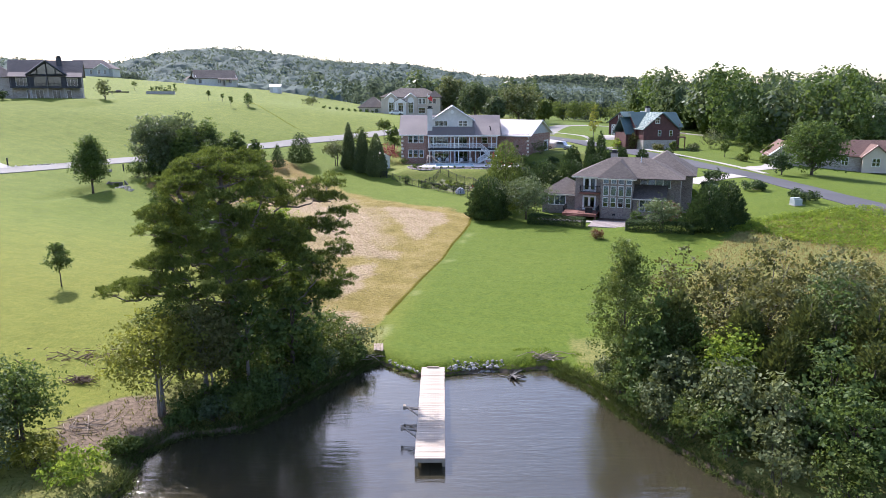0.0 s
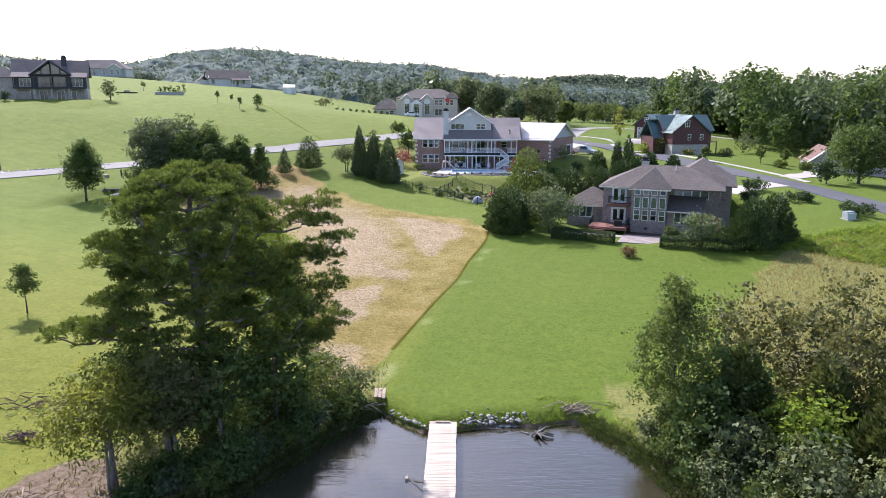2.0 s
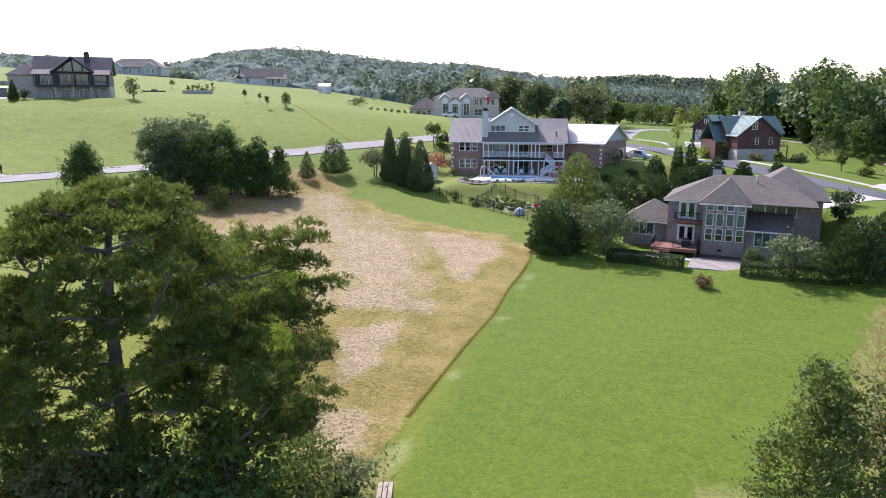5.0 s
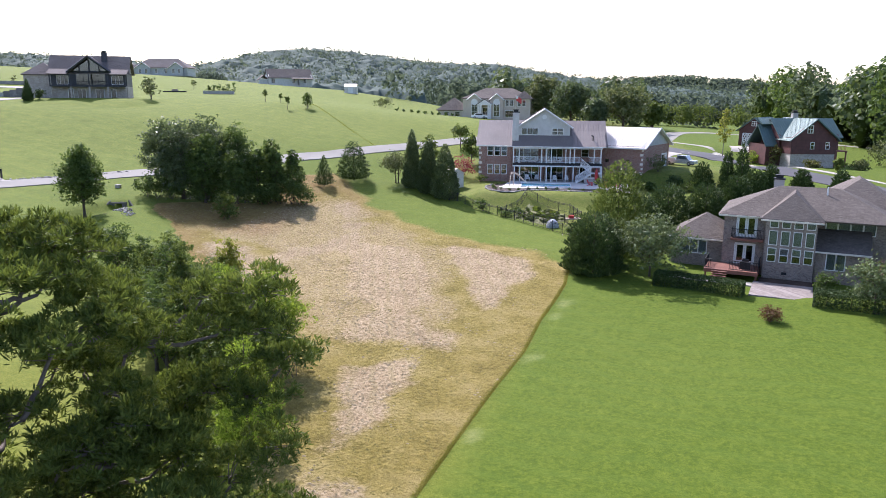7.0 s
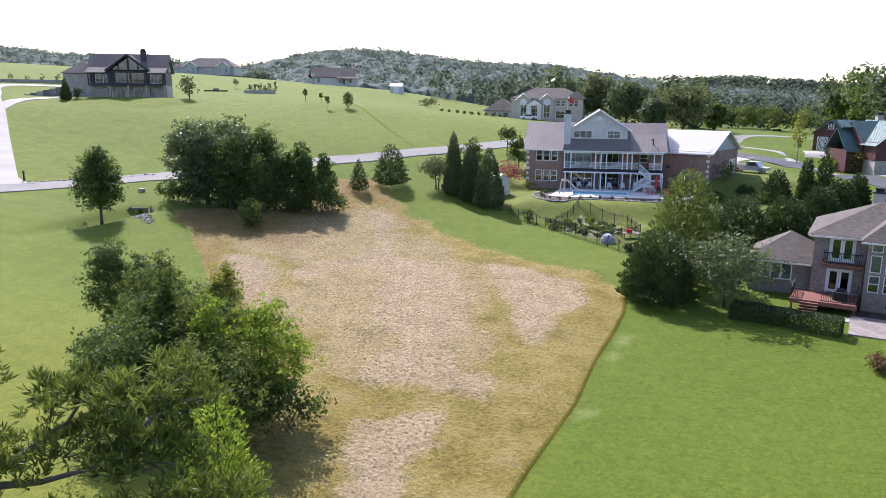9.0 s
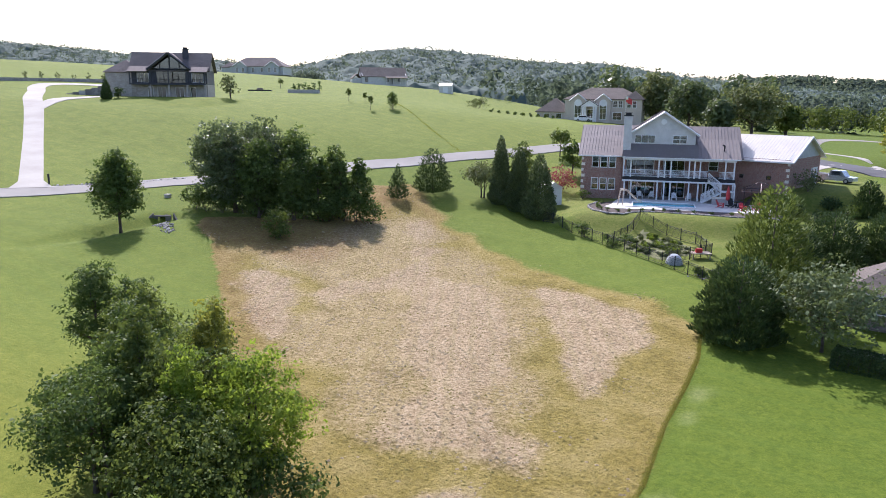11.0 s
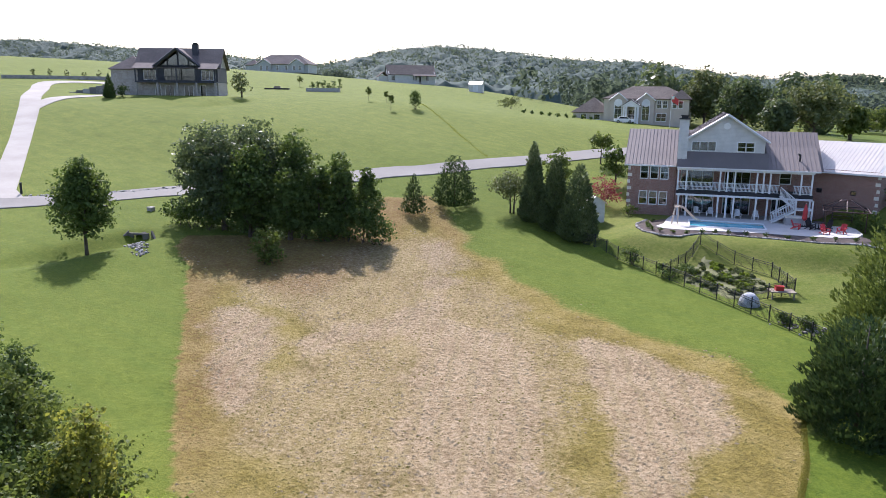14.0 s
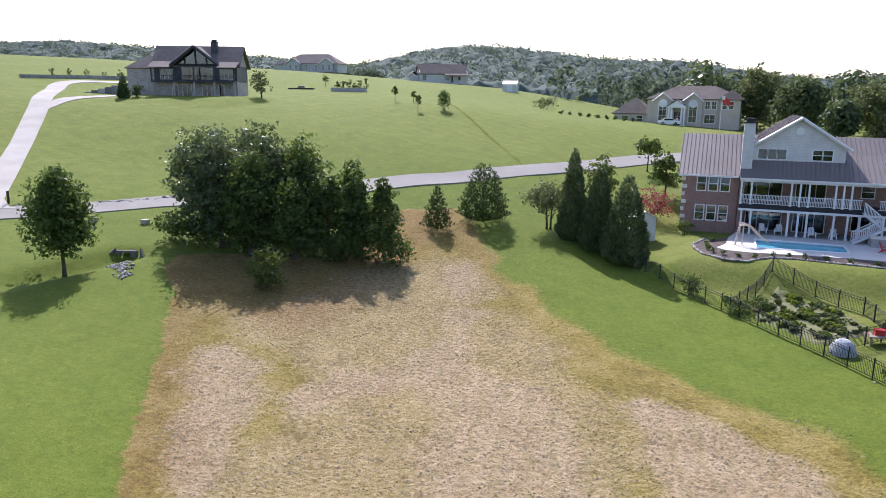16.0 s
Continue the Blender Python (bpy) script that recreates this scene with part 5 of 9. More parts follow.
tree("tree", "pale green dogwood before the brick house", 28.2, 90.2, 4.6, 5.6, M_BARK, M_DOGWOOD, 0.15, 70, 110, 0.17, 0.09, 2, seed=72, top=0.4)
bush("bush", "rusty red shrub beside the dogwood", 31.2, 95.2, 3.0, 3.2, M_LEAF_RUST, 20, 70, 0.18, seed=8)
bush("bush", "dark clipped shrub at the house wall", 26.8, 96.4, 2.2, 2.0, M_LEAF_DARK, 16, 70, 0.16, seed=9)
bush("bush", "rusty brown clipped round shrub on the lawn", 19.8, 88.6, 1.9, 1.3, M_LEAF_RUST, 22, 80, 0.11, seed=10)
hedge(12.2, 98.4, 19.3, 94.9, 1.4, 1.25, M_CEDAR, "dark clipped box hedge above the lawn", 0.12, 1500)
hedge(24.4, 92.4, 32.2, 88.8, 1.4, 1.25, M_CEDAR, "dark clipped box hedge above the lawn", 0.12, 1500)
for k, (x, y, w, h) in enumerate([(45.7, 118.6, 4.2, 1.9), (48.6, 110.0, 4.0, 1.5), (52.0, 100.8, 4.4, 1.7), (42.5, 112, 2.4, 1.8)]):
    bush("juniper_bush", "low dark spreading juniper on the lawn", x, y, w, h, M_CEDAR, 22, 70, 0.24, "junipers", k)
# beside the pool house
for k, (x, y, w, h, lf) in enumerate([(20.6, 150.6, 3.4, 2.8, M_LEAF_GREY), (23.0, 148.0, 2.6, 1.8, M_CEDAR), (25.2, 146.0, 3.2, 1.6, M_LEAF_DARK), (18.8, 146.8, 2.6, 1.5, M_LEAF_DARK), (16.5, 147.6, 3.6, 2.4, M_LEAF_DARK), (21.4, 144.0, 2.8, 1.4, M_CEDAR)]):
    bush("bush", "rounded shrub on the planted bank by the garage", x, y, w, h, lf, 18, 60, 0.2, "bank shrubs", k)
# beyond the road
tree("tree", "broad shady tree before the brick house across the road", 68.5, 131.0, 10.6, 12.8, M_BARK, M_LEAF_DARK, 0.0, 200, 150, 0.26, 0.25, 1, seed=80, top=0.5)
tree("tree", "dark purple-leaved small tree across the road", 61.0, 127.0, 4.4, 4.6, M_BARK, M_CEDAR, 0.08, 40, 70, 0.26, 0.1, 1, seed=81)
for k, (x, y, h, w) in enumerate([(49.5, 152.5, 3.2, 2.2), (62.0, 156.0, 4.2, 3.0), (67.5, 157.5, 3.6, 2.6), (73.0, 159, 4, 2.8)]):
    tree("tree", "small young lawn tree across the road", x, y, h, w, M_BARK, M_LEAF, 0.2, 30, 40, 0.28, 0.07, 1, seed=84 + k, group="young trees")
for k, (x, y, w, h, lf) in enumerate([(44.6, 181.0, 4.0, 2.6, M_LEAF_BRIGHT), (47.5, 176.5, 4.0, 4.0, M_LEAF_OLIVE), (50.5, 166.5, 3.0, 2.0, M_LEAF_OLIVE), (58.5, 166.0, 3.0, 2.0, M_LEAF_GREY), (67.5, 178, 6, 5, M_LEAF_GREY), (63.5, 150.5, 2.5, 1.5, M_LEAF), (68.5, 150, 2.6, 1.6, M_LEAF)]):
    bush("bush", "rounded garden shrub by the red house", x, y, w, h, lf, 20, 60, 0.28, "garden shrubs", k)
# the hillside
for k, (x, y, h, w) in enumerate([(-56.2, 190.6, 3.2, 1.4), (-65.0, 200.0, 3.0, 1.5), (-61.5, 201, 2.4, 1.0), (-99.5, 233, 3.0, 2.0)]):
    tree("sapling", "thin young sapling on the open slope", x, y, h, w, M_BARK, M_LEAF, 0.35, 20, 30, 0.2, 0.05, 1, seed=90 + k, group="saplings")
bush("bush", "small upright dark tree on the open slope", -52.6, 194.2, 2.4, 3.6, M_LEAF_DARK, 20, 60, 0.24, seed=20)
bush("bush", "wide low shrub on the open slope", -44.0, 240.0, 6.0, 3.0, M_LEAF_GREY, 20, 50, 0.3, seed=21)
for k in range(9):
    bush("shrub", "small round clipped shrub in a row", -37.5 + 1.75 * k, 226.5 + 1.5 * k, 1.2, 0.9, M_LEAF_DARK, 6, 30, 0.24, "shrub row", k)
conifer("evergreen_tree", "small dark cone beside the dark house", -110.9, 177.4, 4.8, 2.4, M_CEDAR, 1500, 0.3, 0, 0.7)
bush("bush", "dark round shrub beside the dark house", -109.6, 179.6, 2.0, 2.2, M_CEDAR, 12, 50, 0.26, seed=22)
tree("tree", "loose green tree beside the dark house", -89.4, 190.4, 5.4, 4.4, M_BARK, M_LEAF_GREY, 0.1, 40, 50, 0.3, 0.1, 2, seed=95)
for k in range(6):
    bush("shrub", "thin pale shrub along the driveway", -154 + 2.6 * k, 199.5 + 2.6 * k, 1.6, 2.2, M_LEAF_GREY, 8, 25, 0.25, "drive shrubs", k)

# ---- woods ----
rng = np.random.default_rng(5)


def scatter(n, x0, x1, y0, y1, keep, h, w):
    px, py = rng.uniform(x0, x1, n), rng.uniform(y0, y1, n)
    ok = keep(px, py)
    px, py = px[ok], py[ok]
    return np.stack([px, py, rng.uniform(*h, len(px)), rng.uniform(*w, len(px))], 1)


near_right = scatter(230, 74, 200, 150, 300, lambda x, y: (y > 188 - 0.55 * (x - 74)) & (y > 150) & ~((x < 84) & (y < 190)), (15, 23), (8, 12))
forest("woods", "tall dark green wood behind the red house", near_right[::3], M_LEAF_DARK, 480, 0.19, 1, 0.54, 0.33, 16)
forest("woods", "tall mixed green wood behind the red house", near_right[1::3], M_LEAF_COOL, 480, 0.19, 11, 0.54, 0.33, 16)
forest("woods", "tall pale green wood behind the red house", near_right[2::3], M_LEAF_DARK, 480, 0.19, 12, 0.54, 0.33, 16)
canopy("woods", "close green wood behind the red house", 76, 202, 150, 302, 1.7, lambda x, y: (y > 201 - 0.55 * (x - 74)) & (y > 163) & ~((x < 95) & (y < 203)), M_WOOD_CANOPY, (9, 15), 7.0, 8)
edge_right = scatter(60, 76, 130, 130, 200, lambda x, y: np.abs(y - (190 - 0.75 * (x - 74))) < 7, (7, 13), (6, 9))
forest("woods", "leafy wood edge behind the lawn", edge_right, M_LEAF_DARK, 700, 0.16, 2, 0.45, 0.38)
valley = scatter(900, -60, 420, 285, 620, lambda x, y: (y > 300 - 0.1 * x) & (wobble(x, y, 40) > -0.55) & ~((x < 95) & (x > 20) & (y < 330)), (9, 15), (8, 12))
forest("woods", "mixed wood in the valley behind the houses", valley, M_FOREST_HAZE, 110, 0.3, 3)
# Blue-green leaves stand in for the haze over these trees.
behind = scatter(24, -14, 34, 262, 300, lambda x, y: y > 262, (10, 16), (9, 13))
forest("woods", "large leafy trees behind the houses", behind, M_LEAF_COOL, 420, 0.2, 4)
row_young = scatter(90, 20, 100, 318, 345, lambda x, y: y > 0, (8, 11), (4, 6))
forest("woods", "row of young trees beyond the side road", row_young, M_LEAF, 220, 0.24, 6)
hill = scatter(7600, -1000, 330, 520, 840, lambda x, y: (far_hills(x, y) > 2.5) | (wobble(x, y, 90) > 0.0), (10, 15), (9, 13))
forest("woods", "wooded hill on the skyline", hill, M_FOREST_HAZE, 20, 0.31, 7)
canopy("woods", "wooded hill rising behind the slope", -1150, 420, 470, 880, 3.8, lambda x, y: (far_hills(x, y) > 2.5) | (wobble(x, y, 90) > 0.0), M_CANOPY_HAZE, (7, 12), 8.0, 3)
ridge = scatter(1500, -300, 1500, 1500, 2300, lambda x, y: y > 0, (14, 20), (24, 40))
forest("woods", "distant wooded ridge on the horizon", ridge, M_FOREST_HAZE, 60, 0.42, 8)
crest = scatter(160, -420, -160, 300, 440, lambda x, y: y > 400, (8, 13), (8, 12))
forest("woods", "wood behind the crest of the slope", crest, M_FOREST_HAZE, 260, 0.24, 9)
# The grey and blue-green leaves here stand in for haze as well.
for k, (x, y, h, w, lf) in enumerate([(24.5, 232.0, 13.5, 17.0, M_LEAF_GREY), (10.5, 238.0, 13.0, 13.0, M_LEAF_COOL), (3.0, 252, 15.0, 12.0, M_LEAF_GREY), (34.5, 246.0, 8.5, 7.0, M_LEAF), (16.5, 226, 9, 8, M_LEAF_COOL)]):
    tree("tree", "large round-crowned tree behind the pool house", x, y, h, w, M_BARK, lf, 0.08, 110, 90, 0.55, 0.35, 1, seed=100 + k, top=0.4)


# ---- houses ----
def wall_geo(w, h, holes=(), thick=0.25, gable=0.0, apex=None, z0=0.0):
    """A wall along x from 0 to w, its outside at y = 0, with openings (x, z, width, height) cut through, and a gable on top."""
    xs = sorted({0.0, w, *[k for x, z, a_, b_ in holes for k in (x, x + a_)]})
    zs = sorted({z0, h, *[k for x, z, a_, b_ in holes for k in (z, z + b_)]})
    g = Geo()

    def solid(i, j):
        if not (0 <= i < len(xs) - 1 and 0 <= j < len(zs) - 1):
            return False
        cx, cz = (xs[i] + xs[i + 1]) / 2, (zs[j] + zs[j + 1]) / 2
        return not any(x < cx < x + a_ and z < cz < z + b_ for x, z, a_, b_ in holes)

    for i in range(len(xs) - 1):
        for j in range(len(zs) - 1):
            if not solid(i, j):
                continue
            a_, b_, c, d = xs[i], xs[i + 1], zs[j], zs[j + 1]
            p = [(a_, 0, c), (b_, 0, c), (b_, 0, d), (a_, 0, d), (a_, thick, c), (b_, thick, c), (b_, thick, d), (a_, thick, d)]
            f = [(0, 1, 2, 3), (5, 4, 7, 6)]
            f += [(4, 0, 3, 7)] if not solid(i - 1, j) else []
            f += [(1, 5, 6, 2)] if not solid(i + 1, j) else []
            f += [(4, 5, 1, 0)] if not solid(i, j - 1) else []
            f += [(3, 2, 6, 7)] if not solid(i, j + 1) else []
            g.add(p, f)
    if gable:
        g.prism([(0, h), (w, h), (w / 2 if apex is None else apex, h + gable)], 0, thick)
    return g


def at(x, y, z=0.0, turn=0.0):
    return pose(x, y, z, 0, 0, turn)


def wall(parent, m, w, h, material, holes=(), thick=0.25, gable=0.0, apex=None, z0=0.0, name="wall", label=""):
    return part(name, wall_geo(w, h, holes, thick, gable, apex, z0).weld().move(m), material, parent, label)


def window(parent, m, x, z, w, h, cols=1, rows=1, trim=None, casing=0.09, name="window", label="", blind=None):
    """A window in a wall that lies along x: casing, sash bars and sill, with a pane behind."""
    trim = trim or M_WHITE
    c, bar = casing, 0.06
    cw, ch = (w - bar * (cols - 1)) / cols, (h - bar * (rows - 1)) / rows
    lights = [(c + i * (cw + bar), c + j * (ch + bar), cw, ch) for i in range(cols) for j in range(rows)]
    g = wall_geo(w + 2 * c, h + 2 * c, lights, 0.14).weld()
    g.v = [(p[0] + x - c, p[1] - 0.04, p[2] + z - c) for p in g.v]
    ob = part(name, g.move(m), trim, parent, label)
    pane = part("pane", Geo().box(x, 0.055, z, x + w, 0.07, z + h).move(m), M_GLASS, ob)
    pane.visible_shadow = False
    if blind:
        part("blind", Geo().box(x + 0.02, 0.10, z + h * (1 - blind), x + w - 0.02, 0.115, z + h).move(m), M_BLIND, ob)
    return ob


def door(parent, m, x, z, w, h, leaves_=2, trim=None, label="white double door with glass panes"):
    trim = trim or M_WHITE
    g = Geo()
    c = 0.1
    g.box(x - c, -0.04, z, x, 0.12, z + h + c).box(x + w, -0.04, z, x + w + c, 0.12, z + h + c).box(x, -0.04, z + h, x + w, 0.12, z + h + c)
    ob = part("door", g.move(m), trim, parent, label)
    lw = w / leaves_
    for k in range(leaves_):
        a_ = x + k * lw
        q = Geo().box(a_ + 0.01, 0.02, z + 0.02, a_ + 0.16, 0.08, z + h).box(a_ + lw - 0.16, 0.02, z + 0.02, a_ + lw - 0.01, 0.08, z + h)
        q.box(a_ + 0.16, 0.02, z + 0.02, a_ + lw - 0.16, 0.08, z + 0.32).box(a_ + 0.16, 0.02, z + h - 0.16, a_ + lw - 0.16, 0.08, z + h)
        part("leaf", q.move(m), trim, ob)
        part("pane", Geo().box(a_ + 0.16, 0.045, z + 0.32, a_ + lw - 0.16, 0.055, z + h - 0.16).move(m), M_GLASS, ob)
    return ob


def seams(g, a_, b_, c, d, step, high=0.05):
    """Standing seams on a roof plane, from the eave a-b up to the ridge d-c."""
    a_, b_, c, d = (Vector(p) for p in (a_, b_, c, d))
    n = max(2, int((b_ - a_).length / step))
    nrm = (b_ - a_).cross(d - a_).normalized()
    for k in range(n + 1):
        u = k / n
        p, q = a_.lerp(b_, u), d.lerp(c, u)
        if (q - p).length < 0.2:
            continue
        s = (b_ - a_).normalized() * 0.02
        g.add([p - s, p + s, q + s, q - s] + [v + nrm * high for v in (p - s, p + s, q + s, q - s)],
              [(4, 5, 6, 7), (0, 1, 5, 4), (1, 2, 6, 5), (2, 3, 7, 6), (3, 0, 4, 7)])


def roof(parent, planes, material, thick=0.18, rib=0.0, name="roof", label="", m=None):
    """Roof planes, each a polygon counter-clockwise from above, eave first."""
    g, s = Geo(), Geo()
    for p in planes:
        g.slab(p, thick)
        if rib and len(p) == 4:
            seams(s, *p, rib)
    ob = part(name, g.move(m) if m else g, material, parent, label)
    if rib:
        tagged(part("seam", s.move(m) if m else s, material, ob), "standing seams of the metal roof", kind="stuff")
    return ob


def gable_planes(x0, x1, y0, y1, ze, zr, over=0.45, along="x"):
    """Two planes over a block; the ridge runs along x or y."""
    if along == "x":
        ym = (y0 + y1) / 2
        s = (zr - ze) / (ym - y0)
        a_, b_ = x0 - over, x1 + over
        lo = ze - s * over
        return [[(a_, y0 - over, lo), (b_, y0 - over, lo), (b_, ym, zr), (a_, ym, zr)], [(b_, y1 + over, lo), (a_, y1 + over, lo), (a_, ym, zr), (b_, ym, zr)]]
    xm = (x0 + x1) / 2
    s = (zr - ze) / (xm - x0)
    a_, b_ = y0 - over, y1 + over
    lo = ze - s * over
    return [[(x0 - over, b_, lo), (x0 - over, a_, lo), (xm, a_, zr), (xm, b_, zr)], [(x1 + over, a_, lo), (x1 + over, b_, lo), (xm, b_, zr), (xm, a_, zr)]]


def hip_planes(x0, x1, y0, y1, ze, zr, over=0.5):
    """Four planes of a hipped roof, the ridge along the longer side."""
    x0, x1, y0, y1 = x0 - over, x1 + over, y0 - over, y1 + over
    w, d = x1 - x0, y1 - y0
    if w >= d:
        r0, r1 = (x0 + d / 2, (y0 + y1) / 2, zr), (x1 - d / 2, (y0 + y1) / 2, zr)
        return [[(x0, y0, ze), (x1, y0, ze), r1, r0], [(x1, y1, ze), (x0, y1, ze), r0, r1], [(x0, y1, ze), (x0, y0, ze), r0], [(x1, y0, ze), (x1, y1, ze), r1]]
    r0, r1 = ((x0 + x1) / 2, y0 + w / 2, zr), ((x0 + x1) / 2, y1 - w / 2, zr)
    return [[(x0, y1, ze), (x0, y0, ze), r0, r1], [(x1, y0, ze), (x1, y1, ze), r1, r0], [(x0, y0, ze), (x1, y0, ze), r0], [(x1, y1, ze), (x0, y1, ze), r1]]


def block(parent, x0, x1, y0, y1, h, material, front=(), left=(), right=(), back=(), z0=-0.6, thick=0.25, name="wall"):
    """Four butted walls round a block; each list holds openings (x, z, width, height) along that wall. Gives the walls' frames."""
    w, d = x1 - x0, y1 - y0
    fr = {"front": at(x0, y0), "right": at(x1, y0 + thick, 0, 90), "back": at(x1, y1, 0, 180), "left": at(x0, y1 - thick, 0, -90)}
    wall(parent, fr["front"], w, h, material, front, thick, z0=z0)
    wall(parent, fr["back"], w, h, material, back, thick, z0=z0)
    wall(parent, fr["left"], d - 2 * thick, h, material, left, thick, z0=z0)
    wall(parent, fr["right"], d - 2 * thick, h, material, right, thick, z0=z0)
    return fr


def balusters(parent, feet, bar, high, material):
    """Upright bars on the given feet, all on one mesh."""
    me = Geo().box(-bar / 2, -bar / 2, 0, bar / 2, bar / 2, high).mesh("baluster")
    me.materials.append(material)
    for p in feet:
        ob = new("baluster", me)
        ob.parent, ob.location = parent, p


def railing(parent, a_, b_, z, high, material, step=0.13, bar=0.03, post=0.0):
    """Rails with upright bars from a to b, both (x, y)."""
    ax, ay = a_
    bx, by = b_
    n = math.hypot(bx - ax, by - ay)
    ob = part("railing", Geo().bar((ax, ay, z + high), (bx, by, z + high), 0.06).bar((ax, ay, z + 0.12), (bx, by, z + 0.12), 0.045), material, parent)
    balusters(ob, [(ax + (bx - ax) * i / int(n / step), ay + (by - ay) * i / int(n / step), z + 0.12) for i in range(1, int(n / step))], bar, high - 0.12, material)
    return ob


def post(parent, x, y, z0, z1, w, material, name="post"):
    g = Geo().box(x - w / 2, y - w / 2, z0, x + w / 2, y + w / 2, z1)
    g.box(x - w * 0.65, y - w * 0.65, z1 - 0.12, x + w * 0.65, y + w * 0.65, z1).box(x - w * 0.62, y - w * 0.62, z0, x + w * 0.62, y + w * 0.62, z0 + 0.14)
    return part(name, g, material, parent)


def chimney(parent, x, y, w, d, z0, z1, material, cap, label=""):
    ob = part("chimney", Geo().box(x - w / 2, y - d / 2, z0, x + w / 2, y + d / 2, z1), material, parent, label)
    part("chimney_cap", Geo().box(x - w / 2 - 0.1, y - d / 2 - 0.1, z1, x + w / 2 + 0.1, y + d / 2 + 0.1, z1 + 0.14).box(x - w * 0.35, y - d * 0.35, z1 + 0.14, x + w * 0.35, y + d * 0.35, z1 + 0.42).box(x - w * 0.45, y - d * 0.45, z1 + 0.42, x + w * 0.45, y + d * 0.45, z1 + 0.5), cap, ob)
    return ob


# -- the two-storey grey-brown brick house above the green lawn --
def brick_house():
    h = thing("house", "two-storey grey-brown brick house with brown shingle hip roofs", "house", (21.0, 104.0, 3.25), -20.0)
    B = M_BRICK_GREY
    # low side wing
    fr = block(h, -6.6, -1.45, 1.6, 8.6, 3.1, B, front=[(1.0, 1.35, 2.5, 1.35)])
    for k in range(3):
        window(h, fr["front"], 1.0 + k * 0.85, 1.35, 0.78, 1.35, 1, 1, blind=0.97)
    roof(h, hip_planes(-6.6, -0.9, 1.6, 8.6, 3.05, 5.15, 0.45), M_SHINGLE_BROWN)
    # stair tower with doors and balcony
    fr = block(h, -1.4, 2.5, 0.0, 8.0, 6.05, B, front=[(1.25, 0.98, 1.75, 2.05), (1.25, 3.72, 1.75, 2.05)])
    door(h, fr["front"], 1.25, 0.98, 1.75, 2.05)
    door(h, fr["front"], 1.25, 3.72, 1.75, 2.05)
    part("balcony", Geo().box(-0.6, -1.0, 3.48, 2.4, -0.01, 3.68), M_RED_WOOD, h, "red-stained balcony floor")
    railing(h, (-0.55, -0.95), (2.35, -0.95), 3.68, 0.95, M_BLACK)
    railing(h, (-0.55, -0.95), (-0.55, -0.05), 3.68, 0.95, M_BLACK)
    # window bay
    holes = []
    for z, b_ in ((1.80, 1.28), (3.46, 1.32), (5.18, 0.62)):
        for k in range(4):
            holes.append((0.38 + k * 1.07, z, 0.66, b_))
    fr = block(h, 2.55, 7.0, -1.35, 8.0, 6.05, B, front=holes)
    for x, z, a_, b_ in holes:
        window(h, fr["front"], x, z, a_, b_, 1, 2 if z < 3 else 1, M_WHITE, 0.07, blind=0.96 if 3 < z < 5 else 0.5 if z < 3 else 0.97)
    part("foundation_vent", Geo().box(4.3, -1.38, 0.55, 4.75, -1.352, 0.8), M_BLACK, h)
    # main body with four tall windows upstairs
    fr = block(h, 7.05, 13.4, 2.3, 15.5, 6.05, B, front=[(0.75 + k * 1.08, 4.45, 0.92, 1.45) for k in range(4)], right=[(1.5, 4.45, 1.0, 1.4), (7.5, 4.45, 1.0, 1.4)])
    for k in range(4):
        window(h, fr["front"], 0.75 + k * 1.08, 4.45, 0.92, 1.45, 1, 1, blind=0.97)
    for x in (1.5, 7.5):
        window(h, fr["right"], x, 4.45, 1.0, 1.4, 1, 2)
    fr = block(h, 7.05, 11.2, -0.6, 2.25, 3.15, B, front=[(1.0, 1.35, 1.5, 1.5)])
    for x in (1.0, 1.78):
        window(h, fr["front"], x, 1.35, 0.72, 1.5, 1, 1, blind=0.97)
    roof(h, [[(6.9, -1.1, 3.1), (11.7, -1.1, 3.1), (11.7, 2.3, 4.8), (6.9, 2.3, 4.8)]], M_SHINGLE_BROWN, label="brown shingle lean-to roof")
    part("gutter_board", Geo().box(6.9, -1.16, 2.96, 11.7, -1.10, 3.12), M_CREAM, h)
    # roofs
    roof(h, hip_planes(-1.5, 13.5, 0.0, 9.6, 5.98, 8.55, 0.5), M_SHINGLE_BROWN)
    roof(h, hip_planes(2.5, 7.05, -1.35, 9.0, 6.0, 8.35, 0.5), M_SHINGLE_BROWN)
    roof(h, hip_planes(6.4, 15.0, 5.5, 17.5, 6.0, 9.2, 0.5), M_SHINGLE_BROWN)
    block(h, 6.6, 14.9, 8.2, 17.4, 6.0, B)
    chimney(h, 3.0, 9.4, 1.0, 0.9, 5.0, 8.75, M_STONE, M_BLACK, "short stone chimney with a dark cap")
    part("vent_pipe", Geo().tube([(7.6, 3.6, 7.6), (7.6, 3.6, 8.75)], [0.07, 0.07], 8), M_WHITE, h)
    # deck with steps
    deck = part("deck", Geo().box(-2.6, -3.4, 0.78, 2.3, -0.02, 0.86), M_RED_WOOD, h, "red-stained timber deck")
    for k in range(24):
        part("deck_board", Geo().box(-2.62 + 0.205 * k, -3.44, 0.862, -2.62 + 0.205 * k + 0.19, -0.03, 0.9), M_RED_WOOD, deck)
    part("rim_board", Geo().box(-2.62, -3.46, 0.55, 2.32, -3.41, 0.86), M_RED_WOOD, deck)
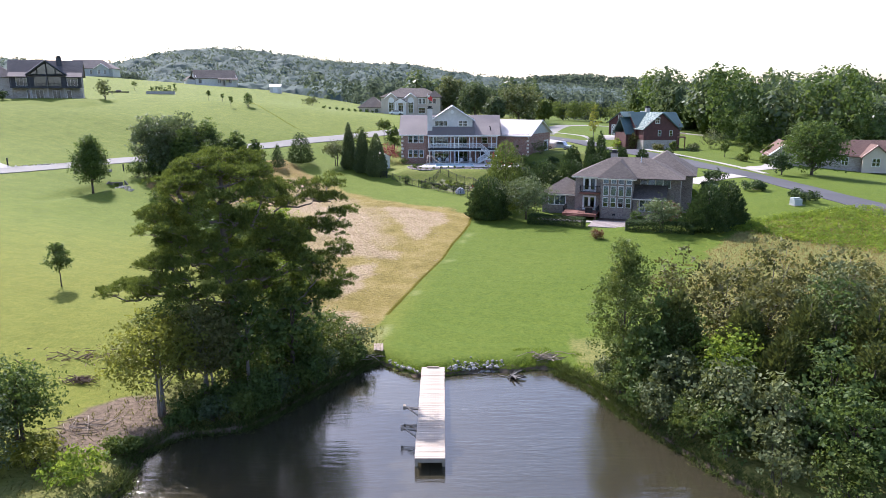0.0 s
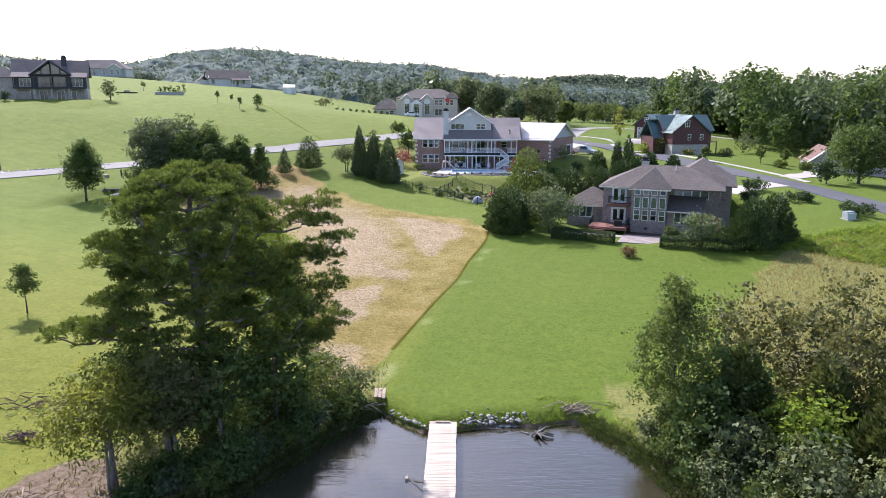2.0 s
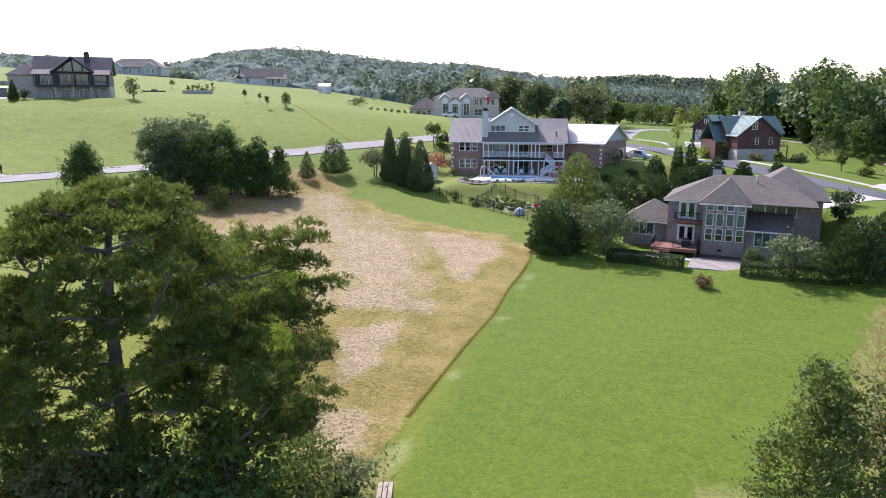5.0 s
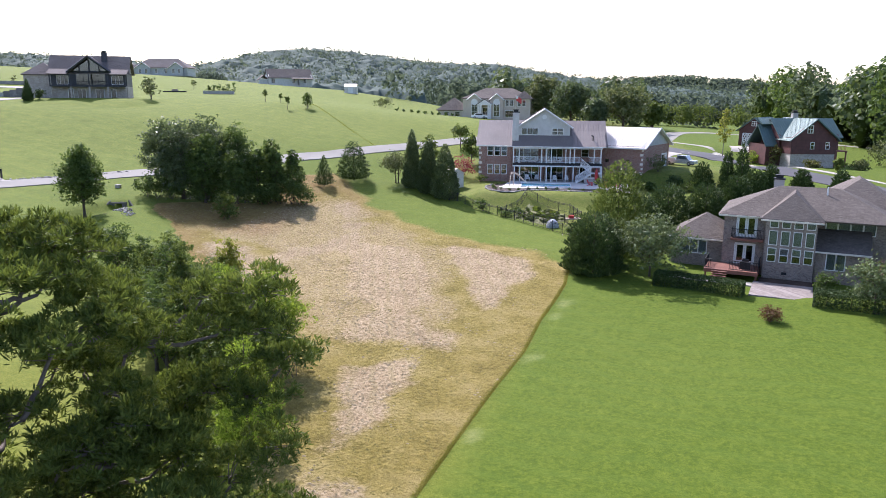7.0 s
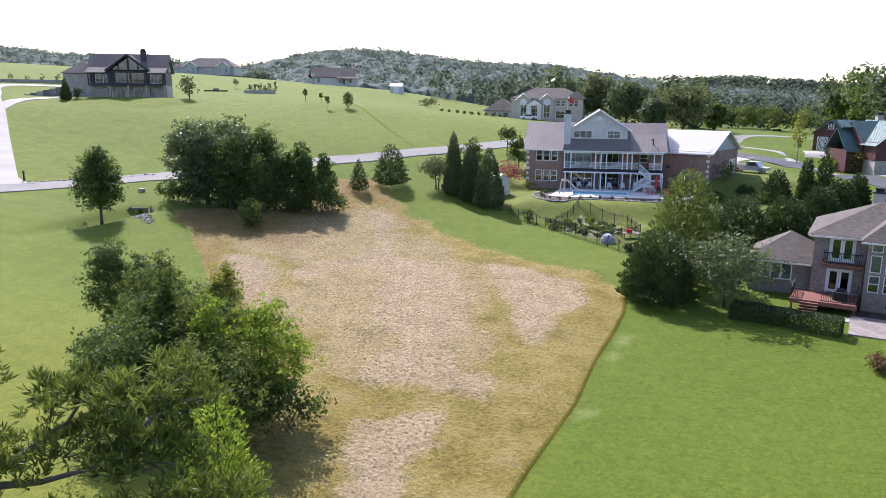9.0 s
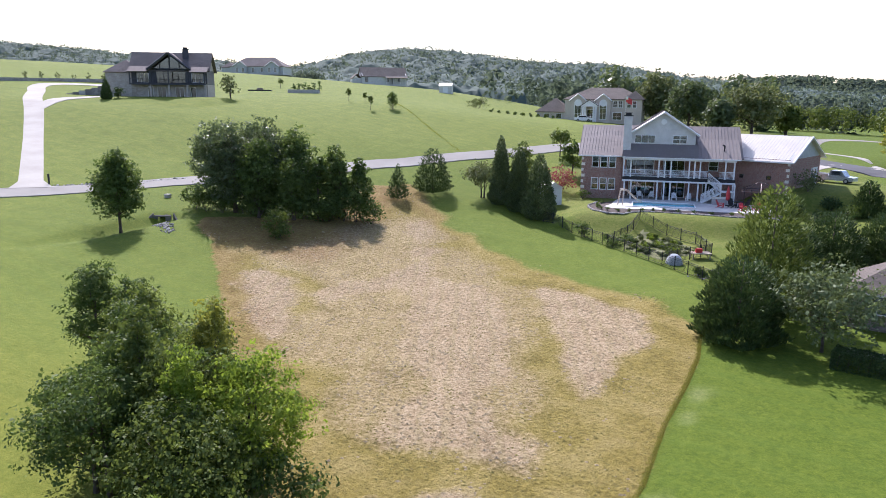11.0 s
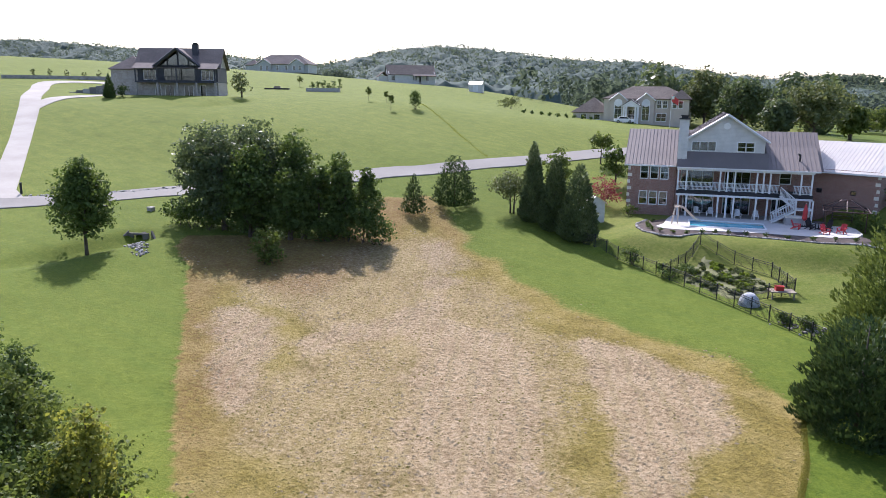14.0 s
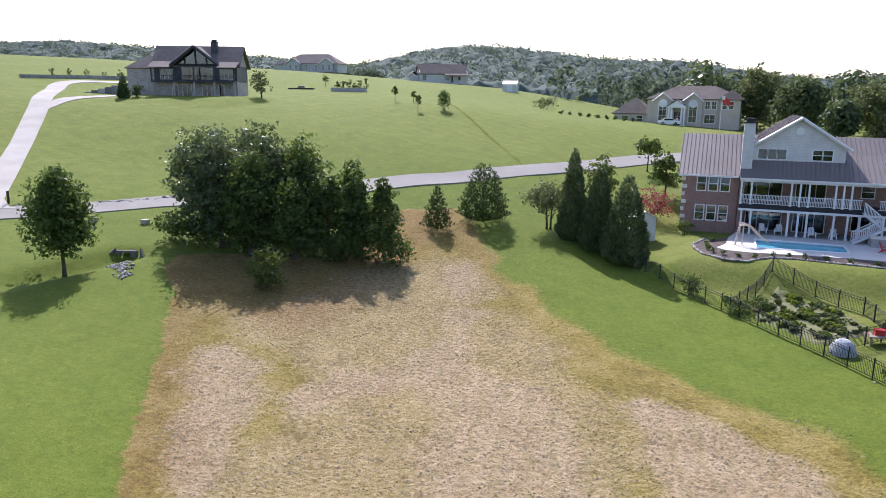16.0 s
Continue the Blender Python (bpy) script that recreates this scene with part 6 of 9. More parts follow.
    for x in (-2.45, 2.15):
        for y in (-3.25, -0.3):
            part("deck_post", Geo().box(x - 0.08, y - 0.08, -0.3, x + 0.08, y + 0.08, 0.78), M_RED_WOOD, deck)
    railing(h, (-2.55, -3.35), (-2.55, -0.1), 0.9, 0.95, M_BLACK)
    railing(h, (-2.5, -3.35), (-1.9, -3.35), 0.9, 0.95, M_BLACK)
    railing(h, (-0.4, -3.35), (2.25, -3.35), 0.9, 0.95, M_BLACK)
    railing(h, (2.25, -3.3), (2.25, -0.1), 0.9, 0.95, M_BLACK)
    for k in range(5):
        part("step", Geo().box(-1.85, -3.5 - 0.28 * (k + 1), 0.72 - 0.17 * k, -0.45, -3.48 - 0.28 * k, 0.77 - 0.17 * k), M_RED_WOOD, deck)
    # eave boards
    for a_, b_ in (((-1.9, -0.52), (2.0, -0.52)), ((8.1, 1.76), (14.0, 1.76)), ((2.05, -1.88), (7.5, -1.88)), ((-7.0, 1.12), (-1.5, 1.12))):
        zt = 3.0 if a_[0] < -6 else 5.95
        part("gutter_board", Geo().box(a_[0], a_[1] - 0.05, zt - 0.16, b_[0], a_[1], zt), M_CREAM, h)
    return h


brick_house()
# its paved terrace
M_PAVER = brickwork("terrace_pavers", (0.20, 0.165, 0.145), (0.30, 0.26, 0.235), (0.24, 0.22, 0.20), 0.4, 0.2)
M_MULCH = surface("dark_mulch", (0.035, 0.024, 0.018), (0.10, 0.07, 0.05), 0.95, 1.5, 14, 0.6, 0, 0.03)
tr = thing("terrace", "pale brick-paved terrace with two low steps to the lawn", "terrace", (21.0, 104.0, 3.25), -20.0)
part("paving", Geo().box(1.95, -8.8, -0.5, 7.1, -3.4, 0.12), M_PAVER, tr)
part("planting_bed", Geo().box(2.35, -3.39, -0.5, 7.1, -1.4, 0.1), M_MULCH, tr, "dark mulch along the wall")
part("step", Geo().box(1.95, -9.25, -0.9, 7.1, -8.81, -0.08), M_STONE, tr)
part("step", Geo().box(1.95, -9.7, -1.0, 7.1, -9.26, -0.26), M_STONE, tr)
part("path", Geo().box(-6.0, -5.4, -0.5, 1.93, -4.2, 0.1), M_CONCRETE, tr)
gr = thing("grill", "black gas grill on the deck", "grill", (21.0 + 0.3, 104.0 - 2.2, 4.15), -20.0)
part("cart", Geo().box(-0.5, -0.25, 0, 0.5, 0.25, 0.7), M_BLACK, gr)
part("lid", Geo().prism([(-0.35, 0.7), (0.35, 0.7), (0.3, 0.98), (-0.3, 0.98)], -0.24, 0.24), M_BLACK, gr)


# -- the brick and siding house with the pool --
def pool_house():
    h = thing("house", "red brick house with white double porch, siding gable and metal roof", "house", (0.0, 150.3, 6.95))
    B = M_BRICK_RED
    up, low = [(1.5 + k * 1.16, 4.25, 0.80, 1.5) for k in range(3)], [(1.5 + k * 1.16, 1.15, 0.80, 1.5) for k in range(3)]
    fr = block(h, -8.8, -3.25, 0, 12.4, 6.1, B, front=up + low)
    for x, z, a_, b_ in up + low:
        window(h, fr["front"], x, z, a_, b_, 1, 2, M_WHITE, 0.1, blind=0.62 if z > 3 else 0.5)
    # quoins on the corner
    for k in range(7):
        w = 0.5 if k % 2 else 0.32
        part("quoin", Geo().box(-8.83, -0.03, 0.4 + k * 0.8, -8.83 + w, 0.0 - 0.002, 0.8 + k * 0.8), M_CREAM, h)
    # walls behind the porch
    low = [(1.0, 0.1, 3.4, 2.2), (5.6, 0.1, 2.9, 2.2), (11.0, 0.6, 1.6, 1.5)]
    up = [(0.6, 3.3, 3.6, 2.1), (5.6, 3.3, 2.7, 2.1), (11.6, 4.0, 1.1, 1.2)]
    fr = block(h, -3.2, 11.7, 2.4, 12.4, 6.2, B, front=low + up)
    for x, z, a_, b_ in low[:2] + up[:2]:
        window(h, fr["front"], x, z, a_, b_, 3, 1, M_WHITE, 0.1, "sliding_door")
    window(h, fr["front"], *low[2], 2, 1, M_WHITE)
    window(h, fr["front"], *up[2], 1, 2, M_WHITE)
    part("brick_pier", Geo().box(-3.2, -0.6, 0, -2.75, 2.38, 6.0), B, h)
    # porch floors
    part("porch_floor", Geo().box(-3.25, -1.0, -0.3, 11.6, 2.38, 0.06), M_CONCRETE, h)
    part("upper_deck", Geo().box(-3.1, -0.95, 2.72, 11.5, 2.38, 3.12), M_BLACK, h, "dark upper deck with white edge")
    part("deck_edge", Geo().box(-3.12, -1.0, 2.50, 11.52, -0.955, 2.72), M_WHITE, h)
    part("soffit", Geo().box(-3.1, -0.9, 5.68, 11.5, 2.38, 5.74), M_WHITE, h)
    for x in (-3.0, -2.05, 1.65, 2.45, 3.25, 5.6, 6.3, 7.0, 10.2, 11.3):
        post(h, x, -0.78, 3.12, 5.7, 0.17, M_WHITE)
    for x in (-2.8, -1.9, 1.6, 2.5, 3.3, 5.7, 6.9, 7.9, 11.3):
        post(h, x, -0.78, 0.06, 2.5, 0.19, M_WHITE)
    part("porch_beam", Geo().box(-3.15, -0.88, 5.45, 11.5, -0.70, 5.68), M_WHITE, h)
    railing(h, (-3.0, -0.82), (8.0, -0.82), 3.12, 1.0, M_WHITE, 0.14, 0.045)
    railing(h, (9.4, -0.82), (11.4, -0.82), 3.12, 1.0, M_WHITE, 0.14, 0.045)
    # outside stair with a landing
    st = part("staircase", Geo().box(9.6, -2.4, 1.55, 11.4, -1.02, 1.7), M_WHITE, h, "white outside stair with a turn")
    for k in range(8):
        part("tread", Geo().box(8.0 + 0.2 * k, -2.0, 2.92 - 0.17 * k, 8.3 + 0.2 * k, -1.05, 2.97 - 0.17 * k), M_WHITE, st)
        part("tread", Geo().box(9.3 - 0.27 * k, -2.4, 1.36 - 0.17 * k, 9.62 - 0.27 * k, -1.4, 1.41 - 0.17 * k), M_WHITE, st)
    for a_, b_ in (((8.0, -2.05, 3.1), (9.7, -2.05, 1.72)), ((9.6, -2.45, 1.6), (7.3, -2.45, 0.1)), ((9.6, -1.35, 1.6), (7.3, -1.35, 0.1))):
        part("stringer", Geo().bar((a_[0], a_[1], a_[2] - 0.15), (b_[0], b_[1], b_[2] - 0.05), 0.16), M_WHITE, st)
        part("handrail", Geo().bar((a_[0], a_[1], a_[2] + 0.95), (b_[0], b_[1], b_[2] + 0.95), 0.08), M_WHITE, st)
        balusters(st, [(a_[0] + (b_[0] - a_[0]) * k / 14, a_[1] + (b_[1] - a_[1]) * k / 14, a_[2] + (b_[2] - a_[2]) * k / 14 - 0.1) for k in range(15)], 0.05, 1.05, M_WHITE)
    for x in (9.65, 11.35):
        part("post", Geo().box(x - 0.08, -2.46, 0, x + 0.08, -2.30, 2.7), M_WHITE, st)
    # siding gable over the porch
    wall(h, at(-2.3, 0.15, 0), 8.5, 9.2, M_SIDING_WHITE, [(0.55, 7.72, 2.7, 1.05), (5.55, 7.72, 1.85, 1.05)], 0.2, 2.75, 4.25, 7.0, "gable_wall", "white horizontal siding gable")
    for k in range(3):
        window(h, at(-2.3, 0.15), 0.6 + 0.9 * k, 7.75, 0.78, 0.98, 1, 1)
    for k in range(2):
        window(h, at(-2.3, 0.15), 5.6 + 0.93 * k, 7.75, 0.8, 0.98, 1, 2)
    part("gable_vent", Geo().tube([(1.95, 0.10, 10.6), (1.95, 0.16, 10.6)], [0.38, 0.38], 16), M_WHITE, h)
    wall(h, at(6.2, 0.36, 0, 90), 6.0, 9.2, M_SIDING_WHITE, (), 0.2, z0=7.0, name="gable_side")
    wall(h, at(-2.1, 6.36, 0, -90), 6.0, 9.2, M_SIDING_WHITE, (), 0.2, z0=7.0, name="gable_side")
    roof(h, gable_planes(-2.3, 6.2, 0.15, 9.5, 9.2, 12.0, 0.42, "y"), M_ROOF_METAL, 0.14, 0.42)
    for s in (-1, 1):
        part("barge_board", Geo().bar((1.95, -0.32, 11.9), (1.95 + s * 4.7, -0.32, 8.80), 0.2), M_WHITE, h)
    # main roof, porch roof
    roof(h, gable_planes(-8.8, 11.9, 0, 12.4, 6.15, 9.85, 0.45), M_ROOF_METAL, 0.14, 0.42)
    roof(h, [[(-3.2, -1.25, 5.85), (6.6, -1.25, 5.85), (6.6, 0.16, 7.6), (-3.2, 0.16, 7.6)]], M_ROOF_METAL, 0.12, 0.42, label="mauve metal porch roof")
    roof(h, [[(6.62, -1.25, 5.85), (12.0, -1.25, 5.85), (12.0, 3.2, 8.2), (6.62, 3.2, 8.2)]], M_ROOF_METAL, 0.12, 0.42, label="mauve metal porch roof")
    part("gutter_board", Geo().box(-3.25, -1.34, 5.70, 12.0, -1.26, 5.86), M_WHITE, h)
    part("gutter_board", Geo().box(-9.25, -0.54, 5.72, -3.3, -0.46, 5.90), M_WHITE, h)
    for s, x in ((0, -8.8), (1, 11.65)):
        part("gable_wall", Geo().prism([(0, 6.1), (12.4, 6.1), (6.2, 9.7)], 0, 0.25).move(at(x + (0 if not s else 0.25), 0 if s else 12.4, 0, 90 if s else -90)), B, h)
    c = chimney(h, -2.75, -0.1, 1.05, 0.9, 6.2, 11.3, M_SIDING_WHITE, M_BLACK, "white siding chimney with a black cap")
    part("vent_pipe", Geo().tube([(10.0, 0.6, 6.6), (10.0, 0.6, 7.5)], [0.1, 0.1], 8).tube([(10.0, 0.6, 7.5), (9.75, 0.5, 7.62)], [0.12, 0.12], 8), M_BLACK, h)
    return h


pool_house()


def garage():
    h = thing("garage", "brick garage wing, standing-seam metal roof coloured pale as sun glare", "garage", (11.4, 153.1, 7.0), -27.6)
    fr = block(h, -1.5, 7.5, 0, 13.2, 5.9, M_BRICK_RED, front=[(2.6, 3.2, 0.5, 0.4), (6.2, 3.2, 0.5, 0.4)], right=[(9.2, 1.9, 2.6, 2.3)])
    for x in (2.6, 6.2):
        window(h, fr["front"], x, 3.2, 0.5, 0.4, 1, 1, M_BLACK, 0.05)
    door(h, fr["right"], 9.2, 1.9, 2.6, 2.3, 1, M_WHITE, "white garage door")
    part("gable_wall", Geo().prism([(0, 5.9), (13.2, 5.9), (6.6, 8.6)], 0, 0.25).move(at(7.5, 0, 0, 90)), M_SIDING_GREY, h, "grey siding gable end")
    # The sun's glare on this roof is put into its pale colour.
    roof(h, gable_planes(-6.0, 7.6, 0, 13.2, 5.85, 8.75, 0.45), M_ROOF_PALE_GLARE, 0.14, 0.42, label="standing-seam metal roof, coloured pale as sun glare")
    for k in range(7):
        w = 0.5 if k % 2 else 0.32
        part("quoin", Geo().box(7.53 - w, -0.03, 0.6 + k * 0.75, 7.53, -0.002, 0.98 + k * 0.75), M_CREAM, h)
    part("gutter_board", Geo().box(-1.5, -0.54, 5.45, 8.0, -0.46, 5.63), M_WHITE, h)
    part("barge_board", Geo().bar((8.06, -0.45, 5.6), (8.06, 6.6, 8.7), 0.18).bar((8.06, 13.65, 5.6), (8.06, 6.6, 8.7), 0.18), M_WHITE, h)


garage()


# -- the dark house on the hill --
M_BLACKWOOD = surface("black_stained_timber", (0.022, 0.024, 0.030), (0.058, 0.060, 0.070), 0.6, 1.5, 12, 0.2)


def hill_house():
    h = thing("house", "dark timber house with a glazed gable over a stone base", "house", (-110.2, 184.2, 20.15), 23.5)
    S = M_STONE_WALL
    low = [(3.4, 0.1, 1.0, 2.1), (5.4, 0.1, 1.7, 2.1), (9.3, 0.1, 1.7, 2.1), (12.6, 0.1, 1.0, 2.1)]
    block(h, 0, 16.2, 1.6, 11.0, 2.8, S, front=low, left=[(1.0, 0.8, 1, 1.4)])
    fr = {"front": at(0, 1.6)}
    wall(h, at(0, 1.6), 16.2, 6.0, M_BLACKWOOD, [(1.2, 3.3, 2.4, 1.9), (12.9, 3.3, 2.4, 1.9), (5.3, 3.2, 6.2, 2.6)], z0=2.8)
    wall(h, at(0, 10.75, 0, -90), 8.9, 6.0, S, (), z0=2.8)
    wall(h, at(16.2, 1.85, 0, 90), 8.9, 6.0, M_BLACKWOOD, (), z0=2.8)
    wall(h, at(16.2, 11.0, 0, 180), 16.2, 6.0, S, (), z0=2.8)
    for x, z, a_, b_ in low:
        window(h, fr["front"], x, z, a_, b_, 2 if a_ > 1.2 else 1, 1, M_WHITE, 0.1, "glass_door", "white-framed glass door")
    for x in (1.2, 12.9):
        window(h, fr["front"], x, 3.3, 2.4, 1.9, 3, 1, M_WHITE, 0.08)
    window(h, fr["front"], 5.3, 3.2, 6.2, 2.6, 4, 1, M_BLACKWOOD, 0.2)
    # glazed gable
    part("gable_frame", Geo().bar((3.6, 0.2, 6.0), (8.3, 0.2, 9.6), 0.42).bar((13.0, 0.2, 6.0), (8.3, 0.2, 9.6), 0.42).bar((4.6, 1.4, 6.1), (12.9, 1.4, 6.1), 0.3).bar((8.3, 1.4, 6.1), (8.3, 1.4, 9.4), 0.26).bar((6.2, 1.4, 6.1), (6.2, 1.4, 7.7), 0.22).bar((10.4, 1.4, 6.1), (10.4, 1.4, 7.7), 0.22), M_BLACKWOOD, h, "black timber gable frame")
    part("gable_glass", Geo().prism([(4.2, 6.05), (12.4, 6.05), (8.3, 9.35)], 1.5, 1.53), M_GLASS, h)
    # Added near-black sheet standing in for the unlit room behind the glass.
    part("gable_dark_backing", Geo().prism([(4.2, 6.05), (12.4, 6.05), (8.3, 9.35)], 5.5, 5.6), M_DARK, h)
    part("upper_deck", Geo().box(0, -0.6, 2.7, 16.2, 1.58, 2.95), M_BLACKWOOD, h, "black timber balcony")
    railing(h, (0.05, -0.55), (16.15, -0.55), 2.95, 1.0, M_BLACKWOOD, 0.3, 0.03)
    for x in (0.12, 4.4, 8.3, 12.2, 16.05):
        part("post", Geo().box(x - 0.17, -0.6, 0, x + 0.17, -0.26, 2.7), S, h, "stone pier")
        part("post", Geo().box(x - 0.11, -0.55, 2.95, x + 0.11, -0.33, 5.7), M_BLACKWOOD, h)
    roof(h, gable_planes(-0.4, 16.6, 1.6, 11.0, 6.0, 10.0, 0.3), M_SHINGLE_GREY)
    roof(h, gable_planes(4.0, 12.6, 0.6, 8.0, 6.3, 9.75, 0.5, "y"), M_SHINGLE_GREY)
    for x0, x1 in ((-0.4, 3.8), (12.8, 16.6)):
        roof(h, [[(x0, -1.0, 5.55), (x1, -1.0, 5.55), (x1, 2.3, 6.75), (x0, 2.3, 6.75)]], M_SHINGLE_GREY, 0.16)
    for x, s in ((0, 0), (15.95, 1)):
        part("gable_wall", Geo().prism([(0, 6.0), (9.4, 6.0), (4.7, 9.55)], 0, 0.25).move(at(x + 0.25 * s, 1.6 if s else 11.0, 0, 90 if s else -90)), S, h)
    chimney(h, 11.2, 5.0, 1.2, 1.1, 7.0, 10.6, M_BLACKWOOD, M_BLACK, "dark chimney")
    # side wing
    block(h, -6.4, -0.03, 4.6, 12.0, 5.6, S)
    roof(h, hip_planes(-6.4, 0.9, 4.6, 12.0, 5.5, 8.4, 0.4), M_SHINGLE_GREY)
    # stepped garden walls towards the drive
    for k in range(7):
        part("garden_wall", Geo().box(-16.0 + 1.35 * k, 3.4, -0.8, -14.66 + 1.35 * k, 3.75, 0.35 + 0.32 * k), M_STONE, h)


hill_house()


def small_window_row(h, fr, xs, z, w, b_, trim=None):
    for x in xs:
        window(h, fr, x, z, w, b_, 1, 2, trim, 0.1)


# -- the beige house with arched windows --
def beige_house():
    h = thing("house", "large beige stucco house with hip roof and white portico", "house", (-27.5, 247.0, 14.4), -4.0)
    S = M_STUCCO
    xs = [(19.2, 4.0, 0.9, 1.6), (20.6, 4.0, 0.9, 1.6), (19.2, 0.8, 2.2, 1.8), (12.4, 0.1, 1.9, 3.2)]
    fr = block(h, 6.3, 26.6, 0, 12, 6.2, S, front=[(x - 6.3, z, a_, b_) for x, z, a_, b_ in xs])
    for x, z, a_, b_ in xs:
        window(h, fr["front"], x - 6.3, z, a_, b_, 2, 3 if b_ > 3 else 2, M_WHITE, 0.16)
    roof(h, hip_planes(6.3, 26.6, 0, 12, 6.15, 9.2, 0.5), M_SHINGLE_BROWN)
    for x in (9.9, 16.6):
        wall(h, at(x - 2.0, -0.6), 4.0, 5.9, S, [(1.2, 0.9, 1.6, 4.2)], 0.5, 1.5, z0=-0.5, name="gable_wall")
        window(h, at(x - 2.0, -0.6), 1.2, 0.9, 1.6, 4.2, 2, 3, M_WHITE, 0.2, "arched_window")
        part("window_arch", Geo().tube([(x, -0.66, 5.1), (x, -0.58, 5.1)], [0.95, 0.95], 20), M_WHITE, h)
        roof(h, gable_planes(x - 2.0, x + 2.0, -0.6, 4.0, 5.9, 7.5, 0.35, "y"), M_SHINGLE_BROWN)
        part("barge_board", Geo().bar((x, -0.98, 7.45), (x - 2.3, -0.98, 5.65), 0.22).bar((x, -0.98, 7.45), (x + 2.3, -0.98, 5.65), 0.22), M_WHITE, h)
    # portico
    for x in (11.6, 12.2, 14.4, 15.0):
        post(h, x, -2.6, 0, 4.2, 0.4, M_WHITE, "column")
    part("entablature", Geo().box(11.2, -2.9, 4.2, 15.4, -0.65, 4.7).prism([(11.2, 4.7), (15.4, 4.7), (13.3, 6.0)], -2.9, -2.5), M_WHITE, h)
    roof(h, gable_planes(11.3, 15.3, -2.8, 0, 4.7, 6.0, 0.2, "y"), M_SHINGLE_BROWN)
    # side turret and low garage wing
    roof(h, hip_planes(22.3, 26.8, -1.2, 4.0, 6.1, 8.4, 0.4), M_SHINGLE_BROWN)
    block(h, 22.4, 26.65, -1.1, 0 - 0.02, 6.1, S, front=[(0.5, 4.0, 0.9, 1.6), (1.9, 4.0, 0.9, 1.6)])
    for x in (0.5, 1.9):
        window(h, at(22.4, -1.1), x, 4.0, 0.9, 1.6, 1, 2, M_WHITE, 0.14)
    fr = block(h, -1.6, 6.25, 1.0, 10, 2.7, S, front=[(2.0, 0.9, 1.4, 1.2), (5.4, 0.9, 1.4, 1.2)])
    small_window_row(h, fr["front"], (2.0, 5.4), 0.9, 1.4, 1.2)
    roof(h, hip_planes(-1.6, 7.2, 1.0, 10, 2.65, 6.4, 0.5), M_SHINGLE_BROWN)


beige_house()


# -- the white house on the slope and the grey one behind the dark house --
def white_house():
    h = thing("house", "white siding house with a brown gable roof on the slope", "house", (-109.5, 309.0, 25.5), 30.0)
    fr = block(h, 4.0, 21.5, 0, 10, 3.2, M_SIDING_WHITE, front=[(1.2, 1.0, 1.0, 1.4), (9.4, 0.8, 1.0, 1.8), (11.5, 0.2, 1.1, 2.2), (14.2, 0.9, 1.0, 1.6)], left=[(2, 1.0, 1.0, 1.3)])
    small_window_row(h, fr["front"], (1.2, 9.4, 14.2), 1.0, 1.0, 1.5, M_BLACK)
    roof(h, gable_planes(4.0, 21.5, 0, 10, 3.15, 6.6, 0.4), M_SHINGLE_BROWN)
    for x, s in ((4.0, 0), (21.25, 1)):
        part("gable_wall", Geo().prism([(0, 3.2), (10, 3.2), (5, 6.5)], 0, 0.25).move(at(x + 0.25 * s, 0 if s else 10, 0, 90 if s else -90)), M_SIDING_WHITE, h)
    roof(h, [[(13.0, -2.2, 2.5), (21.6, -2.2, 2.5), (21.6, 0.2, 3.2), (13.0, 0.2, 3.2)]], M_SHINGLE_BROWN, label="porch roof")
    for x in (13.2, 16.0, 18.8, 21.4):
        post(h, x, -2.0, 0, 2.5, 0.16, M_WHITE)
    block(h, 0.5, 3.95, 2, 8, 2.4, M_SIDING_WHITE)
    roof(h, gable_planes(0.5, 4.2, 2, 8, 2.4, 4.0, 0.3, "y"), M_SHINGLE_BROWN)


white_house()


def grey_house():
    h = thing("house", "grey siding house with dark hip roof and dormer gables", "house", (-178.0, 329.0, 30.3), 8.0)
    fr = block(h, 3.0, 27, 0, 11, 3.0, M_SIDING_GREY, front=[(x, 0.5, 1.0, 1.9) for x in (2, 4, 6, 10, 14, 18, 21)])
    small_window_row(h, fr["front"], (2, 4, 6, 10, 14, 18, 21), 0.5, 1.0, 1.9)
    roof(h, hip_planes(3.0, 27, 0, 11, 2.95, 7.0, 0.5), M_SHINGLE_GREY)
    for x in (8.0, 22.5):
        wall(h, at(x - 3.0, -1.0), 6.0, 3.0, M_SIDING_GREY, [(1.2, 0.5, 1.0, 1.8), (3.8, 0.5, 1.0, 1.8)], 0.25, 2.0, z0=-0.5, name="gable_wall")
        for q in (1.2, 3.8):
            window(h, at(x - 3.0, -1.0), q, 0.5, 1.0, 1.8, 1, 2)
        roof(h, gable_planes(x - 3.0, x + 3.0, -1.0, 5.0, 3.0, 5.1, 0.4, "y"), M_SHINGLE_GREY)
        part("barge_board", Geo().bar((x, -1.45, 5.05), (x - 3.4, -1.45, 2.75), 0.2).bar((x, -1.45, 5.05), (x + 3.4, -1.45, 2.75), 0.2), M_WHITE, h)
    block(h, -2, 2.95, 3, 9, 2.6, M_SIDING_GREY)
    roof(h, hip_planes(-2, 3.5, 3, 9, 2.6, 5.0, 0.4), M_SHINGLE_GREY)


grey_house()


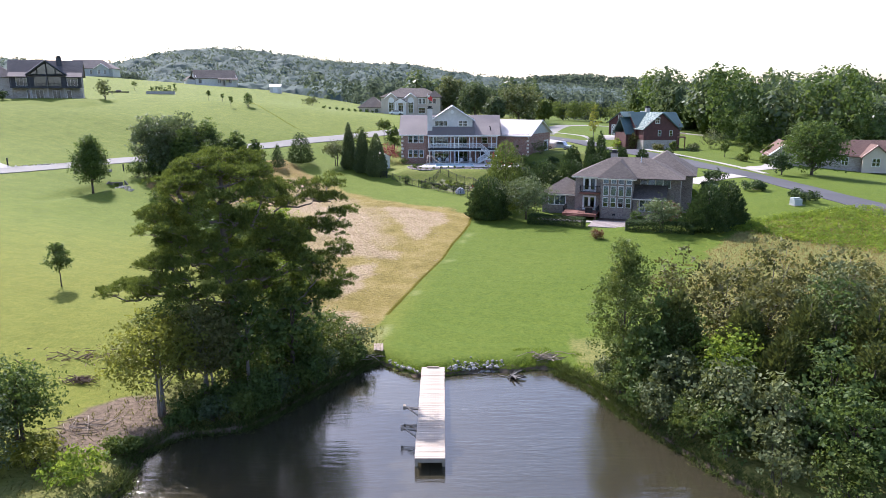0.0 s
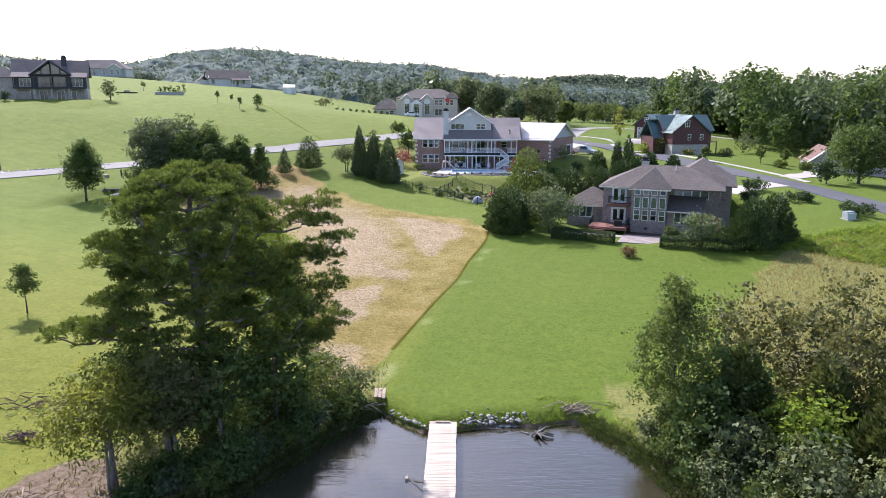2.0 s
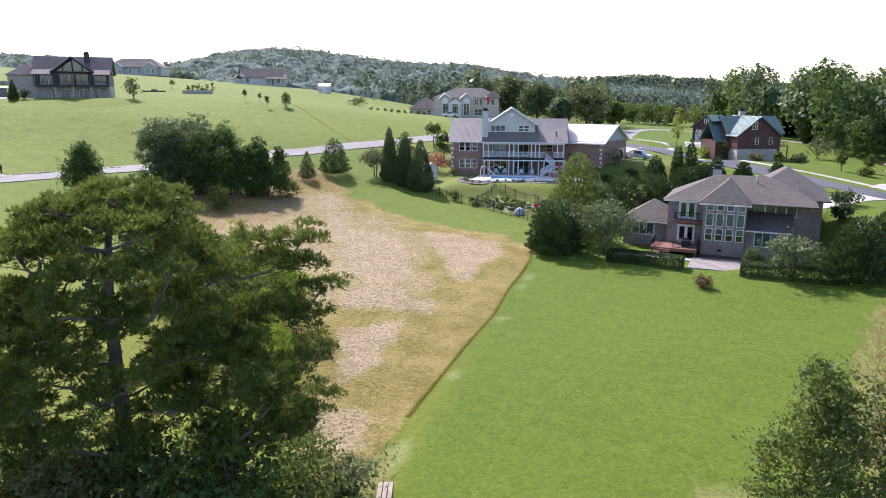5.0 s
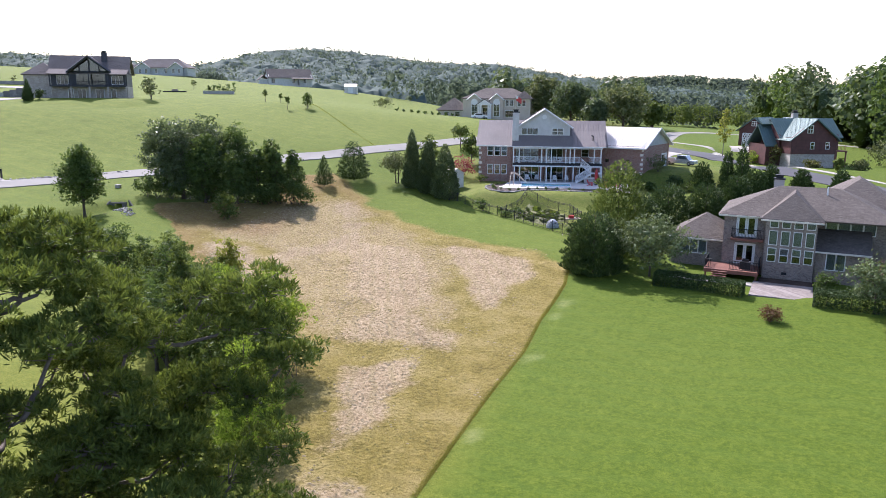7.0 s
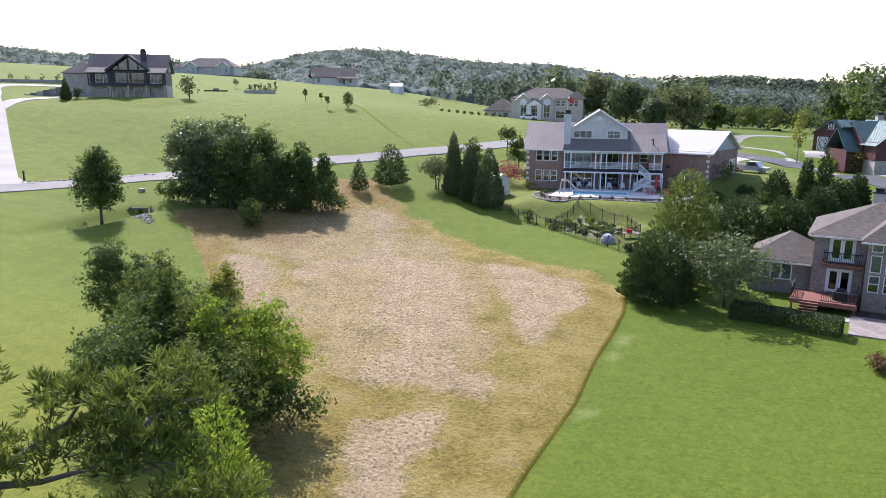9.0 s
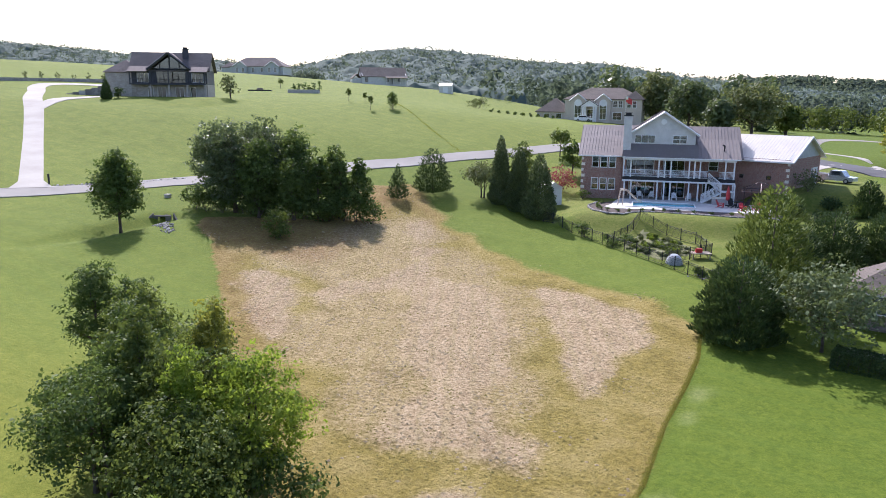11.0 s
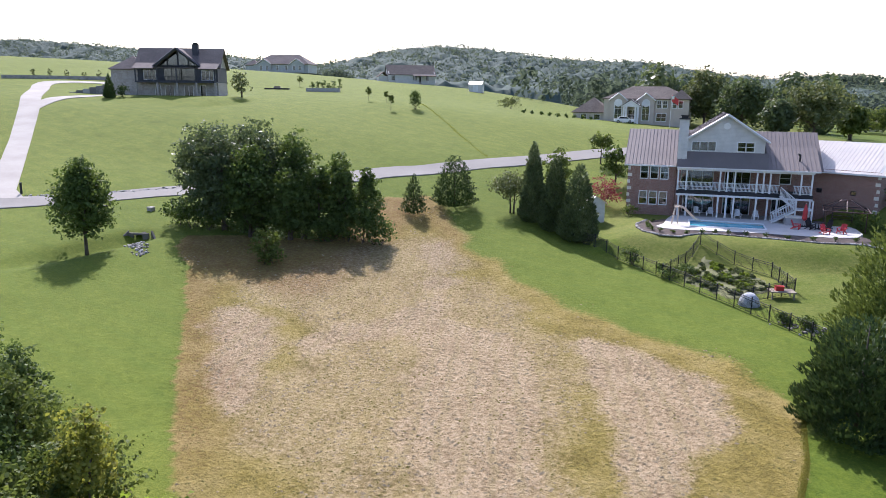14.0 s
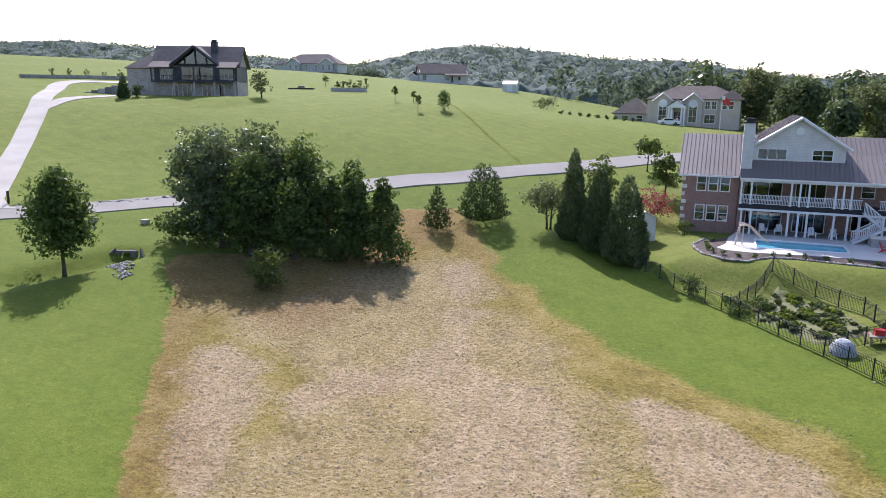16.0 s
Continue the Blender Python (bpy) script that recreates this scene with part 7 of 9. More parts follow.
# -- the red log house with the barn garage --
def log_house():
    h = thing("house", "red-brown log house with green metal roof on a stone base", "house", (52.5, 173.0, 8.5), 8.0)
    fr = block(h, -4.0, 4.6, 0, 12, 5.0, M_LOGS, front=[(3.7, 2.9, 0.7, 1.3), (6.6, 2.9, 0.6, 1.3)], z0=1.9)
    for x in (3.7, 6.6):
        window(h, fr["front"], x, 2.9, 0.65, 1.2, 1, 2, M_WHITE, 0.08)
    part("gable_wall", Geo().prism([(-4.0, 5.0), (4.6, 5.0), (0.3, 8.4)], 0, 0.25), M_LOGS, h)
    window(h, at(-4.0, -0.06), 2.9, 5.9, 0.9, 1.3, 2, 2, M_WHITE, 0.1)
    block(h, -3.9, 4.5, 0.1, 11.9, 1.88, M_STONE_WALL, z0=-1.2)
    roof(h, gable_planes(-4.0, 4.6, 0, 12, 4.9, 8.5, 0.6, "y"), M_ROOF_GREEN, 0.14, 0.45)
    # main roof along the slope and the lower wing towards the barn
    block(h, -4.4, 7.2, 4.0, 12.5, 5.2, M_LOGS, z0=-0.5)
    roof(h, gable_planes(-4.2, 7.4, 3.9, 12.5, 5.1, 8.4, 0.4), M_ROOF_GREEN, 0.14, 0.45)
    for x, s_ in ((-4.4, 0), (6.95, 1)):
        part("gable_wall", Geo().prism([(0, 5.2), (8.5, 5.2), (4.25, 8.2)], 0, 0.25).move(at(x + 0.25 * s_, 4.0 if s_ else 12.5, 0, 90 if s_ else -90)), M_LOGS, h)
    block(h, -6.6, -4.45, 4.6, 12.0, 3.4, M_LOGS, z0=-0.5)
    roof(h, gable_planes(-6.7, -4.5, 4.4, 12.4, 3.3, 7.2, 0.2), M_ROOF_GREEN, 0.14, 0.45, label="green roof of the lower wing")
    roof(h, [[(-6.4, 7.4, 7.3), (-3.4, 7.4, 7.3), (-3.4, 9.6, 8.5), (-6.4, 9.6, 8.5)]], M_ROOF_GREEN, 0.25, 0.45, label="raised green roof strip")
    # side porch on posts
    part("porch_deck", Geo().box(4.7, 0.6, 2.3, 7.2, 3.4, 2.5), M_RED_WOOD, h)
    for x in (5.0, 7.0):
        post(h, x, 0.7, -0.5, 2.3, 0.2, M_RED_WOOD)
    railing(h, (4.8, 0.7), (7.1, 0.7), 2.5, 0.9, M_RED_WOOD, 0.25, 0.04)
    chimney(h, 0.6, 9.0, 1.0, 1.0, 6.0, 9.4, M_STONE, M_BLACK)
    return h


log_house()


def barn_garage():
    h = thing("garage", "red log garage with white cross-braced barn doors", "garage", (46.3, 199.4, 10.2), -32.0)
    fr = block(h, 0, 6.2, 0, 11, 4.0, M_LOGS, front=[(0.7, 0.0, 2.1, 3.0), (3.4, 0.0, 2.1, 3.0)])
    for x in (0.7, 3.4):
        d = part("barn_door", Geo().box(x, 0.03, 0, x + 2.1, 0.10, 3.0), M_LOGS, h, "red barn door with white cross braces")
        for k in range(2):
            a_ = x + 1.05 * k
            part("brace", Geo().box(a_ + 0.04, -0.02, 0.04, a_ + 0.2, 0.025, 2.96).box(a_ + 0.87, -0.02, 0.04, a_ + 1.02, 0.025, 2.96).box(a_ + 0.2, -0.02, 0.04, a_ + 0.87, 0.025, 0.2)
                 .box(a_ + 0.2, -0.02, 1.4, a_ + 0.87, 0.025, 1.56).box(a_ + 0.2, -0.02, 2.8, a_ + 0.87, 0.025, 2.96)
                 .bar((a_ + 0.2, 0.0, 0.2), (a_ + 0.87, 0.0, 1.4), 0.13).bar((a_ + 0.87, 0.0, 0.2), (a_ + 0.2, 0.0, 1.4), 0.13).bar((a_ + 0.2, 0.0, 1.56), (a_ + 0.87, 0.0, 2.8), 0.13).bar((a_ + 0.87, 0.0, 1.56), (a_ + 0.2, 0.0, 2.8), 0.13), M_WHITE, d)
    part("gable_wall", Geo().prism([(0, 4.0), (6.2, 4.0), (3.1, 6.3)], 0, 0.25), M_LOGS, h)
    window(h, at(0, -0.06), 2.65, 4.6, 0.9, 0.9, 2, 2, M_WHITE, 0.1)
    roof(h, gable_planes(0, 6.2, 0, 11, 3.9, 6.35, 0.6, "y"), M_ROOF_GREEN, 0.14, 0.45)


barn_garage()


def far_brick_house():
    h = thing("house", "low pale brick house with red-brown shingle gables", "house", (70.2, 152.2, 5.6), -16.0)
    fr = block(h, 0, 6.5, 0, 11, 3.1, M_STONE_WALL, front=[(2.6, 0.9, 1.2, 1.5)], left=[(3.0, 0.9, 1.2, 1.5)])
    window(h, fr["front"], 2.6, 0.9, 1.2, 1.5, 2, 2)
    window(h, fr["left"], 3.0, 0.9, 1.2, 1.5, 2, 2)
    part("gable_wall", Geo().prism([(0, 3.1), (6.5, 3.1), (3.25, 5.6)], 0, 0.25), M_STONE_WALL, h)
    roof(h, gable_planes(0, 6.5, 0, 11, 3.05, 5.7, 0.45, "y"), M_SHINGLE_RED)
    part("barge_board", Geo().bar((3.25, -0.5, 5.6), (-0.5, -0.5, 2.6), 0.22).bar((3.25, -0.5, 5.6), (7.0, -0.5, 2.6), 0.22), M_WHITE, h)
    block(h, 6.55, 26, 2.5, 11, 3.1, M_STONE_WALL, front=[(3, 0.9, 1.2, 1.5), (8, 0.9, 1.2, 1.5), (14, 0.9, 1.2, 1.5)])
    for x in (3, 8, 14):
        window(h, at(6.55, 2.5), x, 0.9, 1.2, 1.5, 2, 2)
    roof(h, gable_planes(5.5, 26, 2.5, 11, 3.05, 6.0, 0.45), M_SHINGLE_RED)
    wall(h, at(18, 0.5), 5.0, 3.1, M_STUCCO, [(1.8, 0.9, 1.4, 1.5)], 0.25, 2.2, z0=-0.5, name="gable_wall")
    window(h, at(18, 0.5), 1.8, 0.9, 1.4, 1.5, 2, 2)
    roof(h, gable_planes(18, 23, 0.5, 6, 3.05, 5.3, 0.4, "y"), M_SHINGLE_RED)


far_brick_house()


def small_shed(x, y, z, turn, w, d, h_, label, roof_m):
    s = thing("shed", label, "shed", (x, y, z), turn)
    fr = block(s, 0, w, 0, d, h_, M_SIDING_WHITE, z0=-0.2, thick=0.12)
    for q, k in ((0.0, 0), (w - 0.12, 1)):
        part("gable_wall", Geo().prism([(0, h_), (d, h_), (d / 2, h_ + d * 0.28)], 0, 0.12).move(at(q + 0.12 * k, 0 if k else d, 0, 90 if k else -90)), M_SIDING_WHITE, s)
    roof(s, gable_planes(0, w, 0, d, h_, h_ + d * 0.29, 0.15), roof_m, 0.08)
    part("shed_door", Geo().box(w * 0.3, -0.03, 0.05, w * 0.7, -0.002, h_ * 0.85), M_WHITE, s)


small_shed(-14.6, 147.2, 6.4, -60, 3.2, 2.4, 2.3, "small white siding shed beside the cypresses", M_ROOF_PALE_GLARE)
small_shed(-72.0, 300.0, 22.2, 5, 4.6, 3.6, 2.6, "small white shed on the slope", M_ROOF_PALE_GLARE)


# ---- dock and shore ----
def dock():
    d = thing("dock", "narrow weathered timber dock standing in the pond", "dock", (-0.75, 36.5, 0.0))
    w, n, z = 1.72, 13.7, 0.72
    for x in (-0.72, 0.0, 0.72):
        part("joist", Geo().box(x - 0.05, 0.05, z - 0.26, x + 0.05, n - 0.05, z - 0.045), M_GREY_WOOD, d)
    part("end_board", Geo().box(-w / 2, -0.05, z - 0.28, w / 2, 0.0, z - 0.02), M_GREY_WOOD, d)
    for k in range(5):
        for x in (-0.78, 0.78):
            part("pile", Geo().tube([(x, 0.4 + 3.2 * k, -1.6), (x, 0.4 + 3.2 * k, z - 0.05)], [0.11, 0.10], 10), M_GREY_WOOD, d)
    part("end_sill", Geo().box(-0.45, n - 0.25, z, 0.45, n - 0.1, z + 0.09), M_GREY_WOOD, d)
    # arms that once held a boat, on the side
    for y in (3.6, 6.6):
        a_ = part("boat_arm", Geo().bar((-w / 2, y, z - 0.1), (-w / 2 - 0.85, y + 0.1, z - 0.05), 0.12).bar((-w / 2, y - 0.9, z - 0.12), (-w / 2 - 0.65, y + 0.02, z - 0.1), 0.09), M_GREY_WOOD, d, "angled timber arm on the dock's side")
        part("bracket", Geo().box(-w / 2 - 1.0, y - 0.06, z - 0.14, -w / 2 - 0.84, y + 0.26, z + 0.1), M_GREY_WOOD, a_)
    rng = np.random.default_rng(3)
    step = 0.147
    plank = Geo().box(-w / 2, 0, 0, w / 2, step - 0.014, 0.04).mesh("plank")
    plank.materials.append(M_TAN_WOOD)
    for k in range(int(n / step)):
        ob = new("plank", plank)
        ob.parent = d
        ob.location = (rng.normal() * 0.008, k * step, z - 0.04 + rng.normal() * 0.003)
        ob.rotation_euler = (0, 0, rng.normal() * 0.004)


dock()


def stone_mesh(rng, r, flat=0.65):
    g = Geo()
    n, rings = 7, 4
    vs, fs = [(0, 0, -r * flat)], []
    for i in range(1, rings):
        ph = -math.pi / 2 + math.pi * i / rings
        for k in range(n):
            q = r * rng.uniform(0.75, 1.2)
            vs.append((q * math.cos(ph) * math.cos(k * math.tau / n), q * math.cos(ph) * math.sin(k * math.tau / n), q * flat * math.sin(ph)))
    vs.append((0, 0, r * flat))
    for k in range(n):
        fs.append((0, 1 + (k + 1) % n, 1 + k))
        for i in range(rings - 2):
            a_ = 1 + i * n
            fs.append((a_ + k, a_ + (k + 1) % n, a_ + n + (k + 1) % n, a_ + n + k))
        fs.append((1 + (rings - 2) * n + k, 1 + (rings - 2) * n + (k + 1) % n, len(vs) - 1))
    return g.add(vs, fs)


rng = np.random.default_rng(11)
M_PALE_STONE = surface("pale_shore_stone", (0.20, 0.18, 0.16), (0.44, 0.42, 0.38), 0.9, 2.0, 9, 0.4, 0, 0.02, 0.7)
kinds = []
for k in range(6):
    me = stone_mesh(rng, 0.16).mesh("stone", True)
    me.materials.append(M_PALE_STONE if k % 2 else M_STONE)
    kinds.append(me)


def strew(name, label, spots, size, category="rocks"):
    """A pile of loose stones, each an object of its own."""
    x0, y0 = spots[0][0], spots[0][1]
    pile = thing(name, label, category, (x0, y0, height(x0, y0)))
    zz = land(np.array([s[0] for s in spots]), np.array([s[1] for s in spots]))
    for (x, y), z in zip(spots, zz):
        ob = new("stone", kinds[rng.integers(6)])
        ob.parent = pile
        s = size * rng.uniform(0.5, 1.5)
        ob.location = (x - x0, y - y0, max(z, -0.05) + 0.05 * s - height(x0, y0))
        ob.rotation_euler, ob.scale = (rng.normal() * 0.3, rng.normal() * 0.3, rng.uniform(0, 6)), (s, s * rng.uniform(0.7, 1.1), s * 0.9)
    return pile


strew("rock_pile", "pale broken rocks on the shore beside the dock", [(0.4 + 4.2 * u + rng.normal() * 0.1, 50.45 + 0.95 * u - 0.3 * u * u + abs(rng.normal()) * 0.35) for u in rng.random(110)], 0.75)
strew("rock_pile", "pale rocks along the water's edge", [(-4.2 + 2.6 * u, 52.0 - 2.1 * u + abs(rng.normal()) * 0.2) for u in rng.random(34)], 0.7)
strew("rock_pile", "grey riprap stones below the pipe", [(-54.9 + rng.normal() * 0.45 + 3.4 * k / 90, 118.9 - 3.6 * k / 90 + rng.normal() * 0.4) for k in range(90)], 0.9)
strew("rock_pile", "rough stones along the road's edge", [(-77 + 13.5 * u + rng.normal() * 0.15, 124.9 + 12.2 * u + rng.normal() * 0.15) for u in np.linspace(0.05, 1, 70)], 0.9)


def sticks(name, label, x, y, n, spread, length, material, tilt=0.12):
    ob = thing(name, label, "driftwood", (x, y, max(height(x, y), 0)))
    for k in range(n):
        a_ = rng.normal() * 0.7 + 0.2
        ln = length * rng.uniform(0.4, 1.1)
        c = np.array([rng.normal() * spread, rng.normal() * spread * 0.5, 0.06 + 0.05 * (k % 5)])
        d = np.array([math.cos(a_), math.sin(a_), rng.normal() * tilt]) * ln / 2
        r = rng.uniform(0.015, 0.05)
        g = Geo()
        limb(g, rng, c - d, c + d, r, r * 0.5, 0.03, 5, 3)
        part("stick", g, material, ob)


sticks("driftwood_pile", "heap of bleached driftwood on the grassy bank", 8.2, 52.3, 38, 0.6, 1.7, M_DRIFT)
sticks("driftwood_pile", "bleached driftwood in the reeds at the water's edge", -6.6, 52.2, 16, 0.7, 1.7, M_DRIFT)
sticks("driftwood_pile", "dead branches on the muddy bank", -22.6, 40.2, 22, 1.0, 2.0, M_DRIFT)
sticks("brush_pile", "heap of cut brown brush on the lawn", -25.4, 46.4, 80, 0.5, 0.8, M_DRIFT_DARK, 0.3)
sticks("brush_pile", "row of dead brown brush along the lawn", -27.2, 50.2, 90, 1.9, 0.8, M_DRIFT_DARK, 0.35)
lg = thing("log", "dark waterlogged root stump in the shallows", "log", (5.2, 49.9, -0.05))
g = Geo()
for k in range(9):
    a_ = k * 0.75
    limb(g, rng, (0, 0, 0.12), (0.7 * math.cos(a_) + 0.35, 0.8 * math.sin(a_) - 0.2, rng.uniform(0.0, 0.5)), 0.12, 0.03, 0.1, 6, 4)
part("root", g, surface("wet_wood", (0.02, 0.016, 0.013), (0.06, 0.05, 0.04), 0.6, 2, 12, 0.5), lg)
g = Geo()
limb(g, rng, (-0.5, 0.1, 0.08), (-3.4, 0.9, 0.06), 0.06, 0.02, 0.02, 6, 5)
part("branch", g, M_BARK_PALE, lg)
pl = thing("plank_stack", "three bleached boards lying on the bank", "planks", (-5.2, 54.2, height(-5.2, 54.2) + 0.03), 95)
for k in range(3):
    part("board", Geo().box(-0.9 + 0.1 * k, -0.35 + 0.27 * k, 0, 0.8, -0.13 + 0.27 * k, 0.06), M_DRIFT, pl)
pl = thing("plank", "single bleached board at the water's edge", "planks", (-5.0, 53.2, 0.42), 5)
part("board", Geo().box(-0.7, -0.1, 0, 0.7, 0.1, 0.06), M_DRIFT, pl)


def tufts(name, label, px, py, material, h, w, seed, lay=0.5, lift=0.0):
    """Loose blades of grass as one mass."""
    r = np.random.default_rng(seed)
    n = len(px)
    z = np.maximum(land(px, py), 0) - 0.02 + lift
    a_ = r.random(n) * math.tau
    hh, ww = h * r.uniform(0.5, 1.5, n), w * r.uniform(0.6, 1.4, n)
    lean = r.normal(size=(n, 2)) * lay
    base = np.stack([px, py, z], 1)
    side = np.stack([np.cos(a_) * ww / 2, np.sin(a_) * ww / 2, np.zeros(n)], 1)
    tip = base + np.stack([lean[:, 0] * hh, lean[:, 1] * hh, hh], 1)
    q = np.stack([base - side, base + side, tip + side * 0.45, tip - side * 0.45], 1)
    return tagged(place(name, quads_mesh(name, q), material), label, "grass", kind="stuff")


r = np.random.default_rng(21)


def inside(n, x0, x1, y0, y1, keep):
    px, py = r.uniform(x0, x1, n), r.uniform(y0, y1, n)
    ok = keep(px, py)
    return px[ok], py[ok]


def zone(k):
    return lambda x, y: (zones(x, y)[k] > r.random(len(x)) * 0.8 + 0.15) & (edge_distance(x, y, SHORE) < -0.15)


M_CLOD = surface("dry_clods", (0.24, 0.185, 0.105), (0.40, 0.32, 0.195), 0.95, 0.6, 9, 0.4, 0, 0.02)


def clods(name, label, px, py, size, seed, material):
    """Small lumps of dry hay and earth lying on the field, as one mass."""
    q_ = np.random.default_rng(seed)
    n = len(px)
    a_ = q_.random(n) * math.tau
    k = size * q_.uniform(0.5, 1.6, n)
    ring_ = [np.stack([px + np.cos(a_ + t) * k * q_.uniform(0.7, 1.3, n), py + np.sin(a_ + t) * k * 0.8, land(px, py) - 0.02], 1) for t in (0, 1.57, 3.14, 4.71)]
    tip = np.stack([px, py, land(px, py) + 0.01 + k * q_.uniform(0.12, 0.42, n)], 1)
    v = np.stack(ring_ + [tip], 1).reshape(-1, 3)
    o = np.arange(n)[:, None] * 5
    f = np.concatenate([o + np.array(t) for t in ((0, 1, 4), (1, 2, 4), (2, 3, 4), (3, 0, 4))])
    return tagged(place(name, np_mesh(name, v, f, False), material), label, "hay", kind="stuff")


px, py = inside(42000, -50, 6, 55, 148, zone(0))
bare = zones(px, py)[1] + 0.5 * wobble(px, py, 2.2, 5) + r.normal(size=len(px)) * 0.25
clods("hay", "small dry clods of cut hay on the bleached ground", px[bare > 0.55], py[bare > 0.55], 0.12, 1, M_CLOD)
clods("hay", "scattered tufts of dry stubble on the field", px[(bare <= 0.55) & (bare > -0.1)], py[(bare <= 0.55) & (bare > -0.1)], 0.09, 2, surface("dry_stubble", (0.15, 0.125, 0.035), (0.27, 0.23, 0.075), 0.95, 0.6, 9, 0.4, 0, 0.02))
# the unmown rim of the field, standing above the lawn
rim_line = FIELD[2:10]
seg = r.integers(0, len(rim_line) - 1, 16000)
along = r.random((16000, 1))
pts_ = rim_line[seg] + (rim_line[seg + 1] - rim_line[seg]) * along
tufts("dry_grass", "strip of longer dry grass along the field's rim", pts_[:, 0] - np.abs(r.normal(size=16000)) * 0.16 + 0.08, pts_[:, 1], M_DRY_GRASS, 0.05, 0.05, 8, 0.5)
u_ = r.random(1200)
M_SLOPE_GRASS = foliage("slope_grass", (0.13, 0.165, 0.024), (0.20, 0.235, 0.038), (0.25, 0.275, 0.05), 0.5, 0.9)
tufts("dark_grass", "line of longer darker grass down the open slope", np.interp(u_, [0, 0.35, 0.7, 1], [-55.5, -46.5, -38.6, -30.9]) + r.normal(size=1200) * 0.25, np.interp(u_, [0, 0.35, 0.7, 1], [204.5, 190.6, 178.6, 167.6]), M_SLOPE_GRASS, 0.09, 0.06, 9, 0.6)
px, py = inside(60000, 14, 62, 42, 98, zone(3))
tufts("tall_grass", "tall yellow-green meadow grass", px, py, M_TALL_GRASS, 0.22, 0.06, 3, 0.7)
px, py = inside(14000, -36, -4, 28, 60, zone(3))
tufts("tall_grass", "rough weeds and grass on the pond bank", px, py, foliage("bank_weeds", (0.055, 0.070, 0.020), (0.150, 0.155, 0.050), (0.22, 0.20, 0.08), 0.4, 0.8), 0.18, 0.07, 4, 0.7)
# lawn running over the water's edge
ux = np.linspace(-4.8, 11, 5200)
sh = SHORE[(SHORE[:, 1] > 40) & (SHORE[:, 0] > -5.4) & (SHORE[:, 0] < 12.5)]
px = ux + r.normal(size=len(ux)) * 0.12
py = np.interp(ux, sh[:, 0], sh[:, 1]) + np.abs(r.normal(size=len(ux))) * 0.45 - 0.12
M_BANK_WEEDS = foliage("dark_bank_weeds", (0.030, 0.050, 0.014), (0.085, 0.120, 0.034), (0.150, 0.180, 0.055), 0.4, 0.8)
M_SHORE_GRASS = foliage("shore_grass", (0.085, 0.15, 0.025), (0.17, 0.255, 0.045), (0.24, 0.31, 0.065), 0.55, 0.8)
tufts("shore_grass", "long green grass hanging over the water's edge", px, py, M_SHORE_GRASS, 0.11, 0.045, 5, 0.6)
for line_, n_, seed_ in ((SHORE[4:15], 9000, 31), (SHORE[21:30], 9000, 32)):
    seg = r.integers(0, len(line_) - 1, n_)
    pts_ = line_[seg] + (line_[seg + 1] - line_[seg]) * r.random((n_, 1)) + r.normal(size=(n_, 2)) * 0.28
    tufts("shore_weeds", "dark weeds hanging over the water's edge", pts_[:, 0], pts_[:, 1], M_BANK_WEEDS, 0.22, 0.055, seed_, 0.9)
px, py = inside(3800, 5.5, 12.0, 47.5, 54, lambda x, y: (wobble(x, y, 1.1, 4) > 0.1) & (edge_distance(x, y, SHORE) < 0.25) & (edge_distance(x, y, SHORE) > -2.6))
tufts("shore_grass", "tussocks of long grass on the bank", px, py, M_SHORE_GRASS, 0.14, 0.05, 6, 0.6)
px, py = inside(4200, 37, 60, 72, 98, lambda x, y: (y > 86 - 0.9 * (x - 40) + wobble(x, y, 3.0, 1)) & (y < 92 + 0.25 * (x - 38)))
q = leaves(np.random.default_rng(7), np.stack([px, py, land(px, py) + 0.22], 1), 0.42, 16, 0.17, (1.2, 1.2, 0.8))
tagged(place("weeds", quads_mesh("weeds", q), M_LEAF_BRIGHT), "low bushy bright green weeds at the meadow's edge", "weeds", kind="stuff")

# undergrowth under the thicket and the bank trees
for k in range(26):
    x, y = r.uniform(13.5, 40), r.uniform(36, 55)
    if edge_distance(np.array([x]), np.array([y]), SHORE)[0] > -0.8:
        continue
    bush("bush", "tangled undergrowth in the thicket", x, y, r.uniform(3, 4.6), r.uniform(2.0, 3.6), (M_LEAF_DARK, M_LEAF, M_LEAF_GREY, M_LEAF_OLIVE)[k % 4], 18, 80, 0.2, "thicket bushes", k)
for k in range(10):
    x, y = r.uniform(-19, -9.5), r.uniform(44.5, 56)
    if edge_distance(np.array([x]), np.array([y]), SHORE)[0] > -1.2:
        continue
    bush("bush", "dark undergrowth beneath the pine", x, y, r.uniform(2.6, 4.0), r.uniform(1.6, 3.0), (M_LEAF_DARK, M_LEAF)[k % 2], 16, 80, 0.19, "bank bushes", k + 40)
for k, (x, y) in enumerate([(-13.2, 47.2), (-12.2, 49.4), (-14.6, 46.0)]):
    bush("bush", "dark undergrowth beneath the pine", x, y, 4.0, 3.4, M_LEAF_DARK, 22, 90, 0.18, "bank bushes", k + 95)
for k, (x, y) in enumerate([(-30, 78), (-21, 74), (-26, 76), (-18.5, 73.5), (-15.6, 74), (-29.5, 82.5)]):
    bush("bush", "undergrowth in the tree clump", x, y, 4.2, 3.2, (M_LEAF_DARK, M_LEAF)[k % 2], 18, 80, 0.2, "clump bushes", k)
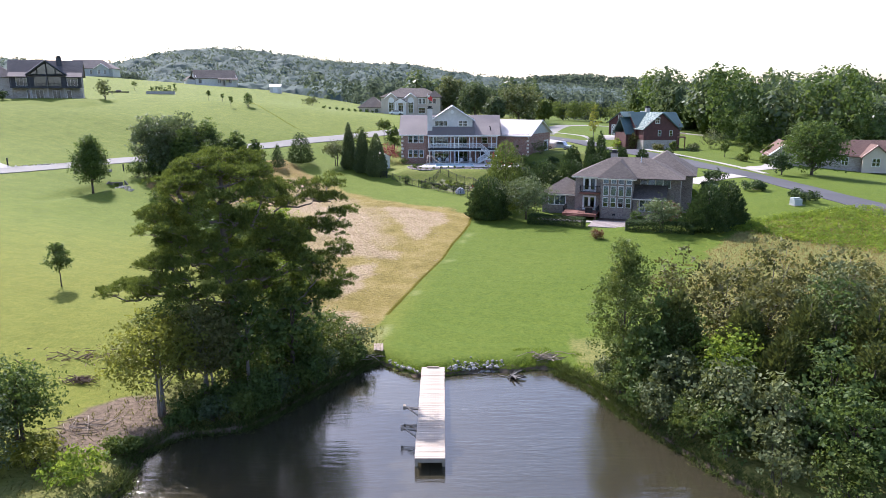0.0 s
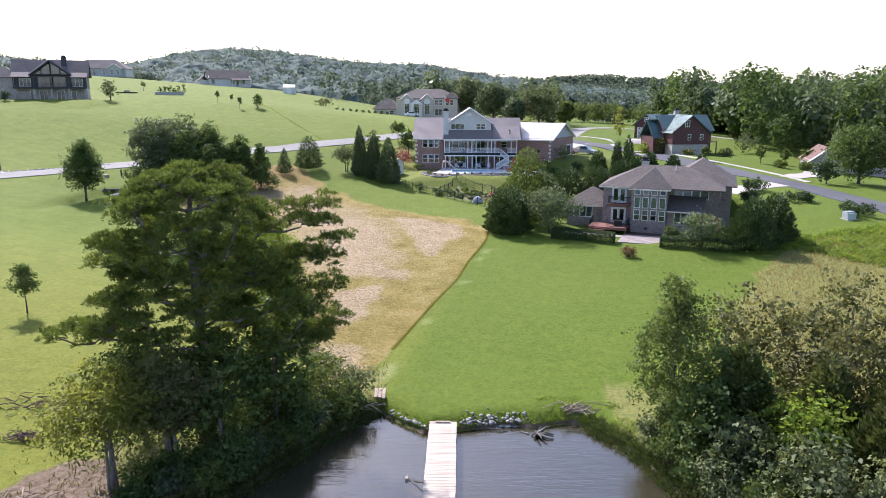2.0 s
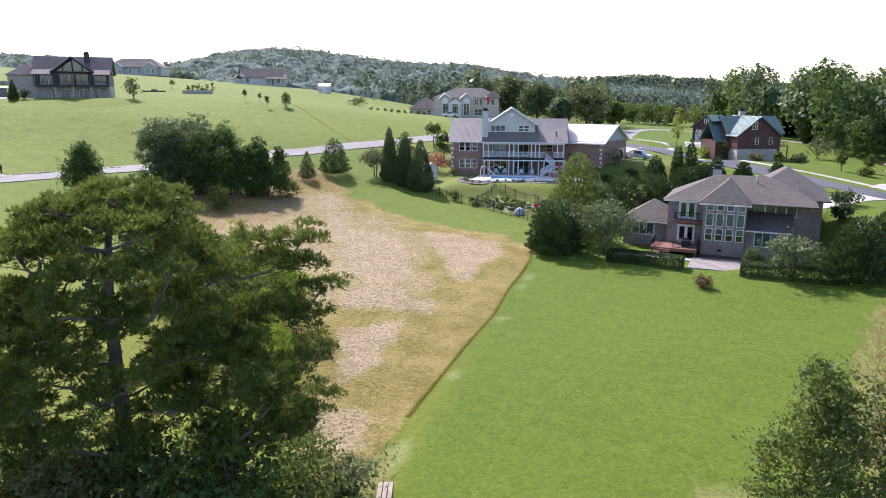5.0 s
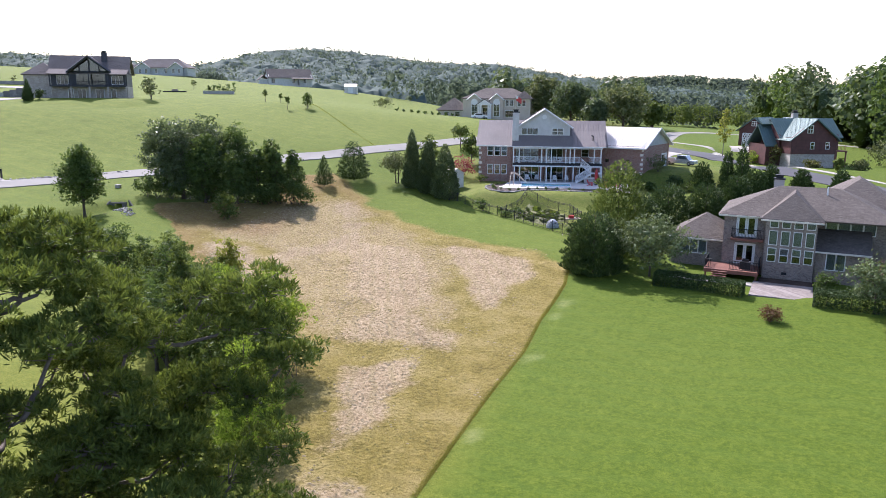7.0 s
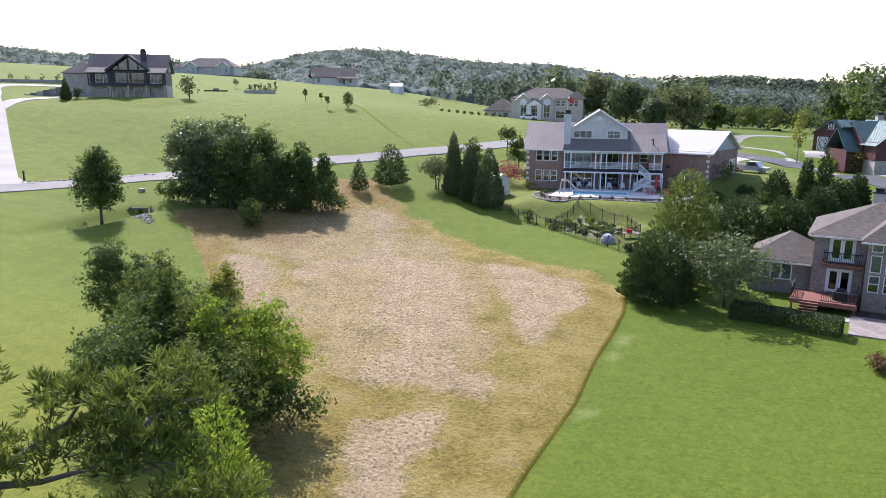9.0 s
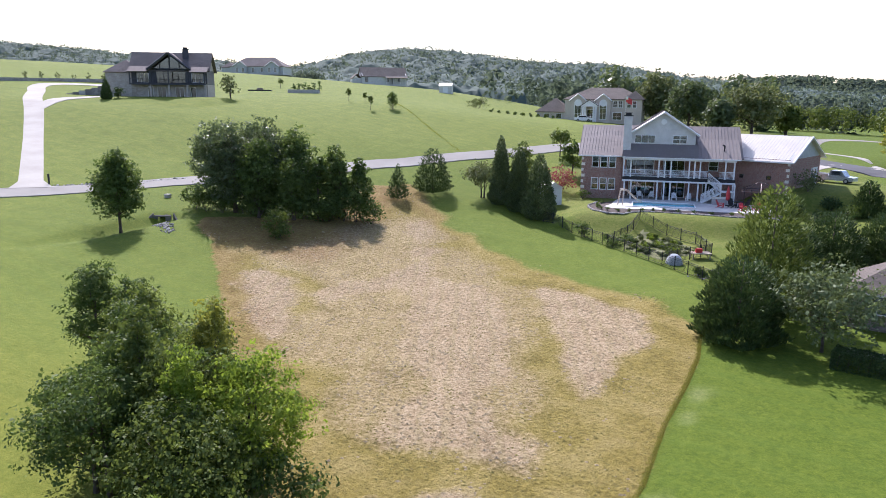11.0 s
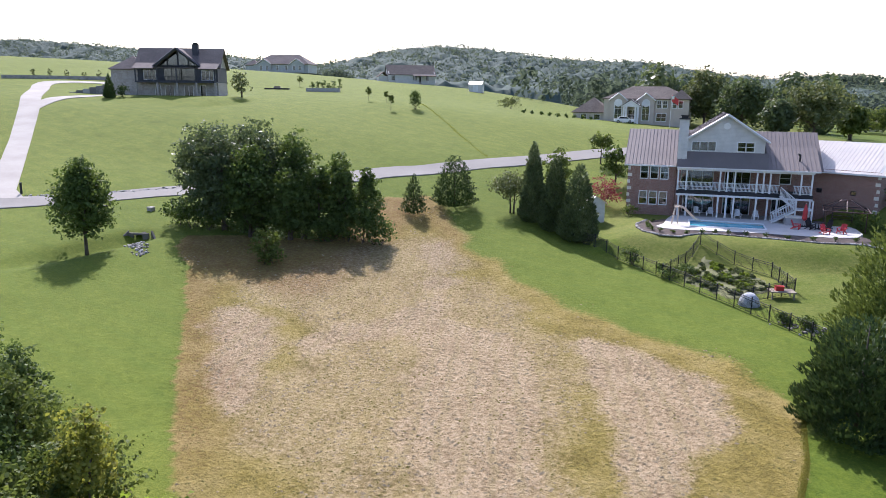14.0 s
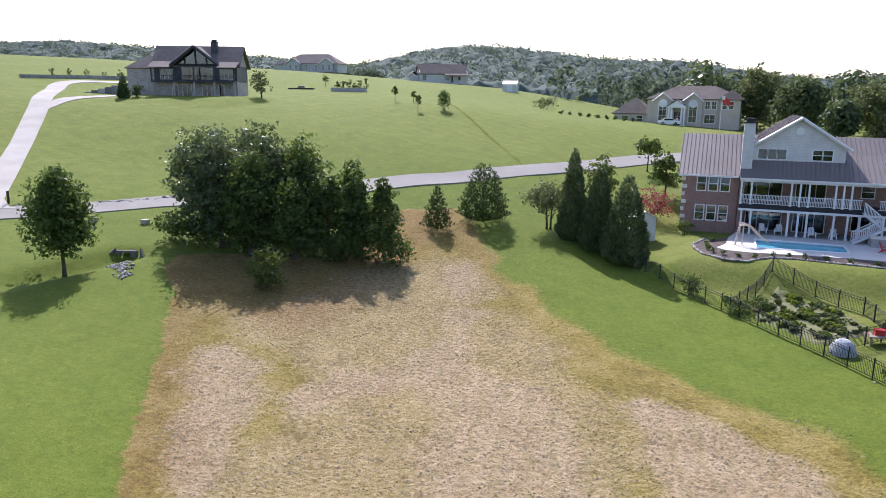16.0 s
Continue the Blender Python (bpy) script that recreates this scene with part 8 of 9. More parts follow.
for k in range(14):
    bush("bush", "dark low growth at the grove's foot", -54.5 + 1.75 * k + r.normal() * 0.4, 124.2 + 0.42 * k + r.normal() * 0.5, 4.2, r.uniform(2.6, 4.2), M_LEAF_DARK, 18, 60, 0.26, "grove bushes", k)

# ---- fence and vegetable garden ----
def fence_run(line, label, step=1.9, high=1.25):
    pts = [np.array(p, float) for p in line]
    x0, y0 = pts[0]
    z0 = height(x0, y0)
    f = thing("fence", label, "fence", (x0, y0, z0))
    for a_, b_ in zip(pts, pts[1:]):
        n = max(1, round(np.hypot(*(b_ - a_)) / step))
        for k in range(n):
            p, q = a_ + (b_ - a_) * k / n, a_ + (b_ - a_) * (k + 1) / n
            zp, zq = height(*p) - z0, height(*q) - z0
            p, q = p - pts[0], q - pts[0]
            part("post", Geo().box(p[0] - 0.04, p[1] - 0.04, zp - 0.2, p[0] + 0.04, p[1] + 0.04, zp + high + 0.1).box(p[0] - 0.055, p[1] - 0.055, zp + high + 0.1, p[0] + 0.055, p[1] + 0.055, zp + high + 0.14), M_BLACK, f)
            for zz in (0.12, high - 0.18, high):
                part("rail", Geo().bar((p[0], p[1], zp + zz), (q[0], q[1], zq + zz), 0.028), M_BLACK, f)
            g = Geo()
            m_ = int(np.hypot(*(q - p)) / 0.115)
            for i in range(1, m_):
                u = i / m_
                x, y, z = p[0] + (q[0] - p[0]) * u, p[1] + (q[1] - p[1]) * u, zp + (zq - zp) * u
                g.box(x - 0.009, y - 0.009, z + 0.08, x + 0.009, y + 0.009, z + high + 0.02)
            part("picket", g, M_BLACK, f)["kind"] = "stuff"
    return f


fence_run([(-13.4, 137.6), (-9.5, 133.6), (-5.7, 129.7), (-2.0, 125.4), (1.8, 121.2), (4.1, 118.3), (6.5, 115.0), (8.6, 112.2)], "black metal picket fence along the lawn")
fence_run([(-3.9, 127.5), (-0.5, 135.8), (2.6, 133.4), (5.6, 130.6), (6.9, 126.0)], "black metal fence round the vegetable garden")
fence_run([(6.9, 126.0), (4.6, 123.9), (2.0, 121.4)], "short black metal garden fence")
soil = thing("garden_bed", "vegetable bed with mulch and straw", "garden", (1.0, 128.5, height(1.0, 128.5)))
gx, gy = np.meshgrid(np.linspace(-3.0, 4.6, 24), np.linspace(-5.8, 5.8, 24))
ring_g = np.array([(-2.6, 127.3), (-0.2, 134.6), (4.9, 129.8), (5.8, 126.6), (1.8, 122.6)])
bx, by = (gx + 1.0).ravel(), (gy + 128.5).ravel()
zz = land(bx, by) + 0.05 + 0.05 * wobble(bx, by, 0.7, 2) - height(1.0, 128.5)
zz = np.where(edge_distance(bx, by, ring_g) > 0, zz, zz - 0.5)
i = np.arange(23 * 23)
a_ = i // 23 * 24 + i % 23
part("soil", np_mesh("soil", np.stack([gx.ravel(), gy.ravel(), zz], 1), np.stack([a_, a_ + 1, a_ + 25, a_ + 24], 1)), surface("garden_soil", (0.075, 0.085, 0.03), (0.24, 0.24, 0.12), 0.95, 1.2, 6, 0.5), soil)
for k in range(130):
    u, v = r.random(), r.random()
    x, y = -2.0 + 7.0 * u, 124.5 + 8.8 * v
    if edge_distance(np.array([x]), np.array([y]), ring_g)[0] < 0.4:
        continue
    bush("vegetable_plant", "leafy green vegetable plant in the bed", x, y, r.uniform(0.5, 1.1), r.uniform(0.2, 0.5), (M_LEAF_BRIGHT, M_LEAF, M_LEAF_GREY)[k % 3], 8, 45, 0.14, "vegetables", k, stalks=3)
for k, (x, y, w, h) in enumerate([(-6.9, 131.3, 2.2, 1.7), (-3.4, 127.9, 2.6, 1.3), (-1.8, 129.4, 2.0, 1.0), (6.6, 117.6, 1.4, 0.8), (5.2, 118.2, 1.0, 0.9)]):
    bush("bush", "leafy bush at the garden fence", x, y, w, h, M_LEAF_DARK, 14, 60, 0.15, "fence bushes", k)
dm = thing("dome", "pale woven dome cover standing on the grass", "cover", (3.0, 122.0, height(3.0, 122.0)))
g = Geo()
for i in range(6):
    ph0, ph1 = i * math.pi / 12, (i + 1) * math.pi / 12
    for k in range(14):
        t0, t1 = k * math.tau / 14, (k + 1) * math.tau / 14
        g.add([(0.85 * math.cos(p) * math.cos(t), 0.85 * math.cos(p) * math.sin(t), 1.05 * math.sin(p)) for p, t in ((ph0, t0), (ph0, t1), (ph1, t1), (ph1, t0))], [(0, 1, 2, 3)])
part("cover", g, surface("pale_canvas", (0.30, 0.32, 0.34), (0.52, 0.54, 0.56), 0.8, 2, 14, 0.3), dm)
tb = thing("table", "low grey timber table on the lawn", "table", (5.7, 124.6, height(5.7, 124.6)), 10)
part("tabletop", Geo().box(-1.0, -0.6, 0.55, 1.0, 0.6, 0.63), M_GREY_WOOD, tb)
for x in (-0.85, 0.85):
    for y in (-0.5, 0.5):
        part("leg", Geo().box(x - 0.05, y - 0.05, -0.1, x + 0.05, y + 0.05, 0.55), M_GREY_WOOD, tb)
M_RED = surface("red_paint", (0.42, 0.02, 0.025), (0.60, 0.045, 0.045), 0.45, 1.5, 12, 0.1)
bx_ = thing("crate", "small red crate on the timber table", "crate", (5.5, 124.6, height(5.7, 124.6) + 0.63), 10)
part("body", Geo().box(-0.32, -0.22, 0, 0.32, 0.22, 0.34), M_RED, bx_)
part("lid", Geo().box(-0.34, -0.24, 0.34, 0.34, 0.24, 0.39), M_RED, bx_)
strew("rock_pile", "river stones beside the fence", [(6.8 + rng.normal() * 0.9, 117.6 + rng.normal() * 0.8) for k in range(60)], 0.7)

# ---- pool terrace ----
PZ = 7.02
pt = thing("pool_deck", "white concrete pool deck with a curved edge", "deck", (2.0, 145.0, PZ))
edge = [(-5.0, 140.9), (-4.2, 140.0), (-2.2, 139.7), (0.5, 140.0), (3.5, 140.4), (6.5, 140.5), (9.5, 140.4), (12.0, 140.4), (14.6, 141.4), (15.6, 143.6), (15.6, 148.4), (11.7, 149.25), (-3.3, 149.25), (-3.9, 146.5), (-4.2, 143.0)]
hole = [(-1.5, 142.0), (6.3, 142.6), (6.3, 146.0), (-1.5, 146.4)]
M_DECK = surface("white_concrete", (0.48, 0.46, 0.42), (0.62, 0.595, 0.55), 0.85, 0.5, 7, 0.15)
bm = bmesh.new()
outer = [bm.verts.new((x - 2.0, y - 145.0, 0)) for x, y in edge]
inner = [bm.verts.new((x - 2.0, y - 145.0, 0)) for x, y in hole]
es = [bm.edges.new((outer[k], outer[(k + 1) % len(outer)])) for k in range(len(outer))] + [bm.edges.new((inner[k], inner[(k + 1) % 4])) for k in range(4)]
bmesh.ops.triangle_fill(bm, use_beauty=True, use_dissolve=False, edges=es)
top_f = list(bm.faces)
ext = bmesh.ops.extrude_face_region(bm, geom=top_f)
bmesh.ops.translate(bm, verts=[v for v in ext["geom"] if isinstance(v, bmesh.types.BMVert)], vec=(0, 0, -0.7))
bmesh.ops.recalc_face_normals(bm, faces=bm.faces)
me = bpy.data.meshes.new("slab")
bm.to_mesh(me)
bm.free()
part("slab", me, M_DECK, pt)
m, nt, b = blank("pool_water")
b.inputs["Base Color"].default_value, b.inputs["Roughness"].default_value = (0.10, 0.46, 0.56, 1), 0.05
bumped(nt, b, noise_tex(nt, coords(nt), 2.5, 2), 0.15, 0.03)
part("pool_water", Geo().add([(x - 2.0, y - 145.0, -0.12) for x, y in hole], [(0, 1, 2, 3)]), m, pt, "clear turquoise pool water")
g = Geo()
for k in range(4):
    (x0, y0), (x1, y1) = hole[k], hole[(k + 1) % 4]
    g.bar((x0 - 2, y0 - 145, 0.02), (x1 - 2, y1 - 145, 0.02), 0.14)
part("coping", g, M_WHITE, pt)
sl = thing("pool_slide", "curved beige water slide at the pool's end", "slide", (-2.4, 142.6, PZ), 15)
path_ = [(-0.6, 0.6, 1.9), (-0.2, 0.6, 1.95), (0.4, 0.5, 1.75), (1.0, 0.4, 1.15), (1.6, 0.5, 0.6), (2.2, 0.6, 0.35)]
M_BEIGE = surface("beige_plastic", (0.46, 0.37, 0.29), (0.56, 0.47, 0.38), 0.4, 1, 10, 0.05)
g = Geo()
for (p, q) in zip(path_, path_[1:]):
    for s in (-1, 1):
        g.bar((p[0], p[1] + s * 0.27, p[2] + 0.12), (q[0], q[1] + s * 0.27, q[2] + 0.12), 0.09)
    g.slab([(p[0], p[1] - 0.27, p[2]), (q[0], q[1] - 0.27, q[2]), (q[0], q[1] + 0.27, q[2]), (p[0], p[1] + 0.27, p[2])], 0.05)
part("chute", g, M_BEIGE, sl)
part("support", Geo().tube([(-0.9, 0.4, 0), (-0.6, 0.5, 1.9)], [0.07, 0.07], 8).tube([(-0.2, 0.6, 0), (-0.2, 0.6, 1.9)], [0.06, 0.06], 8), M_BEIGE, sl)
for k in range(6):
    part("rung", Geo().bar((-0.85 + 0.04 * k, 0.15, 0.25 + 0.28 * k), (-0.85 + 0.04 * k, 0.8, 0.25 + 0.28 * k), 0.05), M_BEIGE, sl)


def garden_chair(x, y, turn, material, label, group, z=PZ):
    c = thing("garden_chair", label, "chair", (x, y, z), turn, group)
    part("seat", Geo().slab([(-0.28, -0.3, 0.36), (0.28, -0.3, 0.36), (0.28, 0.28, 0.28), (-0.28, 0.28, 0.28)], 0.04), material, c)
    for k in range(5):
        part("back_slat", Geo().slab([(-0.28 + 0.115 * k, 0.26, 0.28), (-0.18 + 0.115 * k, 0.26, 0.28), (-0.19 + 0.118 * k, 0.55, 1.0 - 0.03 * abs(k - 2)), (-0.28 + 0.115 * k, 0.55, 1.0 - 0.03 * abs(k - 2))], 0.03), material, c)
    for s in (-0.33, 0.33):
        part("armrest", Geo().box(s - 0.06, -0.36, 0.54, s + 0.06, 0.4, 0.575), material, c)
        part("leg", Geo().box(s - 0.03, -0.34, 0, s + 0.03, -0.24, 0.54), material, c)
        part("leg", Geo().bar((s, -0.2, 0.33), (s, 0.5, 0.03), 0.07), material, c)


for x, y, t_ in ((11.8, 142.3, 25), (13.5, 143.2, -35), (9.4, 144.4, 70)):
    garden_chair(x, y, t_, M_RED, "red slatted garden chair on the pool deck", "red garden chairs")
for x, t_ in ((-0.6, 10), (0.9, -8), (3.9, 5), (5.8, -6)):
    garden_chair(x, 149.9 + (0.35 if x < 2 else -0.3), t_, M_WHITE, "white slatted chair under the porch", "white porch chairs", 7.03)
um = thing("umbrella", "closed red garden umbrella on a stand", "umbrella", (10.4, 146.2, PZ))
part("base", Geo().tube([(0, 0, 0), (0, 0, 0.12)], [0.3, 0.26], 14), M_BLACK, um)
part("pole", Geo().tube([(0, 0, 0.1), (0, 0, 2.6)], [0.03, 0.03], 8), M_WHITE, um)
part("canopy", Geo().tube([(0, 0, 0.7), (0, 0, 0.9), (0, 0, 1.8), (0, 0, 2.55)], [0.10, 0.26, 0.24, 0.04], 10), M_RED, um, "folded red cloth")
tb = thing("patio_table", "dark round patio table with chairs", "table", (11.7, 145.3, PZ))
part("tabletop", Geo().tube([(0, 0, 0.70), (0, 0, 0.74)], [0.65, 0.65], 20), M_BLACK, tb)
part("pedestal", Geo().tube([(0, 0, 0), (0, 0, 0.06), (0, 0, 0.12), (0, 0, 0.7)], [0.35, 0.3, 0.06, 0.05], 10), M_BLACK, tb)
for k in range(4):
    garden_chair(11.7 + 1.05 * math.cos(k * 1.57 + 0.6), 145.3 + 1.05 * math.sin(k * 1.57 + 0.6), math.degrees(k * 1.57 + 0.6) - 90, M_BLACK, "dark metal patio chair at the round table", "patio chairs")
lz = thing("hot_tub", "grey square tub cover beside the stair", "tub", (9.6, 147.6, PZ))
part("body", Geo().box(-1.0, -0.9, 0, 1.0, 0.6, 0.8), surface("grey_plastic", (0.30, 0.29, 0.28), (0.42, 0.41, 0.39), 0.6, 1, 10, 0.1), lz)
part("cover", Geo().box(-1.05, -0.95, 0.802, 1.05, 0.65, 0.92), M_CREAM, lz)
gz_ = thing("gazebo", "bare metal gazebo frame with a stripped roof", "gazebo", (14.3, 146.4, PZ), -8)
M_BRONZE = surface("dark_bronze", (0.035, 0.02, 0.018), (0.09, 0.055, 0.05), 0.45, 2, 12, 0.1, 0.4)
cor = [(-1.9, -1.9), (1.9, -1.9), (1.9, 1.9), (-1.9, 1.9)]
for x, y in cor:
    part("post", Geo().box(x - 0.05, y - 0.05, 0, x + 0.05, y + 0.05, 2.2), M_BRONZE, gz_)
    part("rafter", Geo().bar((x * 1.15, y * 1.15, 2.1), (x * 0.25, y * 0.25, 3.1), 0.06), M_BRONZE, gz_)
for k in range(4):
    (x0, y0), (x1, y1) = cor[k], cor[(k + 1) % 4]
    part("beam", Geo().bar((x0 * 1.15, y0 * 1.15, 2.12), (x1 * 1.15, y1 * 1.15, 2.12), 0.08), M_BRONZE, gz_)
    part("top_bar", Geo().bar((x0 * 0.25, y0 * 0.25, 3.1), (x1 * 0.25, y1 * 0.25, 3.1), 0.06), M_BRONZE, gz_)
    part("rafter", Geo().bar(((x0 + x1) * 0.57, (y0 + y1) * 0.57, 2.12), ((x0 + x1) * 0.12, (y0 + y1) * 0.12, 3.1), 0.05), M_BRONZE, gz_)
shf = thing("shelf", "dark slatted shelf against the brick wall", "shelf", (14.6, 149.0, PZ), -20)
for k in range(5):
    part("board", Geo().box(-1.0, -0.2, 0.25 + 0.38 * k, 1.0, 0.2, 0.29 + 0.38 * k), M_BRONZE, shf)
for x in (-1.0, 1.0):
    part("upright", Geo().box(x - 0.04, -0.2, 0, x + 0.04, 0.2, 1.9), M_BRONZE, shf)
# mulched border with edging stones and small plants
bd = thing("flower_border", "mulched border round the pool deck", "border", (0.0, 140.0, 6.7))
line = np.array([(-6.2, 145.5), (-7.1, 142.5), (-6.9, 140.4), (-6.1, 138.2), (-4.4, 136.9), (-2.4, 136.9), (-0.4, 139.0), (1.4, 139.2), (4.8, 138.8), (7.4, 138.5), (10.9, 137.9), (14.5, 138.5), (16.8, 141.0)])
u = np.linspace(0, len(line) - 1, 160)
bl = np.stack([np.interp(u, range(len(line)), line[:, 0]), np.interp(u, range(len(line)), line[:, 1])], 1)
inn = np.array([(-3.9, 146.5), (-4.3, 143.0), (-4.6, 141.8), (-4.9, 141.0), (-4.2, 140.1), (-2.2, 139.8), (0.5, 140.1), (2, 140.3), (3.5, 140.5), (6.5, 140.6), (9.5, 140.5), (12.0, 140.5), (15.0, 142.5)])
il = np.stack([np.interp(u, range(len(inn)), inn[:, 0]), np.interp(u, range(len(inn)), inn[:, 1])], 1)
vs, fs = [], []
for k in range(160):
    for s in range(4):
        p = bl[k] + (il[k] - bl[k]) * s / 3
        z = max(height(*p), (6.5, 6.72, 6.86, 6.97)[s]) if s else height(*p) + 0.04
        vs.append((p[0], p[1] - 140.0, z + 0.03 - 6.7))
    if k:
        fs += [((k - 1) * 4 + s, (k - 1) * 4 + s + 1, k * 4 + s + 1, k * 4 + s) for s in range(3)]
part("mulch", Geo().add(vs, [tuple(reversed(f)) for f in fs]), surface("dark_mulch", (0.045, 0.035, 0.03), (0.14, 0.115, 0.10), 0.95, 1.5, 10, 0.6), bd)
for k in range(0, 160, 1):
    ob = new("stone", kinds[rng.integers(6)])
    ob.parent = bd
    s = rng.uniform(0.7, 1.3)
    ob.location = (bl[k][0], bl[k][1] - 140.0, height(*bl[k]) + 0.06 - 6.7)
    ob.scale, ob.rotation_euler = (s * 1.2, s * 0.9, s), (0, 0, rng.uniform(0, 6))
for k in range(17):
    q = bl[6 + 9 * k] * 0.55 + il[6 + 9 * k] * 0.45
    bush("small_shrub", "small dark shrub in the mulched border", q[0], q[1], 0.7, 0.5, M_LEAF_DARK, 6, 40, 0.09, "border shrubs", k, z=max(height(*q), 6.75) + 0.05, stalks=2)

# ---- small things along the roads ----
M_HEADWALL = surface("weathered_headwall", (0.085, 0.080, 0.070), (0.19, 0.18, 0.16), 0.95, 1.2, 9, 0.4)
cv = thing("culvert", "concrete pipe headwall with flared sides in the ditch", "culvert", (-55.9, 120.5, height(-55.9, 120.5) - 0.25), 14)
part("headwall", wall_geo(2.2, 0.95, [(0.6, 0.0, 1.0, 0.75)], 0.3, z0=-0.3).move(at(-1.3, 0)), M_HEADWALL, cv)
for s in (-1, 1):
    part("wing_wall", Geo().slab([(s * 1.3, 0.3, -0.3), (s * 1.3, 0.3, 1.2), (s * 2.3, -0.7, 0.1), (s * 2.3, -0.7, -0.3)][::s], 0.2), M_HEADWALL, cv)
part("pipe", Geo().tube([(0, 0.1, 0.4), (0, 4.0, 0.45)], [0.5, 0.5], 16, False), M_DARK, cv)
for x, y, w in ((-60.3, 127.6, 0.65), (-65.2, 125.6, 0.6)):
    bxx = thing("utility_box", "small grey utility box in the grass", "box", (x, y, height(x, y)))
    part("body", Geo().box(-w / 2, -0.3, -0.1, w / 2, 0.3, 0.35), M_CONCRETE, bxx)
    part("lid", Geo().box(-w / 2 - 0.04, -0.34, 0.352, w / 2 + 0.04, 0.34, 0.42), M_STONE, bxx)
for x, y, h in ((-58.4, 129.0, 1.1), (-77.6, 126.0, 1.3)):
    ps = thing("marker_post", "short dark marker post beside the road", "post", (x, y, height(x, y)))
    part("shaft", Geo().box(-0.09, -0.09, -0.2, 0.09, 0.09, h), M_BLACK, ps)
    part("cap", Geo().box(-0.11, -0.11, h, 0.11, 0.11, h + 0.06), M_BLACK, ps)
eb = thing("transformer", "grey-green transformer box on the lawn", "utility box", (49.9, 98.8, height(49.9, 98.8)), 15)
part("body", Geo().box(-0.65, -0.5, 0, 0.65, 0.5, 0.75).prism([(-0.65, 0.75), (0.65, 0.75), (0.6, 0.95), (-0.6, 0.95)], -0.2, 0.5), surface("grey_green_paint", (0.32, 0.36, 0.33), (0.42, 0.46, 0.43), 0.5, 1.5, 12, 0.1), eb)
part("pad", Geo().box(-0.85, -0.75, -0.2, 0.85, 0.7, -0.002), M_CONCRETE, eb)


def car(name, label, x, y, turn, paint, pickup=False):
    c = thing(name, label, "car", (x, y, height(x, y) + 0.06), turn)
    n = 5.6 if pickup else 4.6
    part("body", Geo().prism([(-n / 2, 0.35), (n / 2, 0.35), (n / 2, 0.85), (n / 2 - 1.2, 1.0), (-n / 2 + 0.1, 1.0), (-n / 2, 0.7)], -0.9, 0.9), paint, c)
    if pickup:
        part("cab", Geo().prism([(-0.6, 1.0), (1.7, 1.0), (1.1, 1.75), (-0.4, 1.75)], -0.82, 0.82), paint, c)
        part("bed_rail", Geo().box(-n / 2 + 0.1, -0.9, 1.002, -0.65, -0.8, 1.2).box(-n / 2 + 0.1, 0.8, 1.002, -0.65, 0.9, 1.2).box(-n / 2 + 0.1, -0.8, 1.002, -n / 2 + 0.2, 0.8, 1.2), paint, c)
        part("side_window", Geo().prism([(-0.3, 1.12), (1.3, 1.12), (1.0, 1.65), (-0.25, 1.65)], -0.835, 0.835), M_GLASS, c)
    else:
        part("cab", Geo().prism([(-1.6, 1.0), (1.4, 1.0), (0.7, 1.5), (-1.1, 1.5)], -0.78, 0.78), paint, c)
        part("side_window", Geo().prism([(-1.3, 1.05), (1.1, 1.05), (0.6, 1.42), (-1.0, 1.42)], -0.795, 0.795), M_DARK, c)
    for wx in (-n / 2 + 0.95, n / 2 - 0.95):
        for wy in (-0.8, 0.8):
            w = part("wheel", Geo().tube([(wx, wy - 0.12, 0.33), (wx, wy + 0.12, 0.33)], [0.34, 0.34], 16), M_BLACK, c)
            part("rim", Geo().tube([(wx, wy - 0.135, 0.33), (wx, wy + 0.135, 0.33)], [0.2, 0.2], 12), M_STONE, w)
    part("headlight", Geo().box(n / 2 - 0.02, -0.75, 0.65, n / 2 + 0.01, -0.45, 0.8), M_CREAM, c)
    part("headlight", Geo().box(n / 2 - 0.02, 0.45, 0.65, n / 2 + 0.01, 0.75, 0.8), M_CREAM, c)


